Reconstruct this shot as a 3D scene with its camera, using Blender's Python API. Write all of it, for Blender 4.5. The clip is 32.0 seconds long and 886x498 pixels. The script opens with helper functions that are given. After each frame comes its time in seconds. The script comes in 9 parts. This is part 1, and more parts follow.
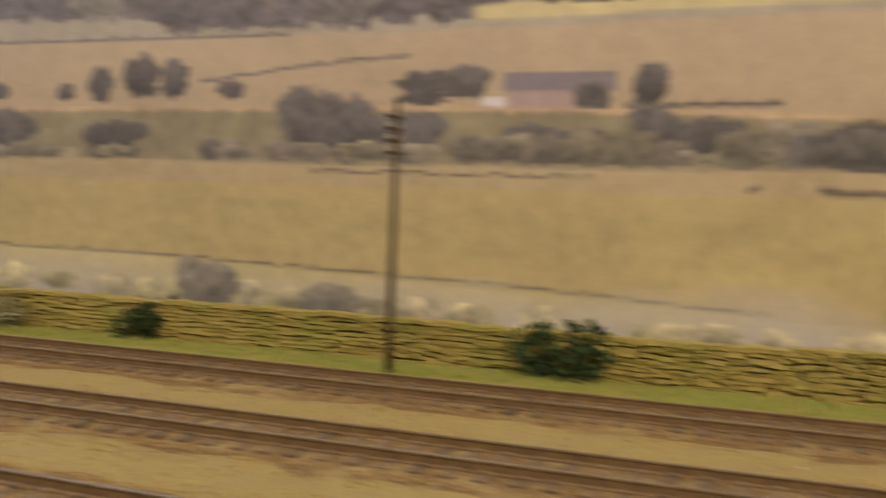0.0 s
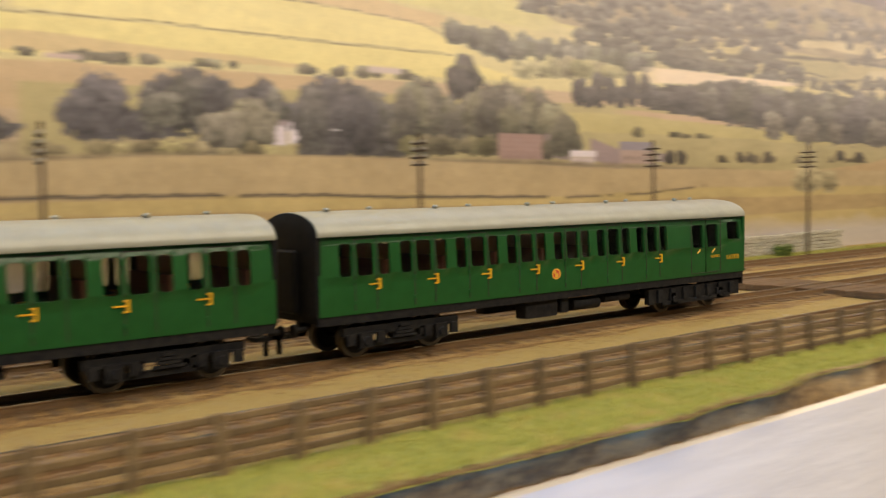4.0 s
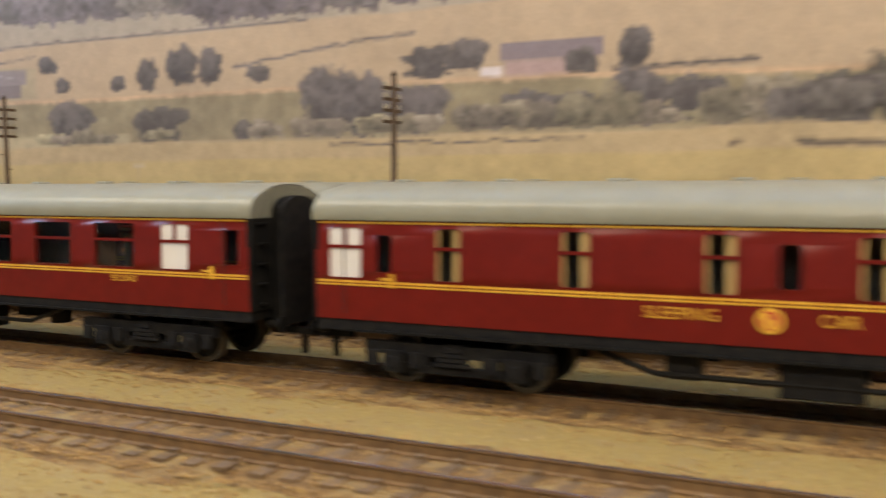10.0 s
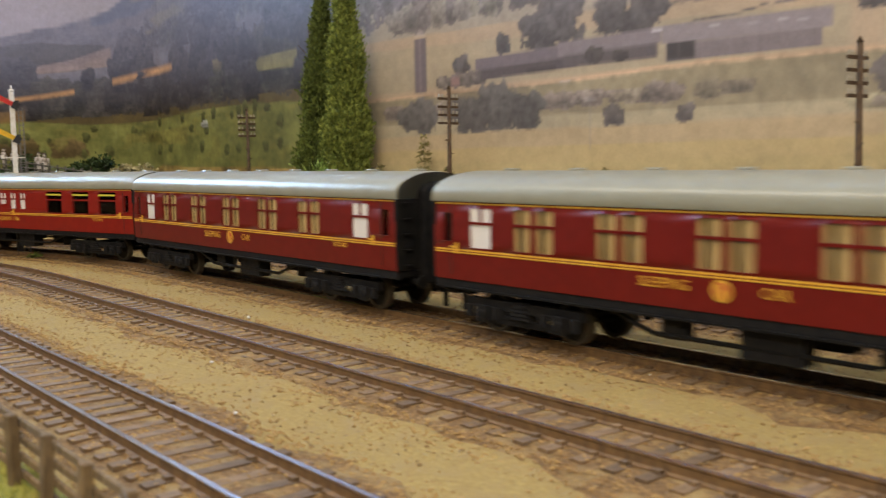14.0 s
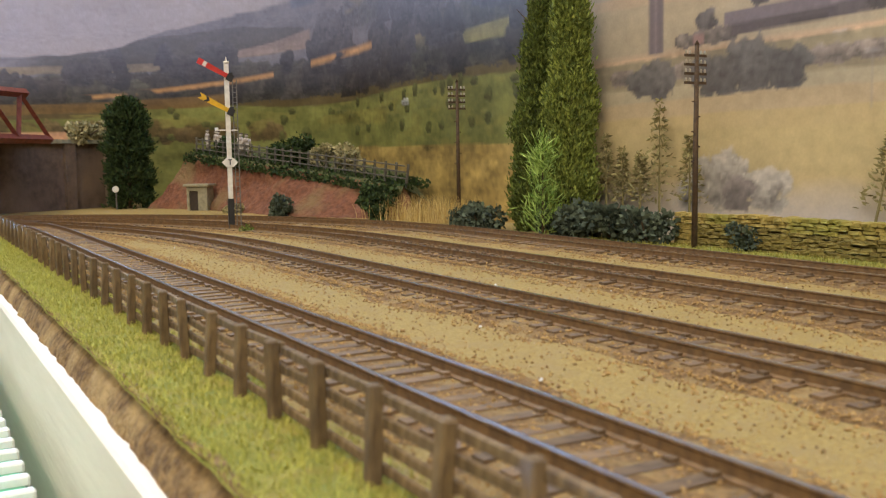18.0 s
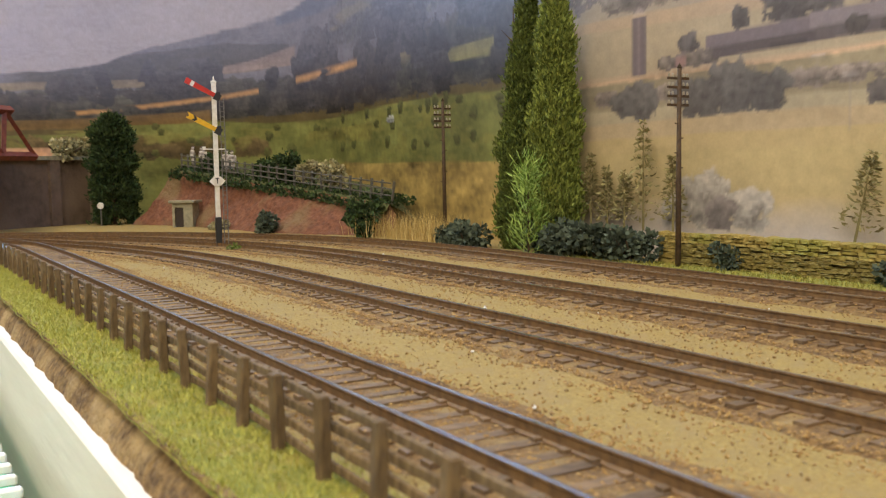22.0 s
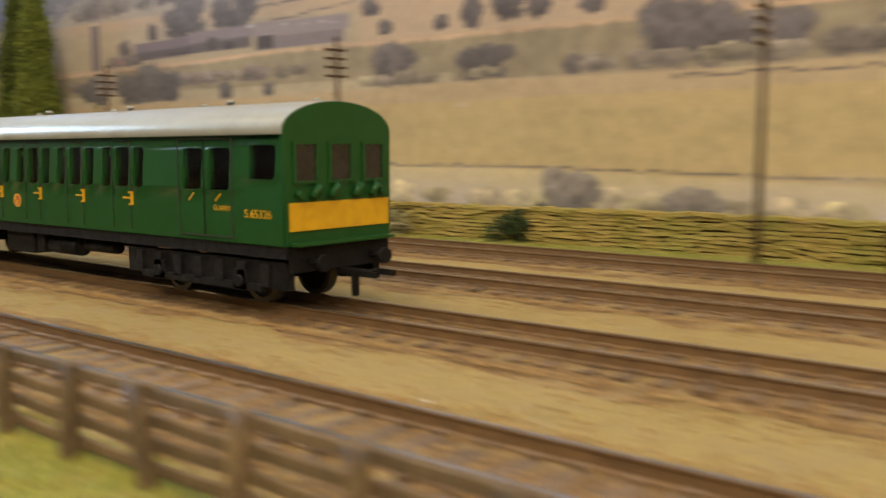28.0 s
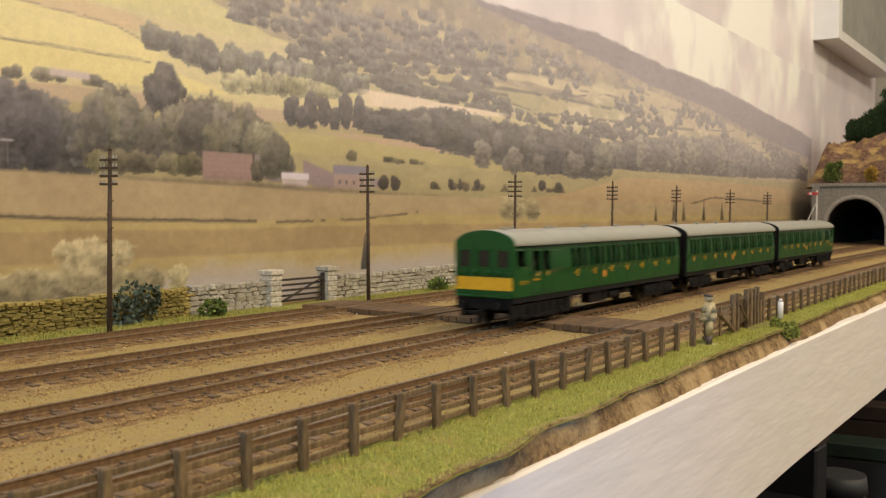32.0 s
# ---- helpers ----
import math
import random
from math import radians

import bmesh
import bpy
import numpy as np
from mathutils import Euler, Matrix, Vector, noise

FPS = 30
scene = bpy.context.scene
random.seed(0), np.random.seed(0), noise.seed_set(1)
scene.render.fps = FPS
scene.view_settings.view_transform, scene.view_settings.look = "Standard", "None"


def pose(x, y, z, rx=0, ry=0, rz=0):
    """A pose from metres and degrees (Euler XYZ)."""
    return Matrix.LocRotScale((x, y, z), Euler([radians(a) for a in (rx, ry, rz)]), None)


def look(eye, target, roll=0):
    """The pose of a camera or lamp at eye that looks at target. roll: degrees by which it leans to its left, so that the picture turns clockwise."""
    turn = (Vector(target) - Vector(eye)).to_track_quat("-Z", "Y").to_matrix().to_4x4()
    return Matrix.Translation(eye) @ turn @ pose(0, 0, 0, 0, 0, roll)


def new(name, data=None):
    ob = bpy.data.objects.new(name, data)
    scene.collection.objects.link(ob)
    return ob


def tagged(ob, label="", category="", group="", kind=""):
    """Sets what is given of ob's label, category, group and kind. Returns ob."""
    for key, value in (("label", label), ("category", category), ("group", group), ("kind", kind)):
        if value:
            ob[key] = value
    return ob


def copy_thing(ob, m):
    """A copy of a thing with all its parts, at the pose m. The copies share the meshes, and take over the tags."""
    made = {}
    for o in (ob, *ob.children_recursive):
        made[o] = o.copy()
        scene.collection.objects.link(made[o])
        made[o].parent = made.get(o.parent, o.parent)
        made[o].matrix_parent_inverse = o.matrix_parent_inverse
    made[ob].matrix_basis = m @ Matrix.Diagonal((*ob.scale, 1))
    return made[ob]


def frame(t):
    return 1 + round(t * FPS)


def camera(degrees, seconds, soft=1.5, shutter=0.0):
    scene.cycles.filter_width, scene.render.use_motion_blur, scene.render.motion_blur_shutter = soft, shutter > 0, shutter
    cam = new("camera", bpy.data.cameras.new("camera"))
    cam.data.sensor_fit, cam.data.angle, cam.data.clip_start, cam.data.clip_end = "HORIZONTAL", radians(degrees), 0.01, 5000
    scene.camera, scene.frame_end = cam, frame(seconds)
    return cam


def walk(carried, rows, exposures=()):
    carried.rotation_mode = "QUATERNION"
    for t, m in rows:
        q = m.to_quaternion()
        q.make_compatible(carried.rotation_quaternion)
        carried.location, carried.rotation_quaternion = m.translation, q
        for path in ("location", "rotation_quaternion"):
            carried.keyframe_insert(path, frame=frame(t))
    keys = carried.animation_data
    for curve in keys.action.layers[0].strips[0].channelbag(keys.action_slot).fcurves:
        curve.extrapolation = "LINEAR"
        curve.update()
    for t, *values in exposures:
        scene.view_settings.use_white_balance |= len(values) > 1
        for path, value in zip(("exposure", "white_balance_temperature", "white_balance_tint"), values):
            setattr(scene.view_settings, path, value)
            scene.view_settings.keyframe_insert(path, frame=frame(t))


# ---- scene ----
cam = camera(49.83, 32.0, soft=1.2, shutter=0.4)
cam.data.dof.use_dof, cam.data.dof.focus_distance, cam.data.dof.aperture_fstop = True, 0.47, 50.0
PATH = [
    (0, (-0.0211, 0.1320, 0.0621), (-0.3620, 1.0699, -0.0015), 1.66),
    (0.2, (-0.0445, 0.1345, 0.0605), (-0.4949, 1.0254, 0.0026), 1.16),
    (0.3, (-0.0588, 0.1233, 0.0662), (-0.5489, 0.9909, -0.0183), -0.09),
    (0.5, (-0.0986, 0.1190, 0.0768), (-0.6772, 0.9256, -0.0437), -0.21),
    (0.6, (-0.1077, 0.0963, 0.0764), (-0.7129, 0.8829, -0.0463), 0.08),
    (1, (-0.1440, 0.1098, 0.0591), (-0.8689, 0.7947, -0.0150), 0.89),
    (1.5, (-0.1043, 0.1149, 0.0486), (-0.7975, 0.8273, -0.0603), 0.44),
    (2, (0.0150, 0.0740, 0.0535), (-0.5530, 0.8821, -0.0880), -0.55),
    (2.5, (0.1025, 0.0421, 0.0541), (-0.2001, 0.9880, -0.0628), -1.26),
    (3, (0.1888, 0.0149, 0.0558), (0.1789, 1.0102, -0.0406), -1.53),
    (3.5, (0.2128, 0.0491, 0.0425), (0.6716, 0.9365, -0.0032), -0.66),
    (4, (0.3343, -0.0076, 0.0552), (0.9609, 0.7697, -0.0002), -1.22),
    (4.5, (0.3645, 0.0038, 0.0538), (1.1169, 0.6614, 0.0148), -1.49),
    (6.5, (0.3599, 0.0380, 0.0569), (1.1109, 0.6972, 0.0210), -0.09),
    (7, (0.2909, 0.0555, 0.0614), (0.8976, 0.8458, -0.0248), 1.86),
    (7.5, (0.2080, 0.0860, 0.0530), (0.5956, 1.0145, -0.0035), 1.79),
    (8, (0.1775, 0.0763, 0.0585), (0.2887, 1.0645, -0.0471), 0.68),
    (8.4, (0.1575, 0.0794, 0.0593), (0.1501, 1.0748, -0.0364), 0.18),
    (9, (0.0937, 0.1050, 0.0506), (-0.0732, 1.0888, -0.0147), 0.53),
    (9.3, (0.0643, 0.1009, 0.0533), (-0.1799, 1.0671, -0.0289), -0.01),
    (9.5, (0.0539, 0.1119, 0.0536), (-0.2564, 1.0588, -0.0297), -0.06),
    (10, (0.0257, 0.1233, 0.0515), (-0.4167, 1.0173, -0.0199), -0.32),
    (10.2, (-0.0027, 0.1231, 0.0453), (-0.4728, 1.0036, -0.0162), -0.62),
    (10.5, (-0.0357, 0.1195, 0.0532), (-0.5688, 0.9604, -0.0400), -1.51),
    (11, (-0.0790, 0.1175, 0.0518), (-0.7512, 0.8533, -0.0305), -0.48),
    (11.5, (-0.1055, 0.1285, 0.0508), (-0.8298, 0.8127, -0.0339), -0.52),
    (12, (-0.1200, 0.1279, 0.0534), (-0.8709, 0.7822, -0.0361), -0.74),
    (12.5, (-0.1378, 0.1306, 0.0544), (-0.9045, 0.7667, -0.0324), -0.82),
    (13, (-0.1701, 0.1366, 0.0523), (-0.9156, 0.7970, -0.0377), -0.92),
    (13.5, (-0.1938, 0.1343, 0.0523), (-0.9507, 0.7813, -0.0401), -0.87),
    (14, (-0.2056, 0.1307, 0.0554), (-0.9742, 0.7633, -0.0387), -1.03),
    (14.5, (-0.2307, 0.1173, 0.0513), (-1.0268, 0.7155, -0.0404), -0.95),
    (15, (-0.2293, 0.1137, 0.0552), (-1.0384, 0.6950, -0.0308), -0.94),
    (15.5, (-0.2423, 0.1151, 0.0523), (-1.0664, 0.6751, -0.0333), -0.46),
    (17.5, (-0.2606, 0.1252, 0.0368), (-1.1233, 0.6225, -0.0546), -0.72),
    (18, (-0.2571, 0.1251, 0.0399), (-1.1220, 0.6183, -0.0533), -0.90),
    (18.5, (-0.2579, 0.1261, 0.0410), (-1.1189, 0.6261, -0.0523), -0.97),
    (19, (-0.2578, 0.1270, 0.0403), (-1.1162, 0.6317, -0.0518), -1.08),
    (19.5, (-0.2626, 0.1228, 0.0392), (-1.1206, 0.6283, -0.0524), -1.05),
    (20, (-0.2618, 0.1227, 0.0373), (-1.1222, 0.6242, -0.0538), -1.14),
    (20.5, (-0.2615, 0.1260, 0.0401), (-1.1203, 0.6306, -0.0488), -1.17),
    (21, (-0.2638, 0.1269, 0.0398), (-1.1191, 0.6373, -0.0486), -1.09),
    (21.5, (-0.2570, 0.1252, 0.0420), (-1.1113, 0.6378, -0.0443), -1.09),
    (22, (-0.2538, 0.1201, 0.0446), (-1.1101, 0.6301, -0.0373), -0.99),
    (22.5, (-0.2532, 0.1249, 0.0382), (-1.1099, 0.6349, -0.0382), -0.77),
    (23, (-0.2555, 0.1236, 0.0411), (-1.1123, 0.6341, -0.0319), -0.64),
    (23.5, (-0.2556, 0.1254, 0.0436), (-1.1140, 0.6332, -0.0285), -0.63),
    (24, (-0.2581, 0.1316, 0.0402), (-1.1161, 0.6403, -0.0306), -0.65),
    (24.5, (-0.2645, 0.1313, 0.0397), (-1.1223, 0.6403, -0.0319), -0.68),
    (26.5, (-0.2469, 0.1174, 0.0409), (-1.1097, 0.6170, -0.0359), -0.50),
    (27, (-0.2092, 0.1212, 0.0395), (-1.0708, 0.6222, -0.0423), -0.90),
    (27.5, (-0.1332, 0.1251, 0.0424), (-0.9282, 0.7226, -0.0628), -1.43),
    (28, (-0.0223, 0.1132, 0.0392), (-0.6614, 0.8749, -0.0672), -0.39),
    (28.4, (0.0489, 0.1050, 0.0372), (-0.4202, 0.9792, -0.0879), -1.06),
    (28.8, (0.1393, 0.0599, 0.0563), (-0.0122, 1.0396, -0.0750), -0.58),
    (29, (0.1944, 0.0531, 0.0476), (0.2099, 1.0460, -0.0705), -0.97),
    (29.2, (0.2494, 0.0462, 0.0389), (0.4538, 1.0214, -0.0469), -1.36),
    (29.5, (0.3035, 0.0155, 0.0397), (0.7630, 0.9020, -0.0145), -1.28),
    (29.8, (0.3334, 0.0280, 0.0322), (0.9419, 0.8205, -0.0086), -1.37),
    (30, (0.3506, 0.0160, 0.0505), (1.0256, 0.7515, -0.0066), -2.25),
    (30.5, (0.3675, 0.0192, 0.0496), (1.1517, 0.6384, 0.0087), -2.26),
    (31, (0.3636, 0.0207, 0.0573), (1.1778, 0.6003, 0.0225), 0.26),
    (31.5, (0.3678, 0.0203, 0.0557), (1.1921, 0.5849, 0.0123), -0.00),
    (32, (0.3632, 0.0210, 0.0605), (1.1939, 0.5763, 0.0206), 0.18),
]
walk(cam, [(t, look(eye, target, roll)) for t, eye, target, roll in PATH], exposures=(
    (0.0, -0.26, 6950, 10), (1.0, 0.0, 6500, 10), (2.0, 0.15, 6650, 10), (3.0, 0.25, 6500, 10), (4.0, -0.08, 6620, 10), (5.5, -0.04, 6550, 10), (7.0, -0.03, 6480, 10), (8.0, 0.14, 6450, 10), (9.0, 0.14, 6600, 11), (10.0, 0.18, 6500, 10),
    (11.0, 0.24, 6350, 10), (13.0, 0.18, 6350, 10), (15.0, 0.15, 6350, 10), (18.0, 0.24, 6330, 8), (24.0, 0.25, 6450, 8), (27.0, 0.24, 6500, 8), (28.0, 0.05, 6980, 10), (29.0, 0.12, 6600, 10), (30.0, 0.04, 6480, 10), (31.0, -0.15, 6470, 10), (32.0, -0.22, 6480, 10)))

# ---- world, lamps ----
world = bpy.data.worlds.new("room_air")
scene.world = world
world.use_nodes = True
world.node_tree.nodes["Background"].inputs[0].default_value = (1.0, 0.94, 0.84, 1)
world.node_tree.nodes["Background"].inputs[1].default_value = 0.38


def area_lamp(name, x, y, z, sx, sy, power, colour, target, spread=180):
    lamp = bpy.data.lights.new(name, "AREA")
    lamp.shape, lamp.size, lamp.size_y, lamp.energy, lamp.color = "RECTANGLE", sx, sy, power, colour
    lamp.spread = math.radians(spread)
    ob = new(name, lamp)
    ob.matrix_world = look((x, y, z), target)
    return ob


area_lamp("ceiling_tube_lamp", 1.2, -0.28, 1.30, 2.8, 0.12, 16.5, (1.0, 0.855, 0.665), (1.2, 0.32, 0.0))
area_lamp("room_strip_lamp", 1.2, -1.35, 1.32, 2.8, 0.25, 39.0, (1.0, 0.855, 0.665), (1.2, 0.3, 0.0))
area_lamp("ceiling_tube_lamp_far", -1.0, -0.10, 1.30, 1.3, 0.12, 9.5, (1.0, 0.87, 0.70), (-0.9, 0.30, 0.0))
# blue fill added below the board, aimed to light the fascia alone
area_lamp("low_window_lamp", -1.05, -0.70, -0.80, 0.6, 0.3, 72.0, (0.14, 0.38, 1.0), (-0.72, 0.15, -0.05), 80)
area_lamp("far_window_lamp", -2.7, 0.05, 0.85, 0.7, 0.8, 42.0, (0.48, 0.72, 1.0), (-0.8, 0.3, 0.0))


# ---- materials ----
def material(name, base, rough=0.6, metal=0.0, second=None, scale=200.0, detail=4.0, bump=0.0, bump_scale=None, third=None, spec=0.5,
             per_object=0.0, stretch=None, coat=0.0, contrast=(0.35, 0.65)):
    """A node material: base and second colour mixed by fine noise, a third in broad patches, with relief."""
    m = bpy.data.materials.new(name)
    m.use_nodes = True
    nt = m.node_tree
    n, l = nt.nodes, nt.links
    b = n["Principled BSDF"]
    b.inputs["Roughness"].default_value, b.inputs["Metallic"].default_value = rough, metal
    b.inputs["Specular IOR Level"].default_value = spec
    b.inputs["Coat Weight"].default_value = coat
    co = n.new("ShaderNodeTexCoord").outputs["Object"]
    if stretch:
        mp = n.new("ShaderNodeMapping")
        mp.inputs["Scale"].default_value = stretch
        l.new(co, mp.inputs["Vector"])
        co = mp.outputs["Vector"]

    def noise_of(s, d=4.0):
        t = n.new("ShaderNodeTexNoise")
        t.inputs["Scale"].default_value, t.inputs["Detail"].default_value = s, d
        l.new(co, t.inputs["Vector"])
        return t.outputs["Fac"]

    def ramp(fac, lo, hi):
        r = n.new("ShaderNodeMapRange")
        r.inputs["From Min"].default_value, r.inputs["From Max"].default_value = lo, hi
        l.new(fac, r.inputs["Value"])
        return r.outputs["Result"]

    def mix(fac, a, c):
        x = n.new("ShaderNodeMix")
        x.data_type = "RGBA"
        l.new(fac, x.inputs["Factor"]) if not isinstance(fac, float) else None
        if isinstance(a, tuple):
            x.inputs["A"].default_value = (*a, 1)
        else:
            l.new(a, x.inputs["A"])
        x.inputs["B"].default_value = (*c, 1)
        return x.outputs["Result"]

    fine = noise_of(scale, detail)
    colour = mix(ramp(fine, *contrast), base, second or tuple(0.8 * v for v in base))
    if third:
        colour = mix(ramp(noise_of(scale * 0.13, 3.0), 0.48, 0.68), colour, third)
    if per_object:
        h = n.new("ShaderNodeHueSaturation")
        l.new(colour, h.inputs["Color"])
        info = n.new("ShaderNodeObjectInfo")
        r = n.new("ShaderNodeMapRange")
        r.inputs["To Min"].default_value, r.inputs["To Max"].default_value = 1 - per_object, 1 + per_object
        l.new(info.outputs["Random"], r.inputs["Value"])
        l.new(r.outputs["Result"], h.inputs["Value"])
        colour = h.outputs["Color"]
    l.new(colour, b.inputs["Base Color"])
    if bump:
        bp = n.new("ShaderNodeBump")
        bp.inputs["Strength"].default_value, bp.inputs["Distance"].default_value = 0.8, bump
        l.new(noise_of(bump_scale or scale, 6.0), bp.inputs["Height"])
        l.new(bp.outputs["Normal"], b.inputs["Normal"])
    return m


def island_material(name, dark, light, rough=0.8, scale=400.0):
    """Varies from island to island of one mesh, with fine noise on top."""
    m = material(name, dark, rough, scale=scale)
    nt = m.node_tree
    n, l = nt.nodes, nt.links
    g = n.new("ShaderNodeNewGeometry")
    x = n.new("ShaderNodeMix")
    x.data_type = "RGBA"
    x.inputs["A"].default_value, x.inputs["B"].default_value = (*dark, 1), (*light, 1)
    l.new(g.outputs["Random Per Island"], x.inputs["Factor"])
    l.new(x.outputs["Result"], n["Principled BSDF"].inputs["Base Color"])
    return m


SAND = material("sandy_ground", (0.40, 0.290, 0.094), 0.95, second=(0.29, 0.200, 0.062), scale=1100, bump=0.0010, bump_scale=1500, third=(0.33, 0.235, 0.09))
BALLAST = material("ballast_chips", (0.27, 0.155, 0.052), 0.95, second=(0.12, 0.066, 0.025), scale=900, bump=0.0014, bump_scale=1000, third=(0.32, 0.22, 0.085))
STONES = island_material("loose_chippings", (0.25, 0.145, 0.050), (0.43, 0.28, 0.10))
GRASS_FLOOR = material("verge_turf", (0.20, 0.22, 0.035), 0.95, second=(0.30, 0.28, 0.05), scale=800, bump=0.002, third=(0.33, 0.26, 0.06))
GRASS = island_material("grass_tufts", (0.22, 0.24, 0.030), (0.56, 0.52, 0.11), 0.9)
RAIL_TOP = material("worn_rail_steel", (0.62, 0.62, 0.66), 0.27, 0.9, second=(0.36, 0.31, 0.28), scale=120, stretch=(0.1, 6, 6))
RAIL_SIDE = material("rusty_rail", (0.19, 0.108, 0.042), 0.7, second=(0.11, 0.062, 0.026), scale=500)
SLEEPER = material("weathered_sleeper", (0.20, 0.128, 0.066), 0.7, second=(0.115, 0.070, 0.034), scale=900, per_object=0.25, stretch=(1, 0.3, 1))
TIMBER = material("fence_timber", (0.205, 0.137, 0.066), 0.85, second=(0.105, 0.067, 0.032), scale=700, per_object=0.2, stretch=(1, 1, 0.3), bump=0.0004)
POLE_WOOD = material("creosoted_pole", (0.085, 0.05, 0.025), 0.8, second=(0.05, 0.03, 0.016), scale=600)
EARTH = material("earth_cutting", (0.29, 0.18, 0.065), 0.9, second=(0.105, 0.058, 0.021), scale=420, bump=0.0016, bump_scale=600, third=(0.42, 0.29, 0.13))
WHITE_BOARD = material("white_painted_board", (0.88, 0.80, 0.70), 0.5, second=(0.82, 0.74, 0.64), scale=60, stretch=(0.35, 1, 2.5), bump=0.0004, bump_scale=90)
DARK = material("storage_dark", (0.02, 0.018, 0.016), 0.8, scale=20)
ROOM_WALL = material("room_wall_paint", (0.62, 0.58, 0.5), 0.8, scale=5)
ROOM_CEILING = material("ceiling_paint", (0.75, 0.72, 0.66), 0.8, scale=5)
ROOM_FLOOR = material("room_floor_carpet", (0.12, 0.1, 0.09), 0.95, scale=60)

# ---- mesh helpers ----
def mesh_object(name, bm, mat, parent=None, label="", smooth=False):
    me = bpy.data.meshes.new(name)
    bm.to_mesh(me)
    bm.free()
    for m in mat if isinstance(mat, (list, tuple)) else [mat]:
        me.materials.append(m)
    if smooth:
        me.polygons.foreach_set("use_smooth", [True] * len(me.polygons))
    ob = new(name, me)
    if parent:
        ob.parent = parent
    if label:
        tagged(ob, label)
    return ob


def part(name, bm, mat, parent, label="", smooth=False):
    return mesh_object(name, bm, mat, parent, label, smooth)


def part_of(name, me, parent, m=None):
    """Another object on the same mesh data."""
    ob = new(name, me)
    ob.parent = parent
    if m is not None:
        ob.matrix_basis = m
    return ob


def box(bm, x0, x1, y0, y1, z0, z1, mi=0):
    vs = [bm.verts.new(p) for p in ((x0, y0, z0), (x1, y0, z0), (x1, y1, z0), (x0, y1, z0), (x0, y0, z1), (x1, y0, z1), (x1, y1, z1), (x0, y1, z1))]
    for f in ((3, 2, 1, 0), (4, 5, 6, 7), (0, 1, 5, 4), (1, 2, 6, 5), (2, 3, 7, 6), (3, 0, 4, 7)):
        bm.faces.new([vs[i] for i in f]).material_index = mi
    return vs


def boxes(*dims):
    bm = bmesh.new()
    for d in dims:
        box(bm, *d)
    return bm


def bevelled(bm, width):
    bmesh.ops.bevel(bm, geom=bm.edges[:], offset=width, segments=1, affect="EDGES")
    return bm


def rod(bm, p, q, r0, r1=None, n=8, mi=0):
    """A tapered rod from p to q."""
    p, q = Vector(p), Vector(q)
    r1 = r0 if r1 is None else r1
    turn = (q - p).to_track_quat("Z", "Y").to_matrix()
    rings = []
    for c, r in ((p, r0), (q, r1)):
        rings.append([bm.verts.new(c + turn @ Vector((r * math.cos(2 * math.pi * k / n), r * math.sin(2 * math.pi * k / n), 0))) for k in range(n)])
    for k in range(n):
        f = bm.faces.new((rings[0][k], rings[0][(k + 1) % n], rings[1][(k + 1) % n], rings[1][k]))
        f.material_index = mi
        f.smooth = n > 6
    bm.faces.new(rings[0][::-1]).material_index = mi
    bm.faces.new(rings[1]).material_index = mi
    return bm


def thing(name, label, category, group="", m=None, kind=""):
    ob = new(name)
    ob.empty_display_size = 0.01
    tagged(ob, label, category, group, kind)
    if m is not None:
        ob.matrix_basis = m
    return ob

# ---- plan: four tracks side by side, straight, then bending towards the viewer at the far left end ----
# each: y of the straight, x at which the left bend begins, its radius; the line is an oval that closes behind the viewer
TRACKS = {"a": (0.2100, -0.90, 0.60), "b": (0.2786, -0.70, 0.70), "c": (0.3463, -0.70, 0.57), "d": (0.4120, -0.72, 0.46)}
GROUND_Z = -0.0042
X_TURN = 2.34
LAP = {k: 2 * (X_TURN - x0) + 2 * math.pi * r for k, (y, x0, r) in TRACKS.items()}


def along(track, s, off=0.0):
    """Place and heading (radians) on a track, s metres from the start of its straight. off: to the outer side."""
    y, x0, r = TRACKS[track]
    run, arc = X_TURN - x0, math.pi * r
    s = s % LAP[track]
    if s <= run:
        return x0 + s, y + off, 0.0
    if s <= run + arc:
        a = (s - run) / r
        return X_TURN + (r + off) * math.sin(a), y - r + (r + off) * math.cos(a), -a
    if s <= 2 * run + arc:
        return X_TURN - (s - run - arc), y - 2 * r - off, -math.pi
    a = (LAP[track] - s) / r
    return x0 - (r + off) * math.sin(a), y - r + (r + off) * math.cos(a), a


def s_at(track, x):
    return x - TRACKS[track][1]


# ---- ground ----
def strip(bm, rows, mi=0):
    """Faces between rows of points."""
    vs = [[bm.verts.new(p) for p in row] for row in rows]
    for a, b in zip(vs, vs[1:]):
        for k in range(len(a) - 1):
            f = bm.faces.new((a[k], a[k + 1], b[k + 1], b[k]))
            f.material_index, f.smooth = mi, True


def ground():
    bm = bmesh.new()
    rows = []
    for j in range(60):
        y = -0.35 + 0.92 * j / 59
        row = []
        for i in range(260):
            x = -1.75 + 4.95 * i / 259
            row.append((x, y, GROUND_Z + 0.0007 * noise.noise((x * 40, y * 40, 0))))
        rows.append(row)
    # near edge of the board
    rows = [[(x, max(y, 0.163), z) if -0.95 < x < 2.35 else (x, y, z) for x, y, z in row] for row in rows]
    strip(bm, rows)
    return tagged(mesh_object("ground", bm, SAND), "sandy baseboard surface between the model tracks", "ground", kind="structure")


ground()


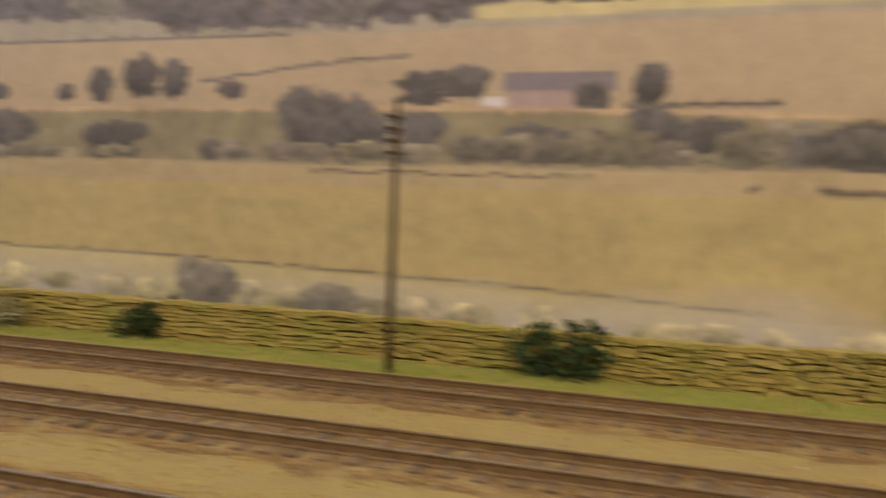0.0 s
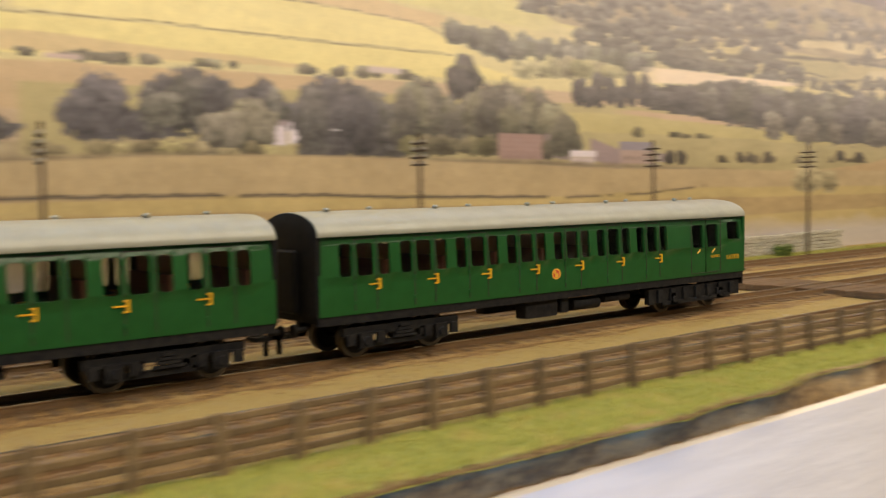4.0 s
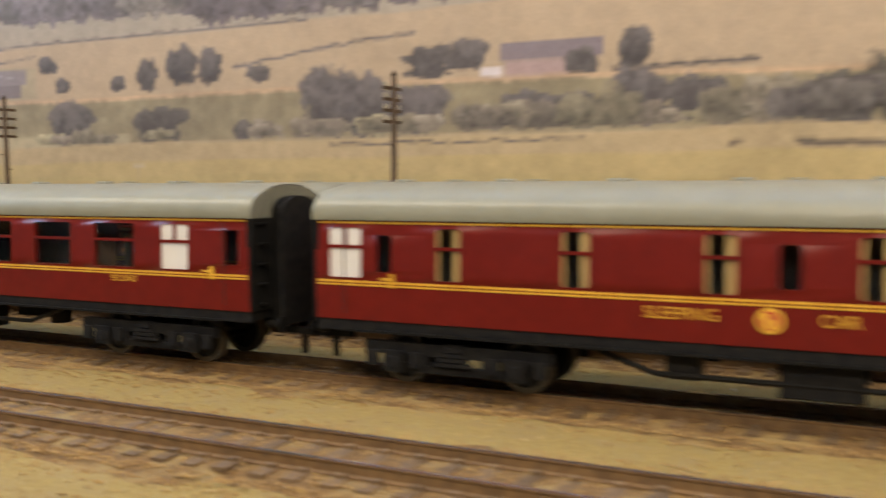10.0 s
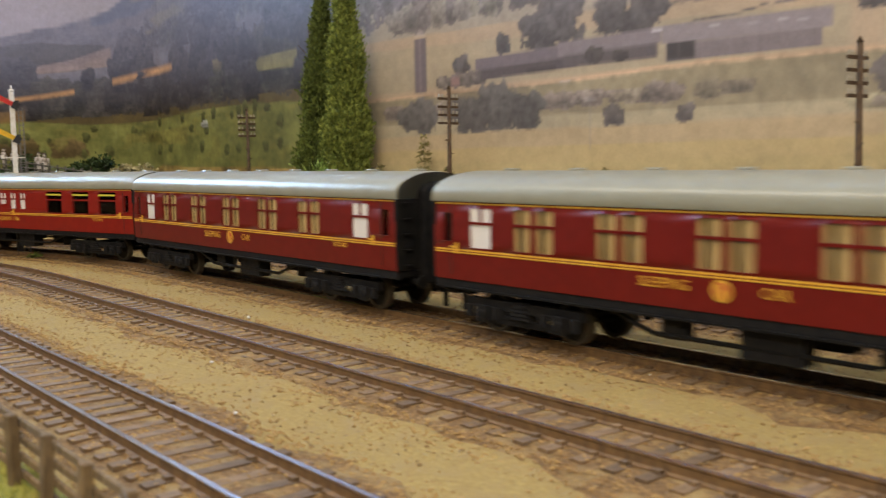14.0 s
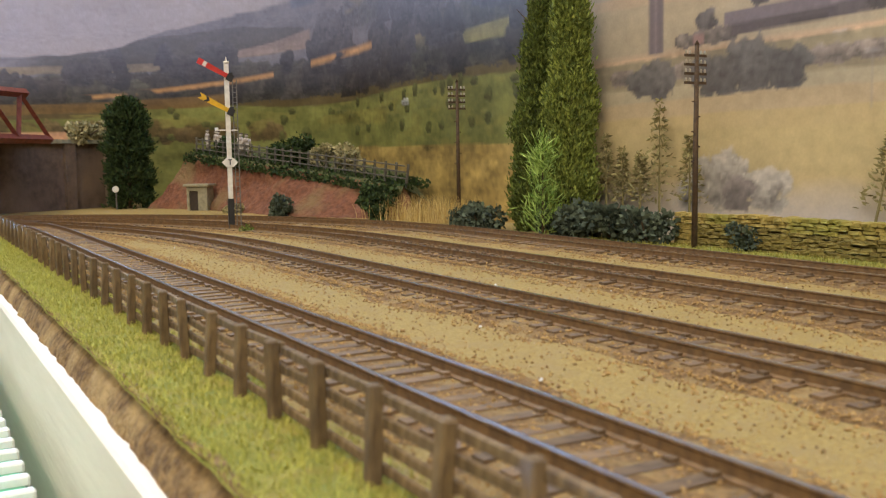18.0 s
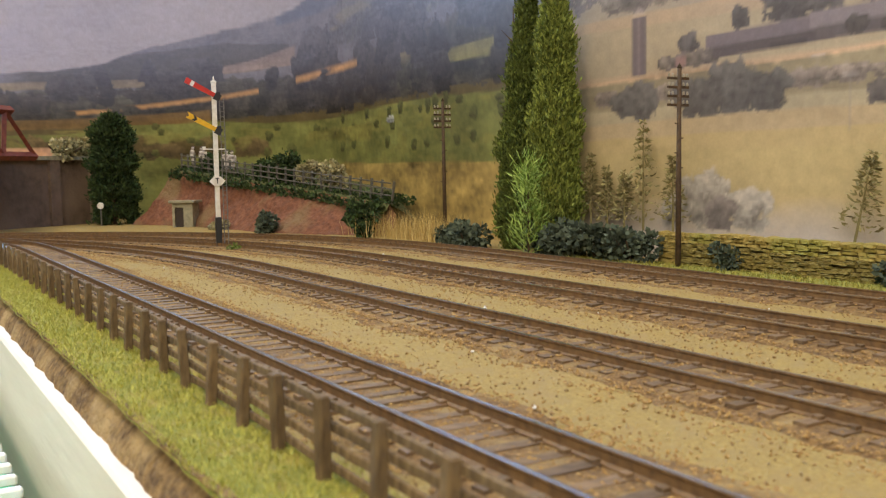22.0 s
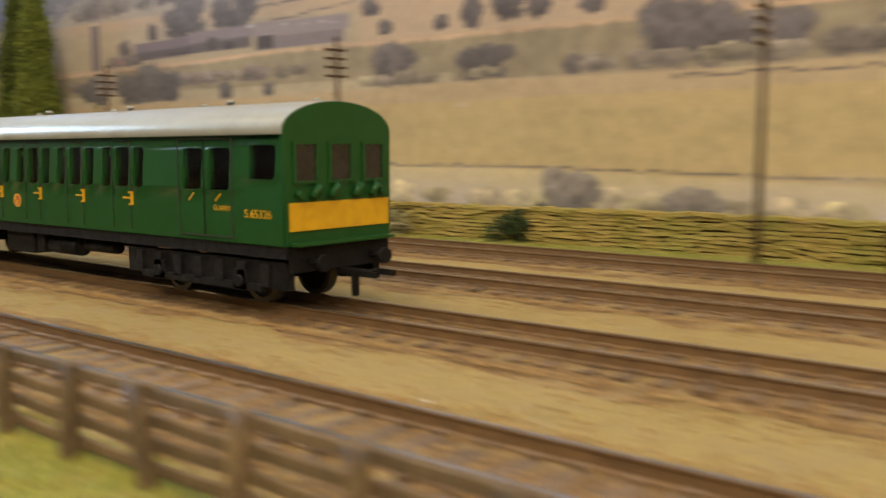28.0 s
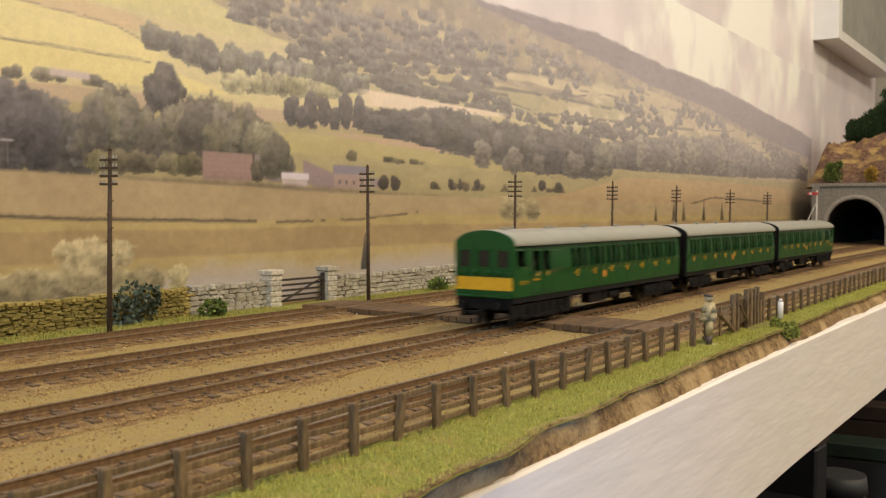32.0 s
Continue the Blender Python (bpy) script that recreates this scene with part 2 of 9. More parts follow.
def ballast(track):
    bm = bmesh.new()
    rows = []
    prof = ((-0.026, -0.001), (-0.020, 0.0012), (-0.0135, 0.0024), (0, 0.0026), (0.0135, 0.0024), (0.020, 0.0012), (0.026, -0.001))
    n = 560
    for i in range(n + 1):
        s = -0.95 + (X_TURN - TRACKS[track][1] + 1.9) * i / n
        row = []
        for o, h in prof:
            w = o * (0.88 + 0.30 * noise.noise((s * 30, o * 50, ord(track))) + 0.16 * noise.noise((s * 140, o * 50, ord(track))))
            x, y, _ = along(track, s, w)
            row.append((x, y, GROUND_Z + h * 0.54 + 0.0005 * noise.noise((x * 300, y * 300, 5))))
        rows.append(row)
    strip(bm, rows)
    return tagged(mesh_object("ballast_bed", bm, BALLAST), "brown ballast bed under model railway track", "ballast", kind="structure")


for key in TRACKS:
    ballast(key)


# ---- rails and sleepers ----
RAIL_PROFILE = ((-0.0011, -0.0029), (-0.0011, -0.0026), (-0.0004, -0.0022), (-0.0004, -0.0007), (-0.0006, -0.0004), (-0.0006, 0.0),
                (0.0006, 0.0), (0.0006, -0.0004), (0.0004, -0.0007), (0.0004, -0.0022), (0.0011, -0.0026), (0.0011, -0.0029))


def rail_mesh(track, off):
    bm = bmesh.new()
    ss = [LAP[track] * i / 480 for i in range(481)]
    prev = None
    for s in ss:
        ring = []
        for o, z in RAIL_PROFILE:
            x, y, _ = along(track, s, off + o)
            ring.append(bm.verts.new((x, y, z)))
        if prev:
            for k in range(len(ring)):
                f = bm.faces.new((prev[k], prev[(k + 1) % len(ring)], ring[(k + 1) % len(ring)], ring[k]))
                f.material_index = 1 if k == 5 else 0
        prev = ring
    return bm


def railway_track(track):
    top = thing("railway_track", "model railway track with worn steel rails and brown sleepers on ballast", "track", "parallel tracks")
    for off in (-0.0086, 0.0086):
        part("rail", rail_mesh(track, off), [RAIL_SIDE, RAIL_TOP], top, "rail with worn bright top")
    bm = boxes((-0.0016, 0.0016, -0.0152, 0.0152, -0.0036, -0.0026))
    for o in (-0.0086, 0.0086):
        for d in (-0.0017, 0.0017):
            box(bm, -0.0009, 0.0009, o + d - 0.0008, o + d + 0.0008, -0.0026, -0.0019)
    me = bpy.data.meshes.new("sleeper")
    bm.to_mesh(me)
    bm.free()
    me.materials.append(SLEEPER)
    pitch = 0.0079
    s0, s1 = -0.75, X_TURN - TRACKS[track][1] + 0.7
    near = {"a": (-0.75, 1.0), "b": (-0.75, 1.0), "c": (-0.75, 0.7), "d": (-0.6, 0.3)}[track]
    rest = []
    n = 0
    for i in range(int((s1 - s0) / pitch)):
        s = s0 + i * pitch + random.uniform(-0.0004, 0.0004)
        x, y, a = along(track, s)
        m = pose(x, y, random.uniform(-0.0002, 0.0002), 0, 0, math.degrees(a) + random.uniform(-1.5, 1.5))
        if near[0] < x < near[1] and n < 230:
            part_of("sleeper", me, top, m)
            n += 1
        else:
            rest.append(m)
    bm = bmesh.new()
    for m in rest:
        for v in box(bm, -0.0016, 0.0016, -0.0152, 0.0152, -0.0036, -0.0026):
            v.co = m @ v.co
    tagged(part("far_sleepers", bm, SLEEPER, top), kind="stuff")
    return top


# ---- telegraph poles ----
INSULATOR = material("white_insulators", (0.34, 0.30, 0.23), 0.4, scale=100)


def telegraph_pole():
    top = thing("telegraph_pole", "dark brown wooden telegraph pole with four crossarms and white insulators", "telegraph pole", "poles along the line")
    part("pole", rod(bmesh.new(), (0, 0, -0.006), (0, 0, 0.0950), 0.00150, 0.0010, 10), POLE_WOOD, top)
    part("cap", rod(bmesh.new(), (0, 0, 0.0945), (0, 0, 0.0965), 0.0013, 0.0002, 8), POLE_WOOD, top)
    for k in range(4):
        z = 0.0770 + 0.0042 * k
        w = 0.0066
        part("crossarm", boxes((-0.0004 - 0.0008, -0.0008 + 0.0004, -w, w, z - 0.0006, z + 0.0006)), POLE_WOOD, top)
        for y in (-0.0058, -0.0034, 0.0034, 0.0058):
            part("insulator", rod(rod(bmesh.new(), (-0.0008, y, z + 0.0006), (-0.0008, y, z + 0.0016), 0.0005, 0.0006, 6), (-0.0008, y, z + 0.0016), (-0.0008, y, z + 0.0024), 0.0006, 0.0003, 6),
                 INSULATOR, top, "white insulator")
    for k in range(5):
        z = 0.040 + 0.007 * k
        side = 1 if k % 2 else -1
        part("step", boxes((-0.0004, 0.0004, min(0, side * 0.0024), max(0, side * 0.0024), z, z + 0.0006)), POLE_WOOD, top)
    return top


POLE_X = (-0.812, -0.589, -0.3635, -0.153, 0.050, 0.252, 0.464, 0.679, 0.897, 1.107, 1.320, 1.515, 1.735, 1.932)


def poles():
    first = telegraph_pole()
    y0 = 0.4415
    for k, x in enumerate(POLE_X):
        y = y0 + (0.013 if k == 0 else 0.010 if k == 1 else 0)
        m = pose(x, y, GROUND_Z + 0.001, random.uniform(-0.6, 0.6), random.uniform(-0.8, 0.8), random.uniform(-8, 8))
        if k == 0:
            first.matrix_basis = m
        else:
            copy_thing(first, m)


# ---- lineside fence ----
def fence():
    top = thing("lineside_fence", "weathered brown four-rail post and rail fence beside the track", "fence")
    bm = bevelled(boxes((-0.0012, 0.0012, -0.0010, 0.0010, -0.0045, 0.0104)), 0.0003)
    me = bpy.data.meshes.new("post")
    bm.to_mesh(me)
    bm.free()
    me.materials.append(TIMBER)
    bar = bevelled(boxes((0, 0.0198, -0.0004, 0.0004, -0.00080, 0.00080)), 0.0002)
    mb = bpy.data.meshes.new("bar")
    bar.to_mesh(mb)
    bar.free()
    mb.materials.append(TIMBER)
    pitch = 0.0190
    x, n = -0.90, 0
    while x < 2.28:
        if not 0.795 < x < 0.905:
            y = fence_y(x)
            part_of("post", me, top, pose(x, y, 0, random.uniform(-4, 4), random.uniform(-5, 5), random.uniform(-8, 8)))
            if not 0.776 < x < 0.905:
                turn = math.degrees(math.atan2(fence_y(x + pitch) - y, pitch))
                for z in (-0.0010, 0.0022, 0.0054, 0.0087):
                    part_of("bar", mb, top, pose(x, y + 0.0014, z, 0, random.uniform(-1.6, 1.6), turn))
        x += pitch + random.uniform(-0.0008, 0.0008)
    return top


def fence_y(x):
    return float(np.interp(x, (-0.9, -0.4, 0.5, 0.60, 0.68, 1.0, 1.3, 2.0), (0.1785, 0.178, 0.1775, 0.176, 0.1725, 0.171, 0.170, 0.166)))


# ---- near edge: earth, fascia ----
def fascia_front(x):
    return float(np.interp(x, (-1.0, -0.3, 0.4, 0.9, 1.2, 2.3), (0.1565, 0.1560, 0.1480, 0.1490, 0.1455, 0.1500)))


def near_edge():
    bm = bmesh.new()
    rows = []
    n = 1100
    for i in range(n + 1):
        x = -1.0 + 3.3 * i / n
        lip = float(np.interp(x, (-1.2, -0.4, 0.0, 0.4, 0.54, 0.60, 0.65, 0.77, 1.25, 2.3), (0.1625, 0.1615, 0.158, 0.148, 0.143, 0.149, 0.1505, 0.154, 0.154, 0.157))) + noise.noise((x * 11, 0, 0)) * (0.0012 if x < -0.2 else 0.0034) + noise.noise((x * 70, 1, 0)) * 0.0009 + noise.noise((x * 30, 5, 0)) * (0.0 if x < 0.2 else 0.0030)
        row = [(x, 0.166, -0.0036)]
        for k, (d, z) in enumerate(((0.0006, -0.0035), (0.0010, -0.0044), (0.0024, -0.0058), (0.0020, -0.0075), (0.0010, -0.0100), (0.0, -0.0128))):
            r = 0.0005 * noise.noise((x * 160, k * 2.1, 2)) + 0.0005 * noise.noise((x * 400, k * 5.1, 2))
            q = max(0.0, (k - 2) / 3)
            row.append((x, (lip + d) * (1 - q) + max(lip - 0.0018, fascia_front(x) + 0.0025) * q + r, z + r * 0.6))
        rows.append(row)
    strip(bm, rows)
    return tagged(mesh_object("earth_edge", bm, EARTH), "crumbly brown earth edge along the front of the layout", "earth bank", kind="structure")


def fascia():
    bm = bmesh.new()
    rows = []
    for i in range(120):
        x = -1.0 + 3.3 * i / 119
        y = fascia_front(x)
        rows.append([(x, 0.1675, -0.0126), (x, y + 0.0014, -0.0126), (x, y + 0.0004, -0.0134), (x, y + 0.0004 * noise.noise((x * 8, 0, 0)), -0.078), (x, 0.1675, -0.078)])
    strip(bm, rows)
    for f in bm.faces:
        f.smooth = False
    return tagged(mesh_object("fascia_board", bm, WHITE_BOARD), "white brush-painted fascia board along the layout front", "fascia board", kind="structure")


near_edge()
fascia()

# ---- printed backscene: a picture of fields and hills, laid down as colour on a flat sheet ----
def mural_y(x):
    return 0.4835 + 0.0077 * x


def tint(r, g, b, gain=0.92):
    return np.array([((v / 255 + 0.055) / 1.055) ** 2.4 * gain for v in (r, g, b)])


class Picture:
    """A raster of reflectances over x (along the sheet) and z (up)."""

    def __init__(self, x0, x1, z0, z1, step, seed):
        self.rng = np.random.default_rng(seed)
        self.x0, self.z0, self.step = x0, z0, step
        self.nx, self.nz = int((x1 - x0) / step) + 1, int((z1 - z0) / step) + 1
        self.xs, self.zs = x0 + step * np.arange(self.nx), z0 + step * np.arange(self.nz)
        self.x, self.z = np.meshgrid(self.xs, self.zs)
        self.img = np.zeros((self.nz, self.nx, 3))
        self.fine = self.cloud(0.004, 3)
        self.mid = self.cloud(0.02, 4, 2.0)
        self.grain = self.cloud(0.0016, 1)
        far = np.clip((self.x - 0.35) / 1.1, 0, 1) if x1 > 2 else np.full_like(self.x, 0.5)
        self.fine = self.fine * (1 - far) + far * self.cloud(0.004, 3, 3.4)
        self.grain = self.grain * (1 - far) + far * self.cloud(0.0016, 1, 3.4)
        self.broad = x1 > 2

    def cloud(self, size, octaves, stretch=1.0):
        """Soft noise about 0, with features of that size."""
        out = np.zeros((self.nz, self.nx))
        amp = 1.0
        for _ in range(octaves):
            gx, gz = int((self.xs[-1] - self.x0) / (size * stretch)) + 3, int((self.zs[-1] - self.z0) / size) + 3
            g = self.rng.random((gz, gx)) * 2 - 1
            u, v = (self.xs - self.x0) / (size * stretch), (self.zs - self.z0) / size
            i, j = u.astype(int), v.astype(int)
            fu, fv = (u - i)[None, :], (v - j)[:, None]
            fu, fv = fu * fu * (3 - 2 * fu), fv * fv * (3 - 2 * fv)
            a = g[j][:, i] * (1 - fu) + g[j][:, i + 1] * fu
            b = g[j + 1][:, i] * (1 - fu) + g[j + 1][:, i + 1] * fu
            out += amp * (a * (1 - fv) + b * fv)
            amp, size = amp * 0.55, size / 2
            if size < self.step:
                break
        return out

    def lay(self, mask, colour, shade=0.0):
        m = np.clip(mask, 0, 1)[..., None]
        self.img = self.img * (1 - m) + m * (colour * (1 + shade * (0.6 * self.fine + 0.8 * self.mid))[..., None])

    def line(self, *pts):
        xs, zs = zip(*sorted(pts))
        return np.interp(self.x, xs, zs)

    def above(self, pts, soft=0.0012, wobble=0.0):
        return np.clip((self.z - self.line(*pts) + wobble * self.mid) / soft + 0.5, 0, 1)

    def field(self, x0, x1, low, high, colour, shade=0.08, wobble=0.0006, soft=0.0012):
        m = self.above(low, soft, wobble) * (1 - self.above(high, soft, wobble))
        e0, e1 = (0.004 if x < 0.7 else 0.03 for x in (x0, x1))
        self.lay(m * np.clip((self.x - x0) / e0 + 0.5, 0, 1) * np.clip((x1 - self.x) / e1 + 0.5, 0, 1), colour, shade)

    def hedge(self, pts, thick, colour, gaps=0.0):
        m = np.clip(1.2 - np.abs(self.z - self.line(*pts) + 0.0005 * self.fine) / thick, 0, 1)
        xs = [p[0] for p in pts]
        m *= (self.x > min(xs)) & (self.x < max(xs))
        if gaps:
            m *= np.clip((self.mid + 1.0 - gaps) * 4, 0, 1)
        self.lay(m, colour, 0.25)

    def window(self, x0, x1, z0, z1):
        i0, i1 = max(0, int((x0 - self.x0) / self.step)), min(self.nx, int((x1 - self.x0) / self.step) + 2)
        j0, j1 = max(0, int((z0 - self.z0) / self.step)), min(self.nz, int((z1 - self.z0) / self.step) + 2)
        return slice(j0, j1), slice(i0, i1)

    def tree(self, x, zb, w, h, colour, pointed=False):
        """One tree crown: overlapping lobes with a ragged edge, lighter on top."""
        win = self.window(x - w, x + w, zb - 0.003, zb + 1.2 * h)
        if win[0].stop <= win[0].start or win[1].stop <= win[1].start:
            return
        xx, zz = self.x[win], self.z[win]
        rag = self.fine[win] * 0.22 + self.grain[win] * 0.12
        m = np.zeros_like(xx)
        light = np.zeros_like(xx)
        if pointed:
            q = np.clip((zz - zb) / h, 0, 1)
            m = np.clip(((1.08 - q) * w * 0.5 - np.abs(xx - x) + rag * w * 0.5) / 0.0015 + 0.5, 0, 1) * (zz > zb) * (zz < zb + h)
        else:
            lobes = [(0, 0.55, 0.42)] + [(self.rng.uniform(-0.32, 0.32), self.rng.uniform(0.3, 0.78), self.rng.uniform(0.13, 0.27)) for _ in range(11)]
            for dx, dz, r in lobes:
                d = np.hypot((xx - x - dx * w) / (r * w), (zz - zb - dz * h) / (r * h * 1.05)) - rag
                mm = np.clip((1 - d) * 5, 0, 1)
                light = np.where(mm > m, np.clip((zz - zb - dz * h) / (r * h), -1, 1), light)
                m = np.maximum(m, mm)
            d = np.hypot((xx - x) / (0.40 * w), (zz - zb - 0.22 * h) / (0.26 * h)) - rag * 1.6
            m = np.maximum(m, np.clip((1 - d) * 5, 0, 1))
        c = colour * (1 + 0.18 * np.clip(2 * (zz - zb) / h - 1, -1, 1) + 0.28 * light + 0.34 * self.fine[win] + 0.26 * self.grain[win])[..., None].clip(0.35, 1.9)
        m = m[..., None]
        self.img[win] = self.img[win] * (1 - m) + m * c

    def trees(self, rows, colour, pointed=False):
        for x, zb, w, h in rows:
            self.tree(x, zb, w, h, colour * self.rng.uniform(0.82, 1.18), pointed)

    def wood(self, x0, x1, base, top, colour, count, w=0.022, pointed=0.0):
        """A belt of trees between two lines."""
        for _ in range(count):
            x = self.rng.uniform(x0, x1)
            b, t = np.interp(x, *zip(*base)), np.interp(x, *zip(*top))
            h = (t - b) * self.rng.uniform(0.6, 1.08)
            zb = b + (t - b - h) * self.rng.random() * 0.6
            hue = self.rng.random() ** 2
            leaf = colour * np.array([1.0 + 0.05 * hue, 1.0 + 0.10 * hue, 1.0 - 0.18 * hue]) * self.rng.uniform(0.70, 1.15 + 0.35 * hue)
            self.tree(x, zb, w * self.rng.uniform(0.6, 1.15) * (1 + 1.3 * min(1.0, max(0.0, (x - 0.65) / 1.0)) if self.broad else 1.35), h, leaf, self.rng.random() < pointed)

    def block(self, x0, x1, z0, z1, colour, slope=0.0):
        """A building's wall or roof."""
        win = self.window(x0, x1, z0 - 0.01, z1 + 0.01)
        xx, zz = self.x[win], self.z[win]
        lean = slope * (xx - x0)
        m = (np.clip((xx - x0) / 0.0012, 0, 1) * np.clip((x1 - xx) / 0.0012, 0, 1) * np.clip((zz - z0 - lean) / 0.001, 0, 1) * np.clip((z1 + lean - zz) / 0.001, 0, 1))[..., None]
        self.img[win] = self.img[win] * (1 - m) + m * colour * (1 + 0.06 * self.grain[win])[..., None]

    def haze(self, mask, colour, most):
        m = (np.clip(mask, 0, 1) * most)[..., None]
        self.img = self.img * (1 - m) + m * colour


GOLD, PALE_GOLD, TAN, PINK = tint(206, 178, 100), tint(220, 198, 124), tint(200, 172, 112), tint(200, 171, 124)
BANK = tint(160, 144, 98)
TREE_GREY, TREE_FAR = tint(96, 88, 80), tint(118, 108, 98)
SKY, CLOUD, MIST = tint(232, 222, 222, 1.0), tint(255, 252, 242, 1.0), tint(206, 192, 168)


def paint_fields():
    p = Picture(-0.655, 2.46, -0.012, 0.34, 0.0011, 4)
    p.lay(np.ones_like(p.x), PINK, 0.05)
    # far hills over the left half, then sky over the right
    left_top = [(-0.7, 0.124), (-0.44, 0.119), (-0.28, 0.118), (-0.14, 0.119), (0.0, 0.121), (0.25, 0.122), (0.45, 0.128), (0.6, 0.14)]
    p.field(-0.7, 0.30, left_top, [(-0.7, 0.5), (0.4, 0.5)], tint(182, 166, 134), 0.1)
    p.wood(-0.66, -0.50, [(-0.7, 0.130), (-0.5, 0.135)], [(-0.7, 0.215), (-0.5, 0.205)], tint(128, 118, 116), 70, 0.03)
    p.field(-0.54, -0.40, [(-0.54, 0.137), (-0.4, 0.128)], [(-0.54, 0.150), (-0.47, 0.163), (-0.4, 0.172)], tint(206, 192, 112), 0.1)
    p.wood(-0.62, -0.47, [(-0.62, 0.124), (-0.47, 0.128)], [(-0.62, 0.142), (-0.47, 0.140)], tint(124, 114, 104), 26, 0.018)
    p.trees([(-0.45, 0.130, 0.012, 0.018), (-0.43, 0.128, 0.012, 0.020), (-0.415, 0.128, 0.014, 0.026), (-0.47, 0.142, 0.012, 0.018), (-0.485, 0.146, 0.012, 0.016)], TREE_FAR)
    p.wood(-0.385, -0.255, [(-0.4, 0.131), (-0.25, 0.126)], [(-0.4, 0.150), (-0.25, 0.150)], tint(120, 110, 108), 40, 0.03)
    p.wood(-0.255, -0.125, [(-0.26, 0.121), (-0.12, 0.122)], [(-0.26, 0.150), (-0.12, 0.150)], tint(106, 96, 98), 50, 0.03)
    p.field(-0.125, 0.5, [(-0.13, 0.1225), (0.5, 0.131)], [(-0.13, 0.128), (0.5, 0.140)], PALE_GOLD, 0.1)
    p.wood(-0.10, 0.16, [(-0.1, 0.127), (0.16, 0.128)], [(-0.1, 0.132), (0.16, 0.134)], TREE_FAR, 20, 0.014)
    # upper field and its hedges
    p.field(-0.7, 0.62, [(-0.7, 0.088), (0.62, 0.085)], left_top, PINK, 0.07)
    p.field(-0.7, -0.36, [(-0.7, 0.092), (-0.36, 0.092)], [(-0.7, 0.120), (-0.50, 0.112), (-0.36, 0.108)], tint(188, 168, 122), 0.08)
    p.field(0.02, 0.30, [(0.02, 0.094), (0.3, 0.084)], [(0.02, 0.1045), (0.15, 0.107), (0.3, 0.1085)], tint(206, 178, 112), 0.06)
    p.hedge([(-0.47, 0.116), (-0.36, 0.119), (-0.20, 0.119)], 0.0008, TREE_FAR)
    p.hedge([(-0.43, 0.108), (-0.36, 0.113)], 0.0006, TREE_FAR)
    p.hedge([(-0.24, 0.101), (-0.19, 0.107), (-0.15, 0.110)], 0.0009, TREE_FAR, 0.2)
    p.hedge([(0.08, 0.1085), (0.17, 0.1115), (0.23, 0.1155), (0.30, 0.1165)], 0.0010, TREE_GREY, 0.55)
    p.hedge([(0.245, 0.092), (0.30, 0.0985)], 0.0006, TREE_GREY)
    # farm with a silo, long barns
    p.trees([(-0.512, 0.105, 0.026, 0.019), (-0.497, 0.106, 0.032, 0.026), (-0.505, 0.105, 0.022, 0.016), (-0.470, 0.107, 0.022, 0.019), (-0.449, 0.108, 0.024, 0.025), (-0.458, 0.106, 0.018, 0.014), (-0.535, 0.106, 0.012, 0.011), (-0.566, 0.097, 0.014, 0.012), (-0.352, 0.104, 0.014, 0.009)], tint(86, 80, 74))
    p.block(-0.604, -0.5935, 0.090, 0.121, tint(112, 98, 96))
    p.block(-0.6005, -0.5975, 0.090, 0.121, tint(134, 116, 112))
    for k in range(6):
        p.block(-0.604 + 0.0009 * k, -0.5935 - 0.0009 * k, 0.121 + 0.0009 * k, 0.1222 + 0.0009 * k, tint(224, 200, 180))
    p.wood(-0.585, -0.545, [(-0.585, 0.091), (-0.545, 0.092)], [(-0.585, 0.099), (-0.545, 0.100)], tint(112, 100, 90), 12, 0.012)
    p.block(-0.575, -0.567, 0.092, 0.0975, tint(158, 118, 104))
    p.block(-0.552, -0.487, 0.0935, 0.1005, tint(84, 72, 70), 0.02)
    p.block(-0.556, -0.483, 0.0985, 0.1055, tint(122, 108, 108), 0.02)
    p.block(-0.520, -0.500, 0.0945, 0.0975, tint(60, 52, 50))
    p.block(-0.497, -0.443, 0.0950, 0.1030, tint(96, 84, 80))
    p.block(-0.500, -0.441, 0.1005, 0.1080, tint(142, 128, 124), 0.01)
    p.block(-0.447, -0.440, 0.1060, 0.1082, tint(222, 210, 204))
    p.trees([(-0.478, 0.096, 0.012, 0.008), (-0.463, 0.095, 0.010, 0.006)], tint(74, 66, 58))
    p.block(-0.440, -0.370, 0.0925, 0.1010, tint(134, 120, 114))
    for k in range(14):
        p.block(-0.422 + 0.0037 * k, -0.4209 + 0.0037 * k, 0.0928, 0.1008, tint(120, 106, 100))
    p.block(-0.4395, -0.4245, 0.0930, 0.1035, tint(52, 46, 44))
    p.block(-0.4340, -0.4325, 0.0930, 0.1020, tint(112, 98, 92))
    p.block(-0.442, -0.366, 0.1005, 0.1090, tint(154, 140, 134), -0.02)
    for k, x in enumerate((-0.419, -0.402, -0.389, -0.381)):
        p.block(x, x + 0.006, 0.1050 - 0.0006 * k, 0.1062 - 0.0006 * k, tint(226, 216, 208))
    p.block(-0.440, -0.368, 0.1004, 0.1010, tint(98, 86, 82))
    p.trees([(-0.342, 0.094, 0.012, 0.008), (-0.306, 0.094, 0.010, 0.007)], TREE_GREY)
    p.trees([(-0.288, 0.093, 0.016, 0.016), (-0.268, 0.094, 0.022, 0.019), (-0.252, 0.094, 0.016, 0.017), (-0.225, 0.094, 0.014, 0.008)], TREE_GREY)
    p.block(-0.122, -0.112, 0.089, 0.0945, tint(232, 218, 204))
    p.block(-0.112, -0.076, 0.0895, 0.0965, tint(190, 156, 140))
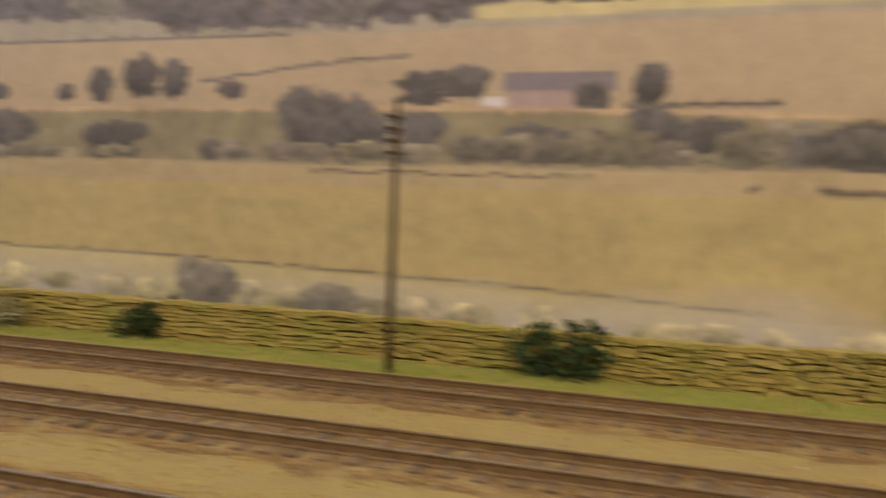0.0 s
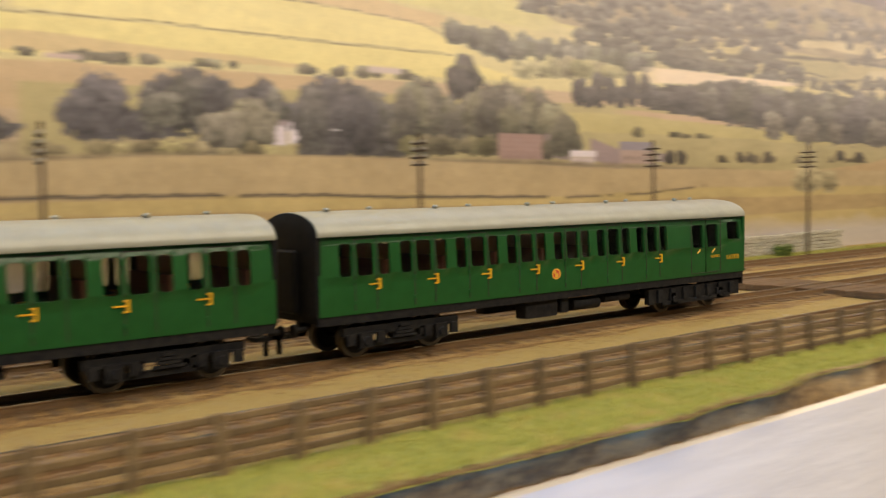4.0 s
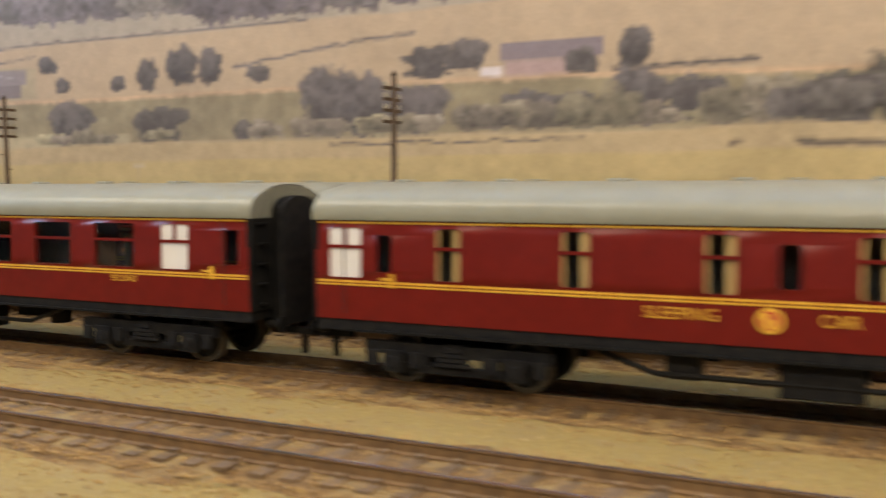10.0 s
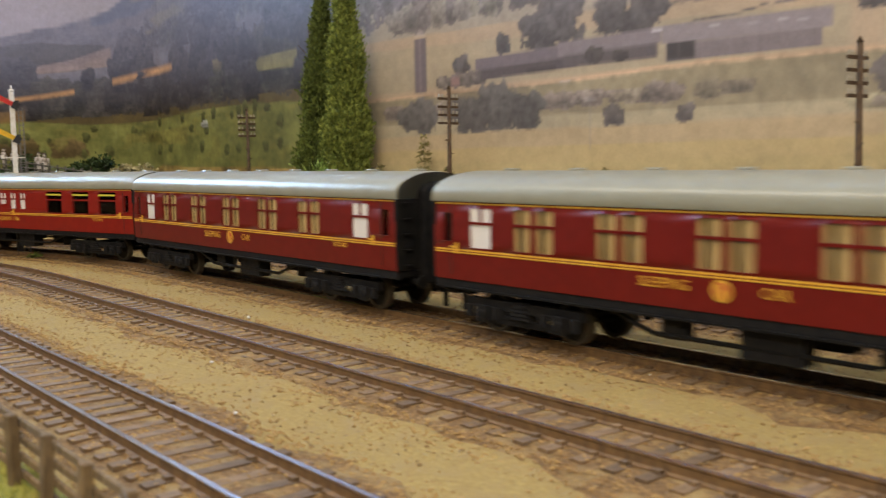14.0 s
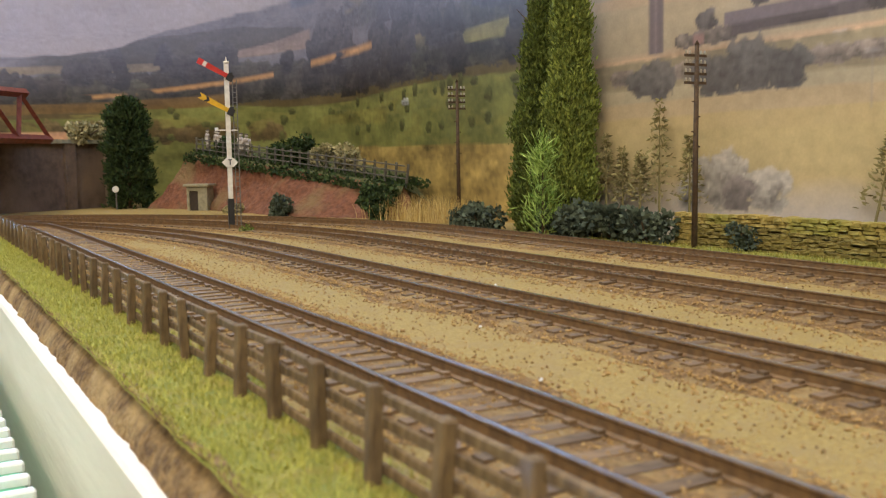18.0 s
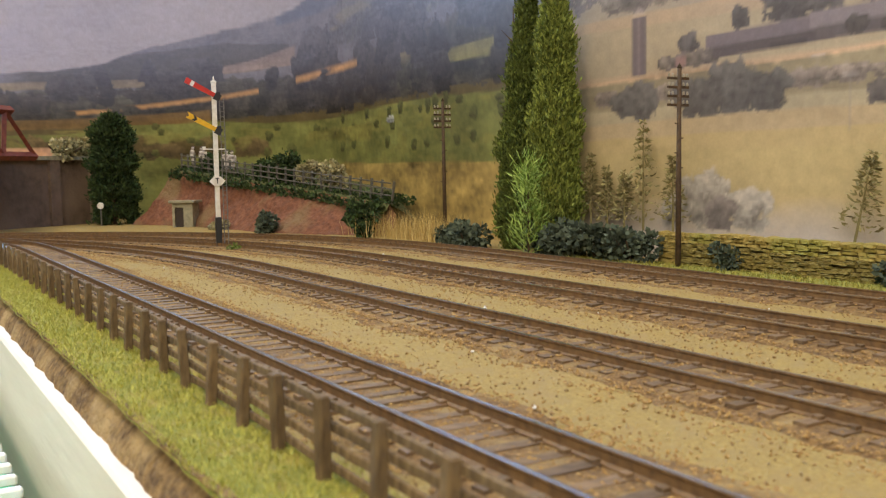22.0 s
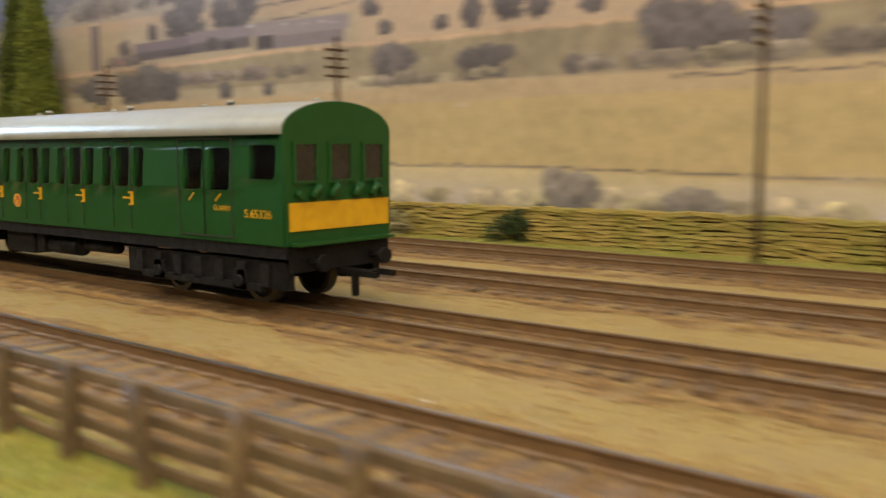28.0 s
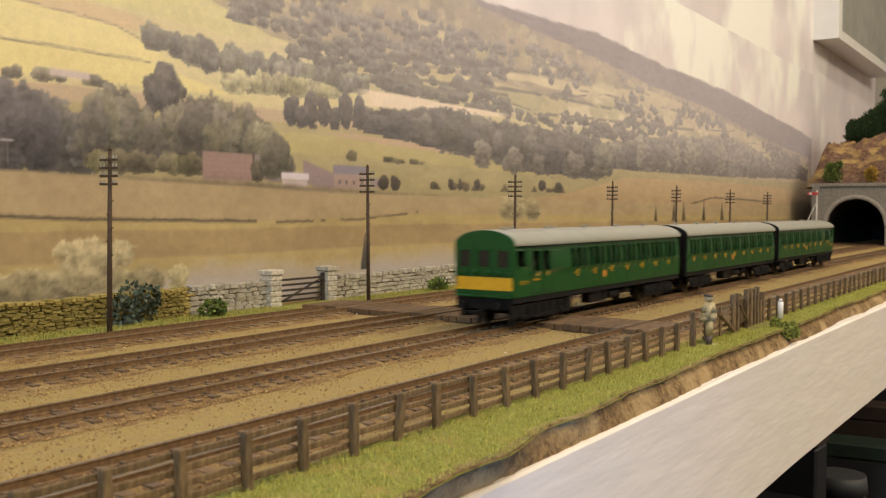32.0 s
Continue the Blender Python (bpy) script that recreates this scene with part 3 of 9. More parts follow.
    p.block(-0.114, -0.073, 0.0955, 0.1035, tint(142, 126, 124))
    p.block(-0.114, -0.080, 0.0948, 0.0958, tint(226, 212, 200))
    p.trees([(-0.145, 0.091, 0.026, 0.014), (-0.128, 0.093, 0.020, 0.014), (-0.082, 0.089, 0.014, 0.011), (-0.0625, 0.091, 0.013, 0.0155)], TREE_GREY)
    p.hedge([(-0.07, 0.0905), (-0.02, 0.0915)], 0.0012, TREE_GREY, 0.3)
    # bank below the farm lane
    lane = [(-0.7, 0.0885), (-0.5, 0.0895), (-0.424, 0.0915), (-0.337, 0.0900), (-0.18, 0.0900), (-0.07, 0.0890), (0.02, 0.086)]
    p.field(-0.7, 0.04, [(-0.7, 0.067), (0.04, 0.069)], lane, BANK, 0.22)
    p.hedge(lane, 0.0013, tint(216, 176, 122))
    p.field(-0.7, -0.30, [(-0.7, 0.066), (-0.3, 0.068)], [(-0.7, 0.074), (-0.3, 0.073)], tint(190, 172, 122), 0.1)
    p.wood(-0.63, -0.38, [(-0.63, 0.076), (-0.38, 0.076)], [(-0.63, 0.086), (-0.38, 0.085)], tint(140, 124, 104), 26, 0.02)
    p.trees([(-0.597, 0.067, 0.026, 0.022), (-0.608, 0.070, 0.022, 0.015), (-0.540, 0.067, 0.044, 0.027), (-0.560, 0.067, 0.03, 0.021), (-0.520, 0.067, 0.030, 0.020)], tint(90, 86, 76))
    p.trees([(-0.467, 0.067, 0.014, 0.011), (-0.430, 0.067, 0.010, 0.008), (-0.338, 0.068, 0.034, 0.0225), (-0.283, 0.069, 0.034, 0.0165), (-0.235, 0.069, 0.012, 0.009)], tint(92, 84, 74))
    p.trees([(-0.190, 0.069, 0.034, 0.030), (-0.172, 0.069, 0.03, 0.026), (-0.150, 0.069, 0.034, 0.021), (-0.103, 0.070, 0.022, 0.015), (-0.086, 0.070, 0.022, 0.013), (-0.06, 0.071, 0.026, 0.02), (-0.04, 0.071, 0.024, 0.017), (-0.012, 0.070, 0.018, 0.014)], tint(98, 90, 82))
    p.wood(-0.36, 0.01, [(-0.36, 0.0685), (0.01, 0.0695)], [(-0.36, 0.0755), (0.01, 0.0800)], tint(142, 128, 102), 26, 0.022)
    p.wood(-0.13, 0.0, [(-0.13, 0.0695), (0.0, 0.0695)], [(-0.13, 0.081), (0.0, 0.085)], tint(126, 114, 92), 14, 0.024)
    # long wood
    p.wood(-0.008, 0.205, [(-0.01, 0.069), (0.21, 0.069)], [(-0.01, 0.082), (0.03, 0.095), (0.06, 0.1), (0.10, 0.101), (0.13, 0.093), (0.15, 0.098), (0.18, 0.101), (0.205, 0.082)], tint(92, 84, 76), 110, 0.026)
    p.trees([(0.235, 0.070, 0.026, 0.020), (0.221, 0.069, 0.014, 0.010)], TREE_FAR)
    p.field(0.18, 0.56, [(0.18, 0.069), (0.36, 0.068), (0.56, 0.079)], [(0.18, 0.074), (0.30, 0.079), (0.56, 0.088)], tint(184, 162, 112), 0.12)
    # yellow slopes of the right half
    p.field(0.29, 2.5, [(0.29, 0.117), (0.42, 0.121), (0.60, 0.124), (0.76, 0.127), (2.5, 0.12)], [(0.29, 0.6), (2.5, 0.6)], tint(216, 198, 126), 0.05)
    p.field(0.27, 0.62, [(0.27, 0.100), (0.62, 0.098)], [(0.27, 0.117), (0.44, 0.122), (0.62, 0.124)], tint(204, 172, 116), 0.06)
    p.field(0.36, 0.765, [(0.36, 0.124), (0.55, 0.128), (0.66, 0.1285), (0.765, 0.131)], [(0.36, 0.142), (0.50, 0.1452), (0.61, 0.1441), (0.70, 0.1444), (0.765, 0.131)], tint(230, 210, 118), 0.05)
    p.field(0.30, 0.60, [(0.30, 0.124), (0.45, 0.127), (0.60, 0.128)], [(0.30, 0.132), (0.45, 0.136), (0.60, 0.130)], tint(212, 184, 118), 0.05)
    p.field(0.44, 0.71, [(0.44, 0.1465), (0.61, 0.1455), (0.71, 0.1452)], [(0.44, 0.168), (0.62, 0.1649), (0.675, 0.1615), (0.71, 0.150)], tint(232, 212, 122), 0.05)
    p.field(0.40, 0.70, [(0.40, 0.170), (0.62, 0.1655), (0.675, 0.162), (0.70, 0.160)], [(0.40, 0.182), (0.60, 0.178), (0.70, 0.168)], tint(216, 186, 122), 0.05)
    p.field(0.55, 0.90, [(0.55, 0.180), (0.70, 0.172), (0.78, 0.167), (0.90, 0.166)], [(0.55, 0.235), (0.70, 0.200), (0.80, 0.180), (0.90, 0.172)], tint(214, 200, 116), 0.06)
    p.hedge([(0.36, 0.1430), (0.50, 0.1460), (0.61, 0.1446), (0.70, 0.1446)], 0.0007, tint(150, 132, 84))
    p.hedge([(0.44, 0.1685), (0.62, 0.1655), (0.675, 0.1620), (0.703, 0.1535)], 0.0006, tint(176, 152, 100))
    # wooded hillside up to the skyline
    hill_foot = [(0.42, 0.33), (0.6, 0.235), (0.70, 0.200), (0.805, 0.1745), (0.885, 0.1720), (0.961, 0.1765), (1.065, 0.1780), (1.22, 0.178), (2.5, 0.15)]
    skyline = [(0.4, 0.6), (0.80, 0.36), (0.95, 0.280), (1.104, 0.2506), (1.219, 0.2543), (1.361, 0.2588), (1.464, 0.2539), (1.607, 0.2480), (1.837, 0.2460), (2.07, 0.2330), (2.373, 0.2163), (2.5, 0.205)]
    ridge = [(1.03, 0.262), (1.094, 0.2438), (1.219, 0.2374), (1.362, 0.2304), (1.523, 0.2193), (1.755, 0.2115), (2.036, 0.1887), (2.5, 0.165)]
    p.field(0.42, 2.5, hill_foot, [(0.42, 0.6), (2.5, 0.6)], tint(172, 154, 112), 0.16)
    p.lay(np.clip((p.cloud(0.022, 4, 1.6) - 0.10) * 2.2, 0, 1) * p.above(hill_foot, 0.01) * 0.7, tint(146, 132, 104), 0.14)
    p.lay(np.clip((p.cloud(0.014, 4, 1.3) - 0.35) * 3, 0, 1) * p.above(hill_foot, 0.02) * 0.7, tint(196, 180, 124), 0.10)
    p.field(1.03, 2.5, ridge, skyline, tint(126, 114, 108), 0.14)
    # patchwork of small fields, hedges and scattered clumps over the far slopes
    def low(x):
        return np.interp(x, (0.3, 0.6, 0.9, 1.3, 2.4), (0.170, 0.170, 0.152, 0.142, 0.120))

    def high(x):
        return np.interp(x, (0.3, 0.6, 0.8, 1.0, 1.4, 1.8, 2.4), (0.20, 0.22, 0.22, 0.225, 0.215, 0.20, 0.160))

    p.field(0.86, 1.35, [(0.86, 0.150), (1.35, 0.145)], [(0.86, 0.170), (0.96, 0.1765), (1.22, 0.178), (1.35, 0.175)], tint(200, 182, 116), 0.10)
    p.field(1.0, 1.5, [(1.0, 0.1795), (1.20, 0.186), (1.5, 0.178)], [(1.0, 0.1835), (1.195, 0.1949), (1.363, 0.1955), (1.5, 0.186)], tint(214, 194, 134), 0.08)
    p.field(1.34, 2.3, [(1.34, 0.150), (1.6, 0.168), (1.9, 0.176), (2.3, 0.145)], [(1.34, 0.196), (1.52, 0.212), (1.75, 0.204), (2.04, 0.182), (2.3, 0.160)], tint(202, 182, 124), 0.10)
    band = np.clip((p.z - low(p.x)) / 0.008, 0, 1) * np.clip((high(p.x) - p.z) / 0.02, 0, 1) * np.clip((p.x - 0.74) / 0.12, 0, 1)
    p.lay(band * np.clip((p.cloud(0.022, 3, 3.4) - 0.30) * 6, 0, 1), tint(216, 198, 138), 0.06)
    p.lay(band * np.clip((p.cloud(0.020, 3, 3.0) - 0.40) * 6, 0, 1) * 0.8, tint(182, 170, 108), 0.08)
    clump = p.cloud(0.030, 3, 3.4)
    for _ in range(2300):
        x = p.rng.uniform(0.76, 2.42)
        z = low(x) + (high(x) - low(x)) * p.rng.random() ** 1.2
        if clump[min(p.nz - 1, int((z - p.z0) / p.step)), min(p.nx - 1, int((x - p.x0) / p.step))] < 0.16:
            continue
        far = float(np.clip((z - 0.14) / 0.10, 0, 1))
        size = p.rng.uniform(0.7, 1.3) * (1 - 0.25 * far)
        p.tree(x, z, 0.019 * size, 0.0095 * size, (1 - far) * tint(112, 106, 84) + far * tint(142, 134, 116), p.rng.random() < 0.2)
    for pts in (((0.93, 0.1640), (1.046, 0.1676), (1.148, 0.1680)), ((0.95, 0.1800), (1.065, 0.1868), (1.195, 0.1948)), ((1.05, 0.1700), (1.20, 0.1760), (1.40, 0.1780)), ((1.20, 0.1560), (1.45, 0.1660), (1.70, 0.1740))):
        p.hedge(list(pts), 0.0022, tint(118, 110, 86), 0.25)
    for _ in range(34):
        x, r = p.rng.uniform(0.9, 2.2), p.rng.uniform(0.04, 0.14)
        z = low(x) + (high(x) - low(x)) * p.rng.random()
        dz = p.rng.uniform(-0.010, 0.010)
        p.hedge([(x, z), (x + r * 0.5, z + dz * 0.35), (x + r, z + dz)], p.rng.uniform(0.0008, 0.0018), tint(128, 118, 92), 0.3)
    # belt of mixed wood running down between the yellow fields
    p.wood(0.700, 0.92, [(0.70, 0.152), (0.739, 0.1440), (0.781, 0.1395), (0.83, 0.1380), (0.92, 0.148)], [(0.70, 0.168), (0.747, 0.1665), (0.805, 0.1635), (0.857, 0.1625), (0.92, 0.161)], tint(122, 116, 98), 90, 0.018)
    p.wood(0.76, 0.88, [(0.76, 0.133), (0.88, 0.140)], [(0.76, 0.147), (0.80, 0.152), (0.88, 0.150)], tint(164, 152, 108), 34, 0.020)
    p.wood(0.40, 0.72, [(0.40, 0.122), (0.72, 0.1265)], [(0.40, 0.128), (0.72, 0.1345)], tint(128, 118, 92), 30, 0.012)
    p.block(0.635, 0.660, 0.1285, 0.1335, tint(206, 184, 160))
    p.block(0.452, 0.470, 0.1235, 0.127, tint(200, 172, 150))
    p.field(0.92, 1.14, [(0.92, 0.1385), (1.01, 0.1410), (1.14, 0.1475)], [(0.92, 0.1505), (1.01, 0.1508), (1.14, 0.1506)], tint(238, 212, 164), 0.03)
    # woods at the far end of the valley
    p.wood(1.38, 2.30, [(1.38, 0.106), (2.30, 0.122)], [(1.38, 0.140), (1.633, 0.1640), (1.902, 0.1740), (2.195, 0.1480), (2.30, 0.130)], tint(118, 110, 92), 330, 0.028, 0.2)
    # middle ground
    p.field(0.44, 2.5, [(0.44, 0.075), (0.84, 0.073), (1.05, 0.069), (2.5, 0.060)], [(0.44, 0.112), (0.60, 0.116), (0.81, 0.1186), (0.885, 0.1200), (0.98, 0.1150), (1.10, 0.1080), (1.40, 0.108), (2.5, 0.118)], tint(186, 168, 104), 0.08)
    p.field(0.80, 1.20, [(0.80, 0.098), (0.98, 0.099), (1.20, 0.094)], [(0.80, 0.112), (0.90, 0.113), (1.05, 0.107), (1.20, 0.098)], tint(196, 178, 102), 0.06)
    p.field(0.88, 1.10, [(0.88, 0.1125), (1.10, 0.1065)], [(0.88, 0.1160), (0.98, 0.1145), (1.10, 0.1085)], tint(206, 172, 124), 0.06)
    p.field(1.15, 2.5, [(1.15, 0.066), (1.35, 0.0625), (1.64, 0.062), (2.5, 0.058)], [(1.15, 0.068), (1.28, 0.0775), (1.45, 0.0995), (1.85, 0.104), (2.5, 0.103)], tint(204, 170, 106), 0.06)
    p.hedge([(0.985, 0.0695), (1.127, 0.0650), (1.35, 0.0616), (1.637, 0.0610)], 0.0016, tint(146, 124, 84))
    p.hedge([(1.60, 0.061), (1.70, 0.070), (1.788, 0.0797), (1.95, 0.0790), (2.119, 0.0759)], 0.0016, tint(110, 94, 70))
    p.wood(0.915, 1.375, [(0.915, 0.1195), (0.993, 0.1134), (1.106, 0.1060), (1.184, 0.0975), (1.375, 0.0950)], [(0.915, 0.1372), (0.961, 0.1390), (0.993, 0.1435), (1.031, 0.1493), (1.105, 0.1458), (1.184, 0.1430), (1.274, 0.1520), (1.332, 0.1457), (1.375, 0.134)], tint(104, 97, 84), 230, 0.030, 0.15)
    p.trees([(1.10, 0.098, 0.040, 0.026), (1.16, 0.094, 0.044, 0.026), (1.30, 0.093, 0.05, 0.03), (1.21, 0.094, 0.03, 0.024)], tint(128, 118, 94))
    for x, z, h in ((0.827, 0.1165, 0.022), (0.851, 0.1160, 0.028), (0.866, 0.1185, 0.024), (0.894, 0.1185, 0.030), (0.912, 0.1200, 0.026), (0.84, 0.116, 0.016), (0.88, 0.117, 0.018)):
        p.tree(x, z, 0.020, h, tint(98, 91, 78))
    p.wood(1.00, 1.28, [(1.0, 0.076), (1.28, 0.078)], [(1.0, 0.084), (1.28, 0.086)], tint(120, 106, 76), 16, 0.012, 0.4)
    p.wood(0.90, 1.0, [(0.90, 0.0955), (1.0, 0.096)], [(0.90, 0.104), (1.0, 0.101)], tint(122, 110, 78), 8, 0.014)
    # dark clumps and the white farmhouse
    dark, leafy = tint(102, 95, 88), tint(132, 122, 96)
    p.wood(0.296, 0.425, [(0.29, 0.079), (0.43, 0.082)], [(0.29, 0.112), (0.31, 0.122), (0.345, 0.118), (0.37, 0.127), (0.40, 0.124), (0.43, 0.092)], dark, 120, 0.034)
    p.trees([(0.345, 0.080, 0.02, 0.022), (0.31, 0.078, 0.012, 0.010), (0.372, 0.078, 0.016, 0.013)], leafy)
    p.trees([(0.478, 0.084, 0.036, 0.036), (0.470, 0.084, 0.028, 0.026), (0.500, 0.084, 0.028, 0.018)], dark)
    p.wood(0.504, 0.548, [(0.50, 0.088), (0.55, 0.090)], [(0.50, 0.113), (0.515, 0.123), (0.534, 0.1262), (0.548, 0.112)], dark, 34, 0.022)
    p.wood(0.550, 0.582, [(0.55, 0.090), (0.58, 0.092)], [(0.55, 0.119), (0.567, 0.122), (0.582, 0.108)], dark, 18, 0.018)
    p.block(0.565, 0.580, 0.0835, 0.0955, tint(224, 206, 194))
    p.block(0.581, 0.598, 0.0845, 0.0975, tint(238, 222, 210))
    p.block(0.564, 0.582, 0.0945, 0.0985, tint(168, 148, 136))
    p.wood(0.536, 0.566, [(0.536, 0.078), (0.566, 0.079)], [(0.536, 0.101), (0.55, 0.1105), (0.566, 0.108)], leafy, 22, 0.020)
    p.wood(0.44, 0.60, [(0.44, 0.0765), (0.60, 0.0775)], [(0.44, 0.086), (0.60, 0.086)], tint(150, 134, 92), 22, 0.020)
    p.wood(0.594, 0.658, [(0.594, 0.0770), (0.658, 0.0775)], [(0.594, 0.122), (0.606, 0.1262), (0.627, 0.1202), (0.643, 0.1165), (0.658, 0.100)], dark, 90, 0.026)
    p.wood(0.660, 0.707, [(0.66, 0.0810), (0.707, 0.0825)], [(0.66, 0.122), (0.674, 0.1317), (0.689, 0.1215), (0.707, 0.1060)], tint(110, 102, 84), 70, 0.024)
    p.wood(0.700, 0.722, [(0.70, 0.116), (0.722, 0.116)], [(0.70, 0.137), (0.709, 0.1462), (0.722, 0.134)], tint(94, 87, 76), 22, 0.016)
    p.wood(0.714, 0.808, [(0.714, 0.0840), (0.808, 0.0865)], [(0.714, 0.1215), (0.739, 0.1297), (0.769, 0.1283), (0.790, 0.1225), (0.808, 0.112)], tint(116, 107, 86), 110, 0.026)
    p.wood(0.66, 0.74, [(0.66, 0.0790), (0.74, 0.0800)], [(0.66, 0.0930), (0.74, 0.0935)], tint(112, 102, 72), 26, 0.018)
    # ruin, barns and cottages
    p.block(0.737, 0.785, 0.0767, 0.0955, tint(170, 136, 114))
    for k in range(5):
        p.block(0.738, 0.784, 0.0790 + 0.0033 * k, 0.0799 + 0.0033 * k, tint(150, 118, 98))
    p.block(0.786, 0.816, 0.0790, 0.0965, tint(152, 132, 118), -0.08)
    p.tree(0.790, 0.0770, 0.016, 0.0150, tint(104, 94, 70))
    p.wood(0.800, 0.822, [(0.80, 0.0800), (0.822, 0.0810)], [(0.80, 0.106), (0.812, 0.113), (0.822, 0.099)], tint(112, 103, 84), 16, 0.018)
    p.block(0.840, 0.880, 0.0780, 0.0945, tint(164, 140, 126), -0.22)
    p.block(0.816, 0.846, 0.0730, 0.0800, tint(212, 190, 168))
    p.block(0.815, 0.848, 0.0795, 0.0850, tint(232, 216, 202))
    p.block(0.878, 0.924, 0.0742, 0.0860, tint(184, 154, 128))
    p.block(0.877, 0.925, 0.0850, 0.0925, tint(150, 138, 136))
    p.block(0.926, 0.952, 0.0760, 0.0840, tint(164, 144, 126))
    for xs in (0.884, 0.893, 0.903, 0.914):
        p.block(xs, xs + 0.004, 0.0775, 0.0815, tint(120, 104, 92))
    p.trees([(0.945, 0.0745, 0.018, 0.012), (0.96, 0.0750, 0.016, 0.012), (1.045, 0.077, 0.010, 0.010), (1.06, 0.077, 0.010, 0.010), (1.09, 0.078, 0.012, 0.010), (1.22, 0.079, 0.018, 0.012), (1.26, 0.080, 0.02, 0.010)], tint(90, 80, 62))
    p.hedge([(0.29, 0.0700), (0.42, 0.0745), (0.5, 0.0765), (0.6, 0.0765), (0.673, 0.0757), (0.758, 0.0755), (0.885, 0.0730), (1.047, 0.0691)], 0.0026, tint(156, 136, 94), 0.0)
    # near fields
    p.field(-0.7, 2.5, [(-0.7, -0.02), (2.5, -0.02)], [(-0.7, 0.066), (-0.4, 0.0675), (0.0, 0.0685), (0.33, 0.0675), (0.5, 0.0775), (0.6, 0.0785), (0.84, 0.0715), (1.4, 0.070), (2.5, 0.068)], TAN, 0.08)
    p.field(-0.7, 2.5, [(-0.7, -0.02), (2.5, -0.02)], [(-0.7, 0.0585), (-0.1, 0.060), (0.1, 0.0595), (0.33, 0.0530), (0.6, 0.056), (0.82, 0.051), (1.0, 0.056), (2.5, 0.05)], GOLD, 0.08)
    p.field(-0.7, 0.25, [(-0.7, 0.030), (0.0, 0.030), (0.25, 0.036)], [(-0.7, 0.050), (-0.2, 0.053), (0.25, 0.046)], tint(204, 178, 98), 0.1)
    p.field(0.25, 2.5, [(0.25, 0.020), (0.6, 0.030), (2.5, 0.036)], [(0.25, 0.046), (0.6, 0.047), (2.5, 0.046)], tint(190, 160, 96), 0.12)
    p.hedge([(-0.03, 0.0625), (0.02, 0.0620), (0.10, 0.0610), (0.17, 0.0588), (0.24, 0.0570), (0.33, 0.0535), (0.44, 0.0565), (0.52, 0.0565), (0.608, 0.0551), (0.655, 0.0534), (0.789, 0.0512)], 0.0014, tint(106, 92, 72), 0.16)
    p.hedge([(-0.19, 0.0655), (-0.08, 0.0655)], 0.0007, TREE_GREY, 0.3)
    p.hedge([(0.81, 0.0505), (0.915, 0.0521), (0.993, 0.0573)], 0.0013, tint(124, 106, 76), 0.2)
    p.hedge([(-0.37, 0.0295), (-0.27, 0.0290), (-0.10, 0.0245), (-0.02, 0.020)], 0.0007, tint(130, 118, 90))
    p.field(-0.42, 0.1, [(-0.42, 0.012), (0.1, 0.012)], [(-0.42, 0.0285), (-0.27, 0.0280), (-0.02, 0.019), (0.1, 0.013)], PALE_GOLD, 0.1)
    # misty foot of the sheet with pale shrubs
    p.haze(1.3 - (p.z - 0.006) / 0.016 + 0.3 * p.mid, MIST, 0.85)
    p.wood(-0.36, 0.05, [(-0.36, 0.008), (0.05, 0.004)], [(-0.36, 0.022), (0.05, 0.016)], tint(196, 178, 128), 34, 0.024)
    p.wood(0.45, 0.72, [(0.45, 0.006), (0.72, 0.008)], [(0.45, 0.020), (0.72, 0.030)], tint(190, 172, 120), 30, 0.026)
    p.trees([(-0.556, 0.014, 0.034, 0.028), (-0.530, 0.012, 0.030, 0.022), (-0.575, 0.012, 0.022, 0.018)], tint(168, 158, 132))
    p.trees([(-0.546, 0.012, 0.020, 0.017)], tint(110, 100, 86))
    p.trees([(-0.425, 0.014, 0.016, 0.017), (-0.405, 0.012, 0.030, 0.026), (-0.400, 0.010, 0.02, 0.012), (-0.375, 0.012, 0.03, 0.028), (-0.235, 0.008, 0.034, 0.020), (-0.18, 0.006, 0.03, 0.016)], tint(132, 122, 98))
    p.trees([(0.66, 0.010, 0.05, 0.034), (0.695, 0.008, 0.03, 0.02), (0.62, 0.008, 0.03, 0.02), (1.16, 0.05, 0.06, 0.026), (1.20, 0.05, 0.04, 0.022)], tint(186, 168, 112))
    p.trees([(0.92, 0.014, 0.012, 0.026)], tint(104, 98, 80), True)
    p.trees([(1.55, 0.046, 0.012, 0.022), (1.62, 0.046, 0.016, 0.028), (1.66, 0.046, 0.016, 0.026), (1.75, 0.046, 0.016, 0.030), (1.84, 0.046, 0.016, 0.026)], tint(120, 104, 66), True)
    # thin telegraph posts in the picture
    for x, z0, h in ((-0.48, 0.056, 0.024), (-0.495, 0.075, 0.014), (-0.295, 0.024, 0.034), (0.085, 0.056, 0.028), (0.612, 0.081, 0.013)):
        p.block(x - 0.0007, x + 0.0007, z0, z0 + h, tint(150, 140, 122))
        p.block(x - 0.004, x + 0.004, z0 + h - 0.001, z0 + h + 0.0006, tint(206, 196, 180))
    p.haze(np.clip((p.z - 0.10) / 0.2, 0, 1), tint(216, 196, 170), 0.30)
    p.haze((p.x < 0.3) * np.clip((0.3 - p.x) / 0.5, 0, 1), tint(178, 166, 152), 0.16)
    # greyer ink all over, paler towards the far end and the top
    grey = p.img.mean(2, keepdims=True)
    p.img = p.img * 0.84 + 0.16 * grey * np.array([1.03, 1.0, 0.93])
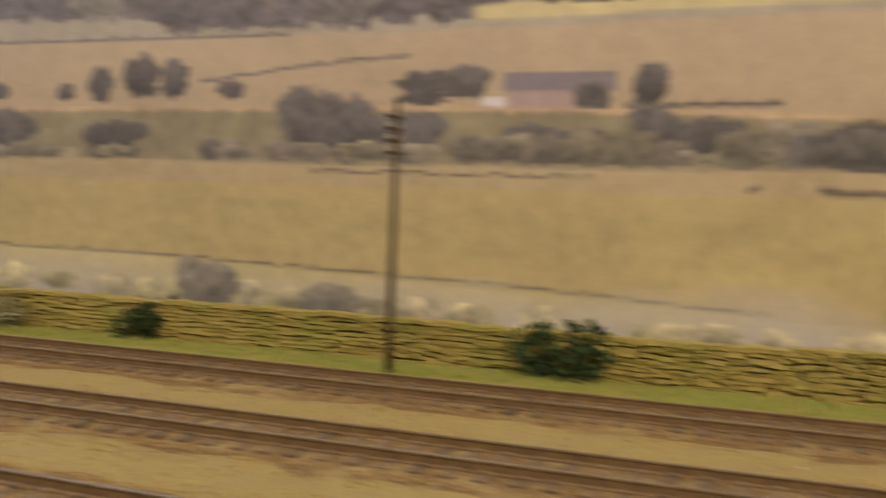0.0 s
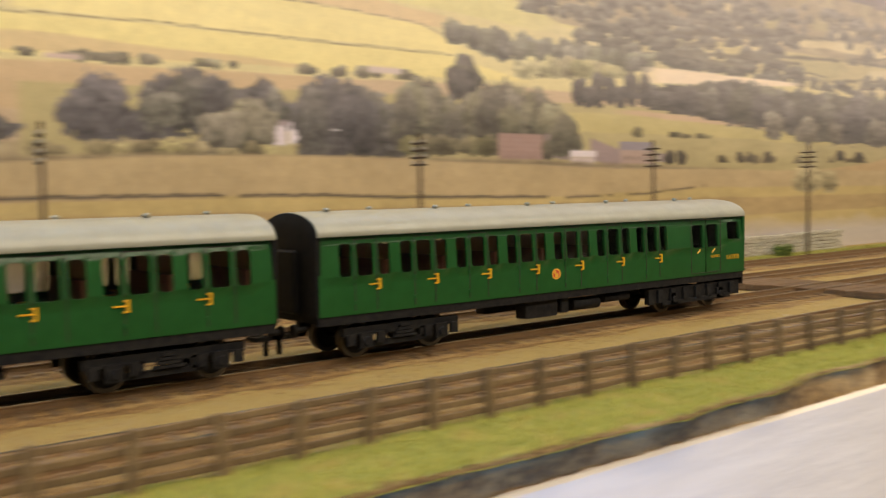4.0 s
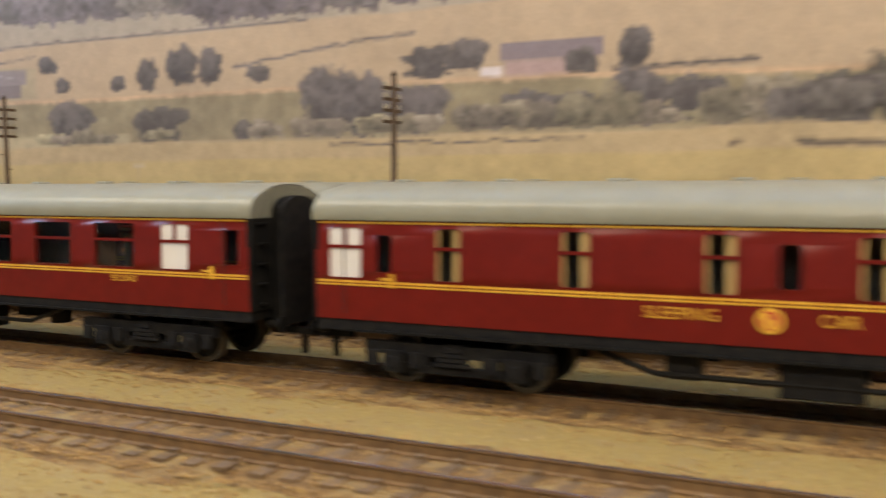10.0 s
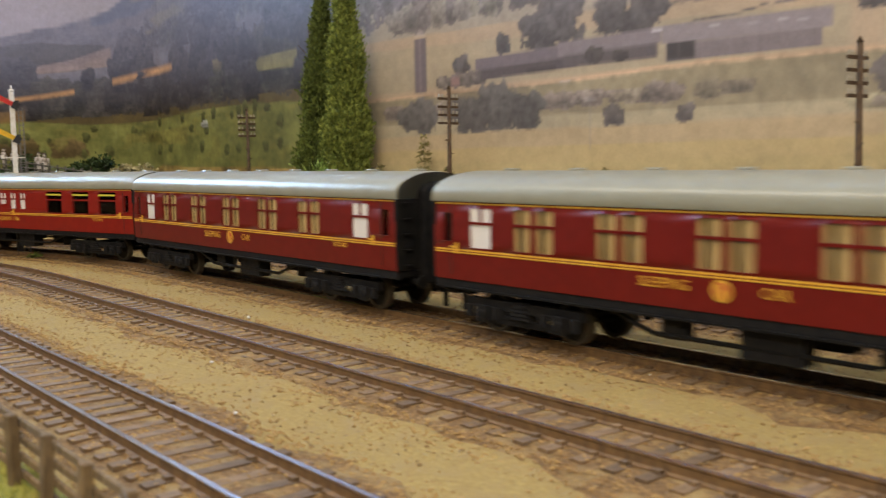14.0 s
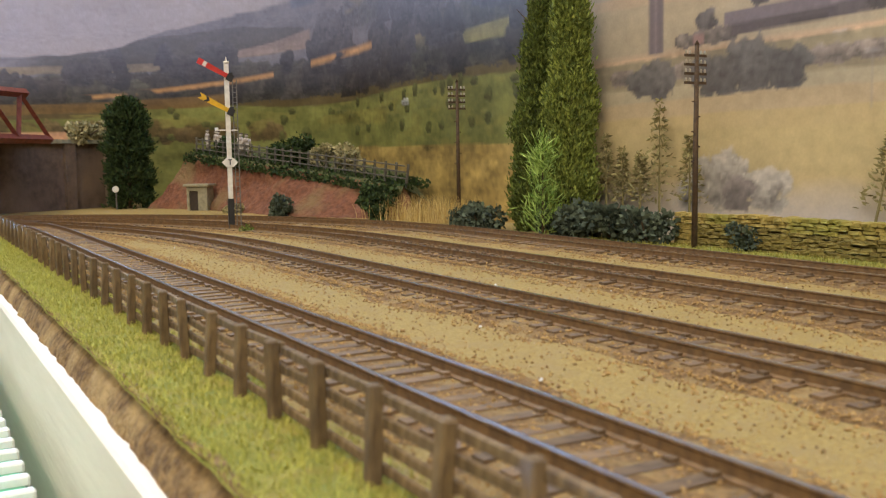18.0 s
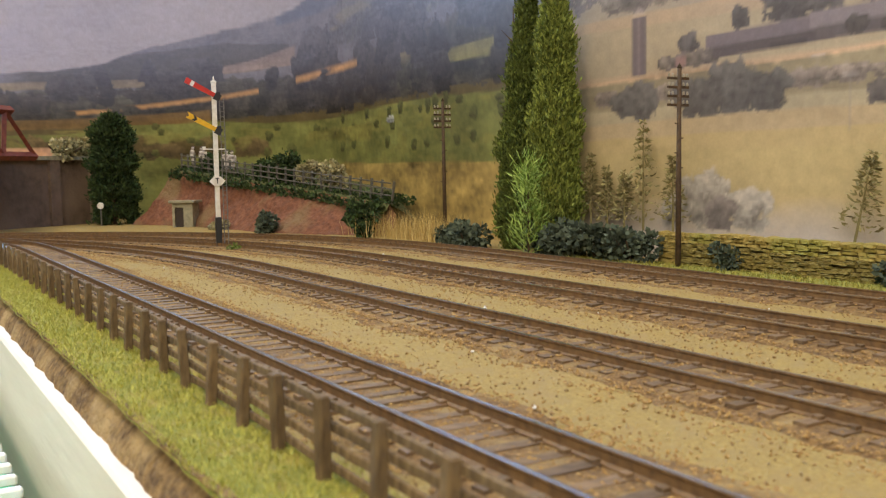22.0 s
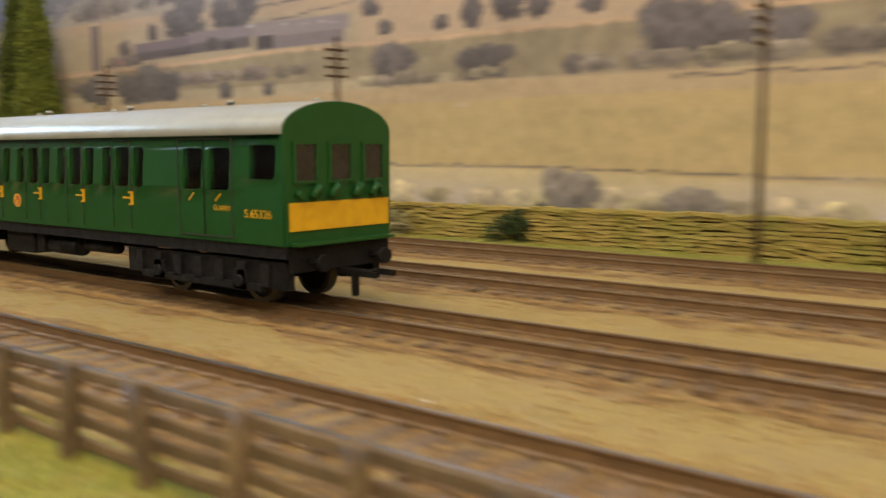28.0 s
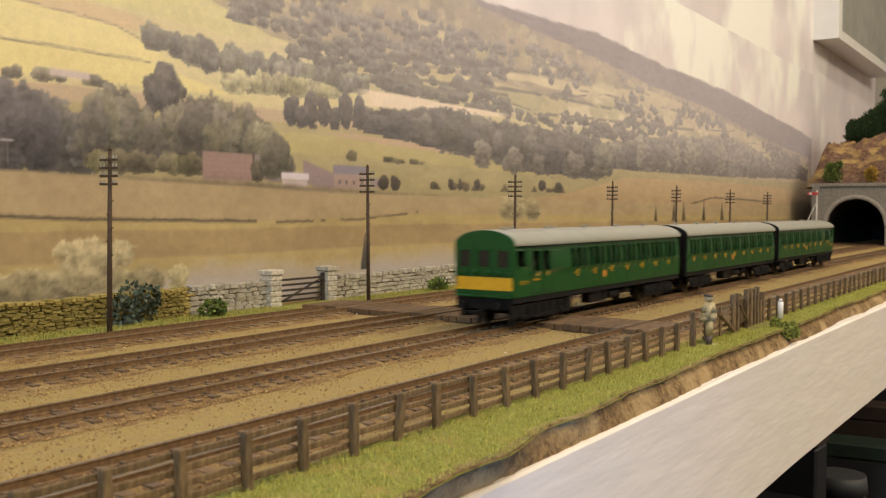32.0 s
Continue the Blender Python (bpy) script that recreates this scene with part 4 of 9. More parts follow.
    p.haze(np.clip((p.x - 0.35) / 1.5, 0, 1) * np.clip((p.z - 0.06) / 0.1, 0, 1), tint(212, 204, 194), 0.36)
    # lamp falloff evened out in the ink: lighter high up, darker low down
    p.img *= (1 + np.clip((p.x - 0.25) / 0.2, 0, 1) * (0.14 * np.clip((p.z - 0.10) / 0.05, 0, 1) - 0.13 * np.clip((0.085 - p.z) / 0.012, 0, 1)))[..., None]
    # same gain for the upper left, with the ink made bluer
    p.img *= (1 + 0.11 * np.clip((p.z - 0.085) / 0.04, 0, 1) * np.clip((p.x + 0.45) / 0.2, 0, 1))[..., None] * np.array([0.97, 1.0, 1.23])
    p.img *= (1 + 0.020 * p.grain + 0.025 * p.fine + 0.02 * p.cloud(0.004, 2, 9.0))[..., None]
    # sky over the ridge, with lit cloud
    cloud = p.cloud(0.12, 5)
    sky = SKY[None, None] * (1 + 0.10 * cloud)[..., None]
    lit = np.clip(1.2 * p.cloud(0.16, 5, 0.8) + 1.1 - np.hypot((p.x - 2.0) / 0.45, (p.z - 0.42) / 0.18), 0, 1)[..., None]
    sky = sky * (1 - lit) + lit * CLOUD
    m = p.above(skyline, 0.002, 0.0015)[..., None]
    p.img = p.img * (1 - m) + m * sky
    return p


def paint_moor():
    """The second print, which bends round the far corner; x is the length along it."""
    p = Picture(0.0, 1.45, -0.012, 0.34, 0.0015, 9)
    meadow, wood_c = tint(116, 118, 62), tint(72, 68, 62)
    p.lay(np.ones_like(p.x), tint(96, 84, 52), 0.2)
    top = [(0, 0.33), (0.15, 0.30), (0.34, 0.26), (0.43, 0.225), (0.495, 0.202), (0.61, 0.190), (0.69, 0.184), (0.75, 0.166), (0.81, 0.158), (1.5, 0.15)]
    p.field(0, 1.5, [(0, 0.14), (1.5, 0.13)], [(0, 0.4), (1.5, 0.4)], tint(120, 118, 124), 0.25)
    p.field(0.2, 0.52, [(0.2, 0.21), (0.52, 0.19)], [(0.2, 0.24), (0.52, 0.205)], tint(98, 106, 124), 0.2)
    p.wood(0.0, 0.42, [(0, 0.17), (0.42, 0.16)], [(0, 0.28), (0.42, 0.20)], tint(100, 98, 100), 150, 0.03)
    p.field(0.5, 0.85, [(0.5, 0.150), (0.85, 0.142)], [(0.5, 0.170), (0.6, 0.180), (0.7, 0.176), (0.85, 0.158)], tint(88, 84, 76), 0.2)
    p.field(0.49, 0.62, [(0.49, 0.150), (0.62, 0.148)], [(0.49, 0.168), (0.55, 0.160), (0.62, 0.154)], tint(150, 132, 120), 0.25)
    p.field(0.62, 1.5, [(0.62, 0.139), (1.5, 0.135)], [(0.62, 0.147), (1.5, 0.145)], tint(146, 132, 104), 0.25)
    p.wood(0.0, 0.85, [(0, 0.105), (0.85, 0.100)], [(0, 0.170), (0.3, 0.150), (0.5, 0.140), (0.62, 0.146), (0.85, 0.138)], wood_c, 330, 0.032, 0.25)
    p.field(0.05, 0.20, [(0.05, 0.118), (0.2, 0.122)], [(0.05, 0.134), (0.2, 0.130)], tint(128, 122, 72), 0.3)
    patch = 0.5 * np.clip((p.cloud(0.022, 3, 4.0) - 0.30) * 4, 0, 1) * np.clip((p.z - 0.125) / 0.01, 0, 1) * np.clip((0.235 - p.z) / 0.02, 0, 1) * (p.x < 0.46)
    p.lay(patch, tint(158, 146, 98), 0.10)
    clump = p.cloud(0.04, 3, 1.6)
    for _ in range(900):
        x = p.rng.uniform(0.0, 0.9)
        z = p.rng.uniform(0.098, 0.215 - 0.07 * min(1.0, x / 0.6))
        if clump[min(p.nz - 1, int((z - p.z0) / p.step)), min(p.nx - 1, int(x / p.step))] < 0.0:
            continue
        far = float(np.clip((z - 0.11) / 0.10, 0, 1))
        size = p.rng.uniform(0.8, 1.6)
        p.tree(x, z, 0.020 * size, 0.019 * size, ((1 - far) * tint(62, 57, 50) + far * tint(96, 96, 104)) * p.rng.uniform(0.7, 1.3), p.rng.random() < 0.45)
    p.hedge([(0.36, 0.1395), (0.43, 0.1385), (0.49, 0.134)], 0.0040, tint(206, 156, 92), 0.1)
    p.hedge([(0.55, 0.128), (0.574, 0.126), (0.66, 0.121), (0.80, 0.112)], 0.0030, tint(184, 140, 84), 0.5)
    p.field(0, 1.5, [(0, 0.0), (1.5, 0.0)], [(0, 0.096), (0.12, 0.096), (0.28, 0.099), (0.44, 0.093), (0.54, 0.094), (0.676, 0.104), (0.8, 0.09), (1.5, 0.08)], meadow, 0.35)
    p.field(0.62, 1.5, [(0.62, 0.10), (1.5, 0.08)], [(0.62, 0.112), (0.8, 0.106), (1.5, 0.1)], tint(116, 92, 54), 0.3)
    p.wood(0.55, 1.4, [(0.55, 0.06), (1.4, 0.06)], [(0.55, 0.084), (1.4, 0.10)], tint(92, 78, 50), 60, 0.03)
    p.lay(np.clip((p.cloud(0.012, 3, 3.0) - 0.2) * 3, 0, 1) * (p.z < 0.094) * (p.z > 0.045) * 0.6, tint(132, 128, 66), 0.2)
    for _ in range(70):
        x = p.rng.uniform(0.0, 0.75)
        p.tree(x, p.rng.choice([0.062, 0.078, 0.088]) + p.rng.normal(0, 0.002), p.rng.uniform(0.008, 0.016), p.rng.uniform(0.006, 0.012), tint(84, 86, 46))
    p.field(0.33, 0.47, [(0.33, 0.07), (0.47, 0.075)], [(0.33, 0.086), (0.47, 0.083)], tint(122, 118, 60), 0.6)
    p.tree(0.29, 0.083, 0.02, 0.006, tint(150, 152, 146))
    p.field(0.02, 0.46, [(0.02, -0.02), (0.46, -0.02)], [(0.02, 0.048), (0.28, 0.050), (0.40, 0.052), (0.46, 0.040)], tint(160, 136, 76), 0.55)
    p.field(0.8, 1.5, [(0.8, 0.05), (1.5, 0.05)], [(0.8, 0.075), (1.5, 0.075)], tint(206, 160, 120), 0.3)
    sky = tint(188, 180, 182)[None, None] * (1 + 0.12 * p.cloud(0.15, 4))[..., None]
    m = p.above(top, 0.002, 0.0015)[..., None]
    p.img = p.img * (1 - m) + m * sky
    p.haze(np.clip((p.z - 0.10) / 0.08, 0, 1), tint(148, 156, 182), 0.42)
    p.img[..., 2] *= 1.12
    p.img *= (1 + 0.10 * p.grain + 0.06 * p.fine)[..., None]
    return p


def print_material():
    """Slightly glossy print: colour from the sheet's own colour layer, with a faint paper grain."""
    m = bpy.data.materials.new("printed_sheet")
    m.use_nodes = True
    n, l = m.node_tree.nodes, m.node_tree.links
    b = n["Principled BSDF"]
    layer = n.new("ShaderNodeVertexColor")
    layer.layer_name = "ink"
    co = n.new("ShaderNodeTexCoord")
    t = n.new("ShaderNodeTexNoise")
    t.inputs["Scale"].default_value, t.inputs["Detail"].default_value = 700, 3
    l.new(co.outputs["Object"], t.inputs["Vector"])
    r = n.new("ShaderNodeMapRange")
    r.inputs["From Min"].default_value, r.inputs["From Max"].default_value = 0.3, 0.7
    r.inputs["To Min"].default_value, r.inputs["To Max"].default_value = 0.96, 1.04
    l.new(t.outputs["Fac"], r.inputs["Value"])
    h = n.new("ShaderNodeHueSaturation")
    l.new(layer.outputs["Color"], h.inputs["Color"])
    l.new(r.outputs["Result"], h.inputs["Value"])
    l.new(h.outputs["Color"], b.inputs["Base Color"])
    b.inputs["Roughness"].default_value = 0.42
    b.inputs["Specular IOR Level"].default_value = 0.3
    return m


PRINT = print_material()


def sheet(name, picture, place, label, fine_to=1.0):
    """The picture as a fine grid mesh with a colour at each point; place(x): the sheet's plan."""
    # every point where the viewer comes near, every second one far along and high up
    cols = [i for i in range(picture.nx) if picture.xs[i] < fine_to or i % 2 == 0]
    rows = [j for j in range(picture.nz) if picture.zs[j] < 0.19 or j % 2 == 0]
    nx, nz = len(cols), len(rows)
    plan = np.array([place(x) for x in picture.xs[cols]])
    co = np.empty((nz, nx, 3))
    co[..., 0], co[..., 1], co[..., 2] = plan[None, :, 0], plan[None, :, 1], picture.zs[rows][:, None] * 1.035
    j, i = np.meshgrid(np.arange(nz - 1), np.arange(nx - 1), indexing="ij")
    a = (j * nx + i).ravel()
    quads = np.stack([a, a + 1, a + nx + 1, a + nx], 1)
    me = bpy.data.meshes.new(name)
    me.vertices.add(nx * nz)
    me.vertices.foreach_set("co", co.ravel())
    me.loops.add(quads.size)
    me.loops.foreach_set("vertex_index", quads.ravel())
    me.polygons.add(len(quads))
    me.polygons.foreach_set("loop_start", np.arange(0, quads.size, 4))
    ink = me.color_attributes.new("ink", "FLOAT_COLOR", "POINT")
    rgba = np.ones((nx * nz, 4))
    rgba[:, :3] = picture.img[rows][:, cols].reshape(-1, 3).clip(0, 1)
    ink.data.foreach_set("color", rgba.ravel())
    me.update(calc_edges=True)
    me.validate()
    me.materials.append(PRINT)
    return tagged(new(name, me), label, "backscene", kind="structure")


def moor_plan(u):
    if u < 0.396:
        return -0.690 - u * 0.9978, 0.486 + u * 0.0560
    v = (u - 0.396) / 0.38
    if v < math.pi / 2:
        return -1.08 - 0.38 * math.sin(v), 0.128 + 0.38 * math.cos(v)
    return -1.46, 0.128 - 0.38 * (v - math.pi / 2)


FROM, TO = (-0.655, -0.593, -0.44, -0.12, 0.0, 0.29, 0.75, 0.92, 2.46), (-0.712, -0.639, -0.473, -0.133, -0.004, 0.308, 0.80, 0.955, 2.5)


def fields_plan(x):
    x = float(np.interp(x, FROM, TO))
    return x, mural_y(x)


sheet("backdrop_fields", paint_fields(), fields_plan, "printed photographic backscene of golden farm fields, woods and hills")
sheet("backdrop_moor", paint_moor(), moor_plan, "printed photographic backscene of green meadow, dark woods and moorland")


def paint_sky():
    p = Picture(0.7, 3.3, -0.01, 0.64, 0.006, 15)
    sky = SKY[None, None] * (1 + 0.10 * p.cloud(0.12, 4))[..., None]
    lit = np.clip(1.2 * p.cloud(0.16, 4, 0.8) + 1.2 - np.hypot((p.x - 2.0) / 0.45, (p.z - 0.42) / 0.18), 0, 1)[..., None]
    p.img = sky * (1 - lit) + lit * CLOUD
    return p


sheet("backdrop_sky", paint_sky(), lambda x: (x, mural_y(x) + 0.004), "printed pale cloudy sky of the backscene")

def room():
    tagged(mesh_object("wall_south", boxes((-3.2, 3.4, -2.6, -2.5, -0.9, 1.5)), ROOM_WALL), "plain room wall behind the viewer", "wall", kind="structure")
    tagged(mesh_object("wall_north", boxes((-3.2, 3.4, 0.62, 0.7, -0.9, 1.5)), ROOM_WALL), "plain room wall behind the backscene", "wall", kind="structure")
    tagged(mesh_object("wall_west", boxes((-3.3, -3.2, -2.6, 0.7, -0.9, 1.5)), ROOM_WALL), "plain room wall", "wall", kind="structure")
    tagged(mesh_object("wall_east", boxes((3.4, 3.5, -2.6, 0.7, -0.9, 1.5)), ROOM_WALL), "plain room wall", "wall", kind="structure")
    tagged(mesh_object("ceiling", boxes((-3.3, 3.5, -2.6, 0.7, 1.5, 1.6)), ROOM_CEILING), "white painted room ceiling", "ceiling", kind="structure")
    tagged(mesh_object("floor", boxes((-3.3, 3.5, -2.6, 0.7, -1.0, -0.9)), ROOM_FLOOR), "dark carpeted room floor", "floor", kind="structure")
    bm = boxes((-0.95, 2.4, 0.168, 0.615, -0.03, -0.012), (2.4, 3.3, -1.3, 0.615, -0.03, -0.012), (-1.75, -0.95, -1.3, 0.615, -0.03, -0.012), (-0.95, 2.4, -1.3, -0.40, -0.03, -0.0045))
    tagged(mesh_object("baseboard", bm, DARK), "plywood baseboard that carries the layout", "baseboard", kind="structure")


room()


# ---- scattered cover: chippings, grass, leaves ----
def scatter_mesh(name, verts, faces, mat):
    me = bpy.data.meshes.new(name)
    me.from_pydata(verts.reshape(-1, 3).tolist(), [], faces.tolist())
    me.materials.append(mat)
    return me


def chip_mesh(name, centres, size, mat, rng):
    """Small rough stones: a squashed octahedron each."""
    n = len(centres)
    base = np.array([(1, 0, 0), (0, 1, 0), (-1, 0, 0), (0, -1, 0), (0, 0, 0.8), (0, 0, -0.8)], float)
    a = rng.uniform(0, 6.283, n)
    s = size * rng.uniform(0.5, 1.3, n)
    v = np.repeat(base[None], n, 0) * rng.uniform(0.6, 1.3, (n, 6, 1))
    x = v[..., 0] * np.cos(a)[:, None] - v[..., 1] * np.sin(a)[:, None]
    y = v[..., 0] * np.sin(a)[:, None] + v[..., 1] * np.cos(a)[:, None]
    v = np.stack([x, y, v[..., 2]], -1) * s[:, None, None] + centres[:, None]
    f = np.array([(0, 1, 4), (1, 2, 4), (2, 3, 4), (3, 0, 4), (1, 0, 5), (2, 1, 5), (3, 2, 5), (0, 3, 5)])
    return scatter_mesh(name, v, (f[None] + 6 * np.arange(n)[:, None, None]).reshape(-1, 3), mat)


def blade_mesh(name, roots, height, width, lean, mat, rng):
    """Grass: one bent triangle pair to a blade."""
    n = len(roots)
    a = rng.uniform(0, 6.283, n)
    h = height * rng.uniform(0.5, 1.4, n)
    d = np.stack([np.cos(a), np.sin(a), np.zeros(n)], -1)
    side = np.stack([-np.sin(a), np.cos(a), np.zeros(n)], -1) * width
    up = np.array([0, 0, 1.0])
    k = rng.uniform(0.1, lean, n)[:, None]
    p0, p1 = roots - side, roots + side
    mid = roots + up * (h * 0.6)[:, None] + d * k * (h * 0.4)[:, None]
    tip = roots + up * h[:, None] + d * k * h[:, None]
    v = np.stack([p0, p1, mid - side * 0.7, mid + side * 0.7, tip], 1)
    f = np.array([(0, 1, 3), (0, 3, 2), (2, 3, 4)])
    return scatter_mesh(name, v, (f[None] + 5 * np.arange(n)[:, None, None]).reshape(-1, 3), mat)


def stuff(name, me, label, category):
    return tagged(new(name, me), label, category, kind="stuff")


def lineside_cover():
    rng = np.random.default_rng(3)
    pts = []
    for key, count in (("a", 16000), ("b", 16000), ("c", 14000), ("d", 8000)):
        s = rng.uniform(-0.6, 2.6, count * 2)
        s = np.where(rng.random(count * 2) < 0.55, s * 0.55, s)
        off = np.where(rng.random(count * 2) < 0.68, rng.choice([-1, 1], count * 2) * (0.0165 + np.abs(rng.normal(0, 0.0062, count * 2))), rng.uniform(-0.015, 0.015, count * 2))
        for u, o in zip(s, off):
            x, y, _ = along(key, u, o)
            lift = 0.0015 if abs(o) < 0.0155 else 0.0009 if abs(o) < 0.021 else 0.0002
            pts.append((x, y, GROUND_Z + lift))
    p = np.array(pts)
    p = p[(p[:, 1] > 0.178) | (p[:, 0] < -0.75)]
    stuff("loose_chippings", chip_mesh("loose_chippings", p, 0.00046, STONES, rng), "brown and ochre ballast chippings strewn beside the rails", "ballast")
    n = 26000
    p = np.stack([rng.uniform(-0.9, 2.2, n), rng.uniform(0.183, 0.435, n), np.full(n, GROUND_Z + 0.0002)], -1)
    stuff("sand_grains", chip_mesh("sand_grains", p, 0.00042, SAND_GRAIN, rng), "fine golden sand grains between the tracks", "sand")
    n = 110
    p = np.stack([rng.uniform(-0.8, 1.4, n), rng.uniform(0.19, 0.43, n), np.full(n, GROUND_Z + 0.0008)], -1)
    stuff("white_specks", chip_mesh("white_specks", p, 0.0006, WHITE_SPECK, rng), "tiny white flecks of stray plaster on the ballast", "debris")


SAND_GRAIN = island_material("sand_grain_tones", (0.20, 0.125, 0.045), (0.50, 0.37, 0.17))
WHITE_SPECK = material("white_plaster_fleck", (0.8, 0.78, 0.74), 0.7, scale=300)
lineside_cover()


def near_edge_y(x):
    """Front lip of the turf."""
    w = noise.noise((x * 11, 0, 0)) * (0.0012 if x < -0.2 else 0.0034) + noise.noise((x * 70, 1, 0)) * 0.0009 + noise.noise((x * 30, 5, 0)) * (0.0 if x < 0.2 else 0.0030)
    return float(np.interp(x, (-1.2, -0.4, 0.0, 0.4, 0.54, 0.60, 0.65, 0.77, 1.25, 2.3), (0.1625, 0.1615, 0.158, 0.148, 0.143, 0.149, 0.1505, 0.154, 0.154, 0.157))) + w


def turf_strip(y_near, y_far, x0, x1, lift, label):
    bm = bmesh.new()
    rows = []
    n = int((x1 - x0) / 0.004)
    for i in range(n + 1):
        x = x0 + (x1 - x0) * i / n
        a, b = y_near(x), y_far(x)
        row = []
        for k in range(7):
            q = k / 6
            edge = -0.0012 if k in (0, 6) else 0.0
            row.append((x, a + (b - a) * q, GROUND_Z + lift + edge + 0.0005 * noise.noise((x * 120, q * 9, 4))))
        rows.append(row)
    strip(bm, rows)
    return tagged(mesh_object("verge", bm, GRASS_FLOOR), label, "grass verge", kind="structure")


def wave(x, f, a, seed):
    return a * noise.noise((x * f, seed, 0)) + 0.4 * a * noise.noise((x * f * 3.7, seed, 2))


def near_far(x):
    return fence_y(x) + 0.0065 + wave(x, 40, 0.004, 7)


def far_near(x):
    return 0.4395 + wave(x, 22, 0.004, 11)


def far_far(x):
    return 0.470 + 0.0077 * x


turf_strip(lambda x: near_edge_y(x) + 0.0004, near_far, -1.0, 2.28, 0.0012, "yellow-green static grass verge along the fence")
turf_strip(far_near, far_far, -0.66, 2.28, 0.0008, "thin grass verge below the dry stone wall")


def grass():
    rng = np.random.default_rng(5)
    n = 150000
    x = np.where(rng.random(n) < 0.75, rng.uniform(-0.95, 1.3, n), rng.uniform(-0.95, 2.25, n))
    near, far = np.array([near_edge_y(v) for v in x]), np.array([near_far(v) for v in x])
    y = near + (far - near) * rng.random(n) ** 1.1
    stuff("near_grass", blade_mesh("near_grass", np.stack([x, y, np.full(n, GROUND_Z + 0.0012)], -1), 0.0010, 0.00009, 1.6, GRASS, rng), "short yellow-green static grass along the fence", "grass")
    n = 26000
    x = rng.uniform(-0.66, 2.2, n)
    near, far = np.array([far_near(v) for v in x]), np.array([far_far(v) for v in x])
    y = near + (far - near) * 0.75 * rng.random(n) ** 1.3
    keep = (x < 0.822) | (x > 0.892)
    stuff("far_grass", blade_mesh("far_grass", np.stack([x, y, np.full(n, GROUND_Z + 0.0008)], -1)[keep], 0.0015, 0.00016, 1.2, GRASS_DULL, rng), "rough olive grass below the stone wall", "grass")
    n = 1300
    x = rng.uniform(-0.93, -0.79, n)
    y = 0.452 + rng.normal(0, 0.010, n) - 0.05 * (x + 0.85)
    stuff("yellow_reeds", blade_mesh("yellow_reeds", np.stack([x, y, np.full(n, GROUND_Z)], -1), 0.016, 0.00018, 0.7, REED, rng), "tall straw-yellow reeds at the foot of the backscene", "reeds")


GRASS_DULL = island_material("olive_grass", (0.13, 0.14, 0.018), (0.40, 0.36, 0.07), 0.9)
REED = island_material("straw_reeds", (0.36, 0.24, 0.07), (0.66, 0.50, 0.20), 0.9)
grass()
poles()
fence()

# ---- dry stone walls, gate and crossing ----
OLIVE_STONE = material("mossy_wall_stone", (0.35, 0.262, 0.075), 0.95, second=(0.24, 0.185, 0.048), scale=420, bump=0.0006, bump_scale=800, per_object=0.16, third=(0.23, 0.21, 0.045))
WHITE_STONE = material("pale_limestone", (0.62, 0.57, 0.46), 0.9, second=(0.38, 0.33, 0.24), scale=500, bump=0.0008, bump_scale=800, per_object=0.16)
DARK_GATE = material("dark_gate_timber", (0.045, 0.030, 0.020), 0.8, second=(0.028, 0.02, 0.014), scale=500)
PLANK = material("crossing_planks", (0.17, 0.10, 0.045), 0.85, second=(0.085, 0.05, 0.024), scale=500, stretch=(0.3, 2, 2), per_object=0.15, bump=0.0004)


EARTH_DARK = material("dark_joint_earth", (0.19, 0.142, 0.050), 0.95, scale=400)


def stone_shapes(mat, count=6):
    out = []
    for k in range(count):
        bm = boxes((-0.5, 0.5, -0.5, 0.5, -0.5, 0.5))
        bmesh.ops.bevel(bm, geom=bm.edges[:], offset=0.13, segments=1, affect="EDGES")
        for v in bm.verts:
            v.co += Vector([random.uniform(-0.07, 0.07) for _ in range(3)])
        out.append(shared_early("stone", bm, mat))
    return out


def shared_early(name, bm, mat):
    me = bpy.data.meshes.new(name)
    bm.to_mesh(me)
    bm.free()
    me.materials.append(mat)
    return me


